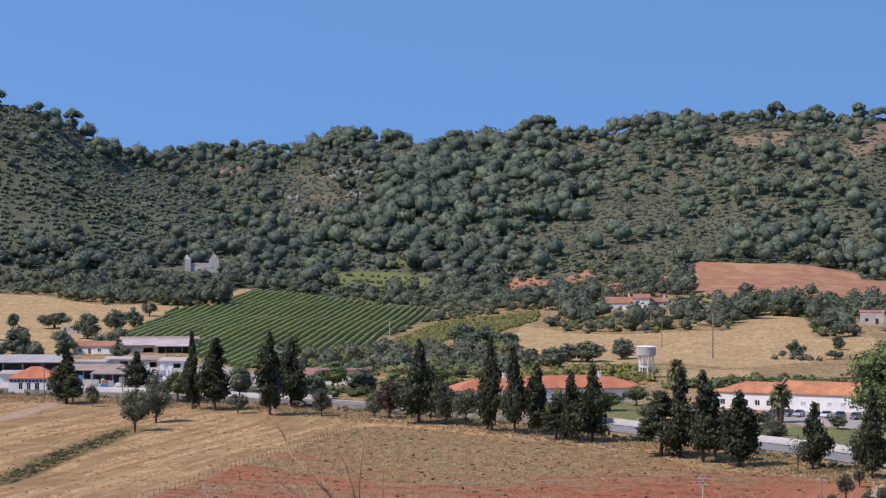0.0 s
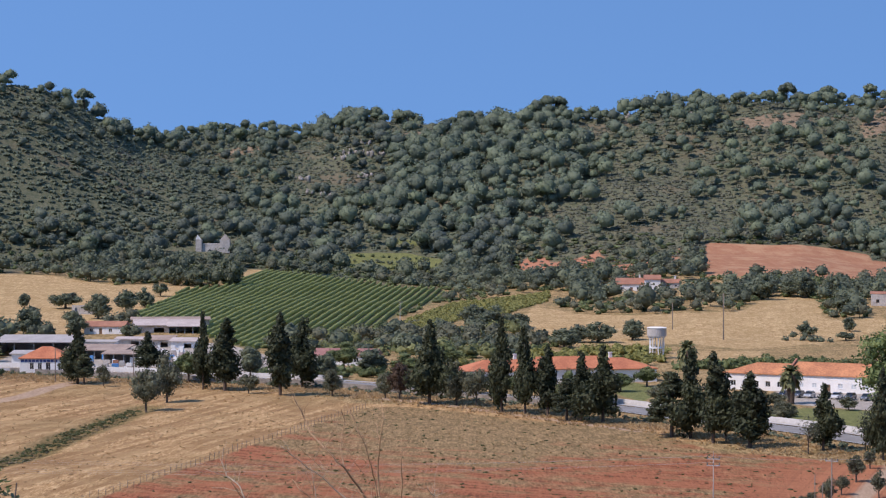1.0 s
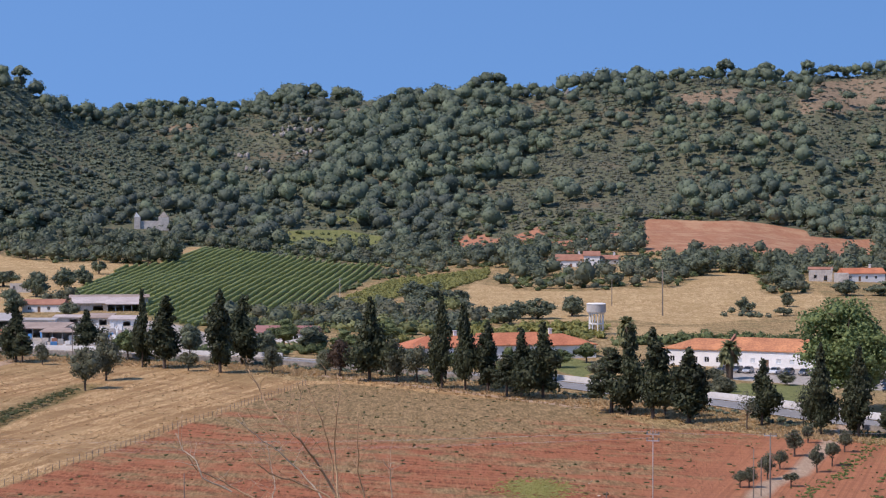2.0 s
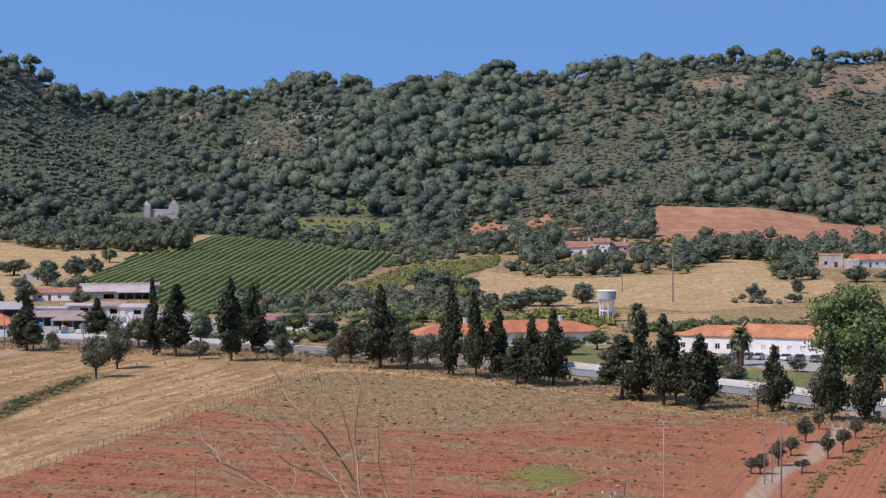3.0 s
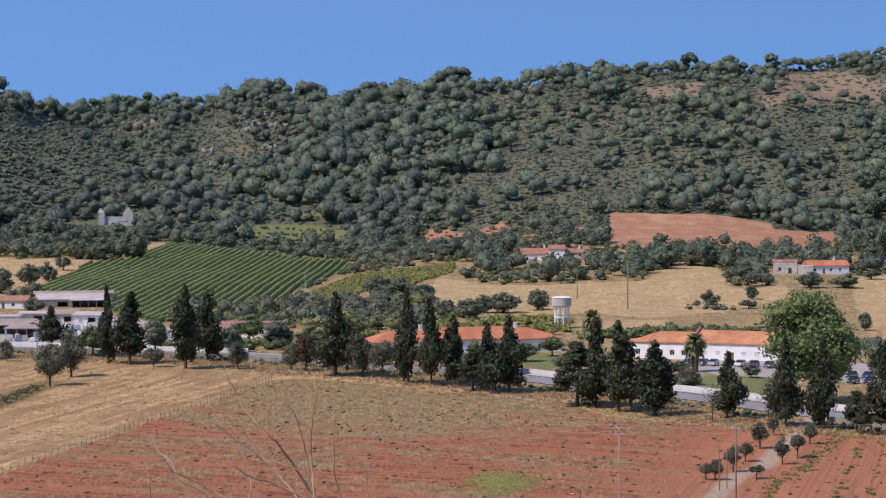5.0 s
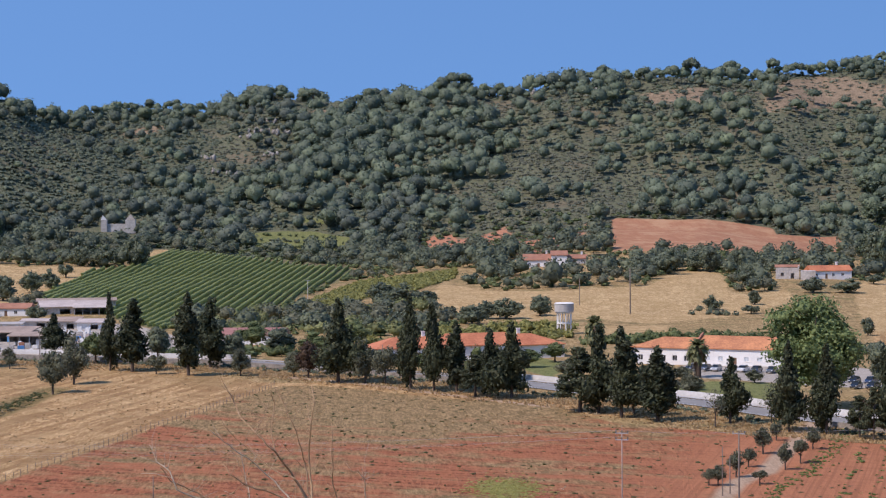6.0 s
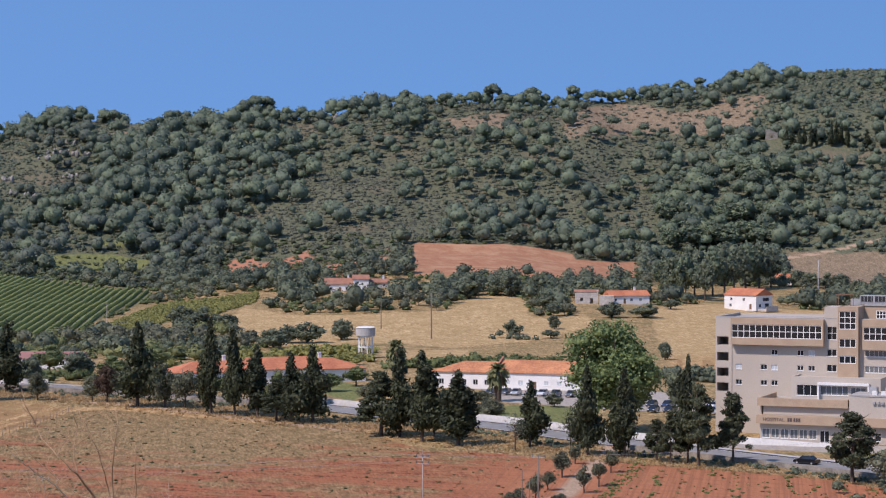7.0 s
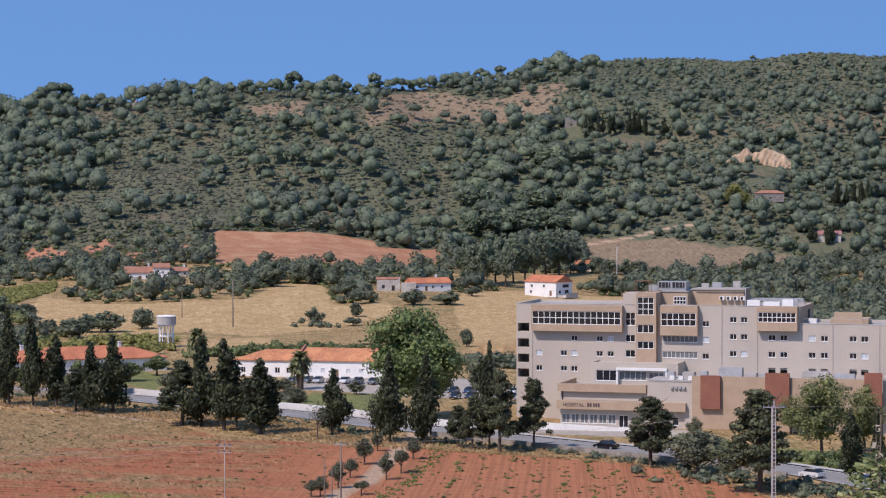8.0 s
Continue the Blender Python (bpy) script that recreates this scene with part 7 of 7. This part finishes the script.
p = p[(edge_distance(p[:, 0], p[:, 1], RED_FIELD) > 1) & (line_distance(p[:, 0], p[:, 1], FARM_PATH) > 4)]
scatter("row_weeds", BUSHES, p, 0.4 + 0.9 * rng.uniform(0, 1, len(p)) ** 2, 0.2 + 0.5 * rng.uniform(0, 1, len(p)) ** 2, WEED_FRESH, 105, "green weeds standing along the furrows of the red field", "weeds")
p = np.array(polar(3.79, 324)) + np.random.RandomState(3).normal(0, 1, (1300, 2)) * (2.5, 5.0)
scatter("weed_patch", BUSHES, p, rng.uniform(0.4, 0.9, 1300), rng.uniform(0.05, 0.2, 1300), WEED_LIME, 101, "yellow-green patch of weeds in the red field", "weeds")

# ---- beside the camera: a dry shrub and low bushes ----
def near_site(name, bearing, distance):
    x, y = polar(bearing, distance)
    return site(name, x, y, bearing + 90)


dry = tagged(near_site("dry_shrub", -0.9, 9.0), "bare brown shrub with thin dry branches", "shrub")
BRANCH_FOOT = 43.6 - dry.matrix_basis.translation.z


def branch(points, r0, r1, material, depth=0.0):
    """One branch: (sideways, up) in centimetres from the top of the shrub's stock."""
    rng = np.random.RandomState(len(points) * 7 + int(abs(points[0][0]) * 3))
    pts = [np.array([x / 100, depth + 0.06 * math.sin(k * 1.3 + x * 0.05), BRANCH_FOOT + z / 100]) for k, (x, z) in enumerate(points)]
    fine = []
    for a, b in zip(pts, pts[1:]):
        for q in (0, 0.33, 0.66):
            fine.append(a + (b - a) * q + rng.normal(0, 0.0025, 3) * (q > 0))
    fine.append(pts[-1])
    s = Shape()
    tube(s, fine, list(np.linspace(r0, r1, len(fine)) * 1.35), 6)
    for k in range(1, len(fine) - 1):
        away = (rng.normal(0, 1, 3) * (0.05, 0.05, 0.03) + (0, 0, 0.04)) * rng.uniform(0.6, 2.0)
        bend = rng.normal(0, 0.008, 3)
        tube(s, [fine[k], fine[k] + away * 0.5 + bend, fine[k] + away], [r1 * 0.9, r1 * 0.7, r1 * 0.45], 4)
        if k % 3 == 0:
            fork = fine[k] + away * 0.5 + bend
            tube(s, [fork, fork + rng.normal(0, 0.018, 3) + (0, 0, 0.03)], [r1 * 0.6, r1 * 0.4], 4)
    s.put("branch", material, dry, True)


stock = Shape()
tube(stock, [(0, 0, -0.2), (0.05, 0.03, BRANCH_FOOT * 0.5), (0.0, 0, BRANCH_FOOT)], [0.03, 0.02, 0.012], 8)
stock.put("stock", TWIG, dry, True)
branch([(0, 0), (-5, 7.5), (-10.5, 18), (-16, 27), (-20, 33.5), (-28, 41), (-34, 47), (-37, 53), (-42, 62)], 0.0052, 0.0013, TWIG)
branch([(-20, 33.5), (-21.5, 41), (-20, 52), (-21.5, 57)], 0.0024, 0.001, TWIG)
branch([(-28, 41), (-25, 46), (-23, 52)], 0.0018, 0.0008, TWIG)
branch([(-1, 0.5), (-9, 7.5), (-19, 12), (-26, 15), (-33, 18), (-38.5, 22.5), (-42, 27)], 0.0042, 0.0011, TWIG, 0.1)
branch([(-11.5, 21.5), (-21, 25), (-30, 32), (-38.5, 40)], 0.0024, 0.0009, TWIG)
branch([(-4, 7.5), (-5, 19), (-6, 33), (-5, 45), (-3.5, 54), (-4.7, 61)], 0.0036, 0.001, TWIG, -0.1)
branch([(-5, 46), (-7, 52)], 0.0016, 0.0008, TWIG, -0.1)
branch([(8, 0), (6, 7.5), (3.5, 17), (3.5, 28.5), (3.5, 42.5)], 0.0032, 0.001, TWIG, 0.2)
branch([(3.5, 19), (0, 24)], 0.0016, 0.0008, TWIG, 0.2)
branch([(18.5, -4), (17.5, 11), (17.5, 17), (14.5, 21.5)], 0.0022, 0.0009, TWIG_PALE, 0.3)
branch([(17.5, 17), (19, 19)], 0.0016, 0.0009, TWIG_PALE, 0.3)
branch([(-10, -16), (-33, 0), (-38.5, 5), (-48, 10), (-56, 14.5), (-64, 19), (-68, 26)], 0.0044, 0.0014, TWIG, 0.15)
branch([(-49, 10.5), (-61, 16.5), (-64, 24), (-70, 27.5), (-73, 34)], 0.003, 0.0012, TWIG_PALE, 0.12)
branch([(-2, 0), (-7, 12), (-8, 24), (-9.5, 31), (-13, 42.5), (-17, 51), (-20, 56.5)], 0.0028, 0.001, TWIG, 0.25)
branch([(-9, 0), (-16, 10), (-21, 15.5), (-30, 24), (-40, 32), (-48, 39)], 0.003, 0.001, TWIG_PALE, 0.3)
branch([(-33, 4), (-32, 10), (-34, 18), (-36, 28)], 0.002, 0.0009, TWIG_PALE, 0.35)


def leafy_bush(name, bearing, distance, top, radius, leaf, size, count, label, seed, stems=9):
    """A low bush beside the camera, its top at a height over the road."""
    root = tagged(near_site(name, bearing, distance), label, "bush")
    tall = top - root.matrix_basis.translation.z
    rng = np.random.RandomState(seed)
    wood, leaves = Shape(), Shape()
    for k in range(stems):
        a, r = rng.uniform(0, 6.28), radius * rng.uniform(0.2, 0.9)
        end = np.array([r * math.cos(a), r * math.sin(a), tall * rng.uniform(0.75, 0.98)])
        tube(wood, [(0, 0, -0.1), end * (0.3, 0.3, 0.5), end], [0.014, 0.009, 0.004], 5)
    wood.put("stem", BARK, root, True)
    d = rng.normal(0, 1, (count, 3))
    d /= np.linalg.norm(d, axis=1)[:, None]
    q = rng.uniform(0.35, 1.0, (count, 1)) ** 0.6
    at = d * q * (radius, radius, tall * 0.42) + (0, 0, tall * 0.58)
    v, f = leaf_cards(rng, at, d * 0.6 + (0, 0, 0.7), size * 0.7, size * 1.5, 0.1, 0.5)
    leaves.add(v, f, np.repeat(rng.uniform(0, 1, count), 4))
    leaves.put("foliage", leaf, root)
    return root


leafy_bush("leafy_bush", -11.6, 12.0, 43.64, 0.26, LEAF_BROAD, 0.04, 2200, "low green bush on the near slope", 201)
leafy_bush("leafy_bush", 3.9, 12.0, 43.26, 0.30, LEAF_LIME, 0.035, 2200, "low yellow-green bush on the near slope", 202)
leafy_bush("flowering_bush", 5.4, 12.0, 43.36, 0.17, BLOOM, 0.022, 700, "pale dry flower heads on a near bush", 203)
leafy_bush("broad_leaved_bush", 23.85, 12.0, 43.66, 0.27, LEAF_NEAR, 0.036, 4200, "bright green broad-leaved bush on the near slope", 204)
leafy_bush("flower_spike", 23.88, 12.4, 43.84, 0.04, BLOOM, 0.03, 260, "tall pale flower spike above a near bush", 205, 3)

# ---- crags on the hill ----
rng = np.random.RandomState(77)
for k, (b, d) in enumerate([(-2.9, 1416), (-2.6, 1422), (-2.3, 1438), (-2.0, 1417), (-3.6, 1345), (-4.0, 1377), (-3.1, 1336), (-2.4, 1378), (4.6, 1490), (4.7, 1489), (6.2, 1464), (-1.9, 1298)]):
    root = tagged(site("rock_outcrop", *polar(b, d), 90), "pale grey crag showing through the hillside scrub", "rock", "hill crags")
    for q in range(9):
        s = Shape()
        lump(s, rng, np.array([rng.normal(0, 3.6), rng.normal(0, 4.0), rng.uniform(-0.6, 0.8)]), np.array([rng.uniform(0.5, 1.5), rng.uniform(0.6, 1.6), rng.uniform(0.8, 2.3)]), 2, 0.3)
        s.put("rock", CRAG, root)


# ---- eroded earth face on the eastern hill ----
bluff = tagged(site("earth_bluff", *polar(20.8, 1318), 116), "eroded pale ochre earth face on the wooded hill", "cliff")
_u, _w = np.meshgrid(np.linspace(-20, 20, 70), np.linspace(0, 1, 22))
_top = np.interp(_u[0], [-20, -16, -10, -6, -3, 4, 10, 16, 20], [1.5, 4.5, 7.5, 10.0, 6.0, 9.5, 8.5, 5.0, 1.5]) + 0.7 * wave(_u[0], 0 * _u[0], 5, 61)
_ribs = 1.6 * np.abs(np.sin(_u * 0.55 + 0.8 * np.sin(_w * 4) + 0.6 * np.sin(_u * 0.23))) + 0.6 * wave(_u, _w * 9, 3.5, 62)
_deep = np.where(_w < 0.85, 3.5 * _w + _ribs * (1 - _w), 3.0 + 60 * (_w - 0.85))
_rise = -2.5 + (_top[None] + 2.5) * np.clip(_w / 0.85, 0, 1) ** 0.85
_face = np.stack([_u, _deep, _rise], -1).reshape(-1, 3)
_i = (np.arange(21)[:, None] * 70 + np.arange(69)[None]).reshape(-1, 1)
mesh_object("earth_face", _face, np.concatenate([_i + [0, 1, 71], _i + [0, 71, 70]]), [OCHRE], bluff)
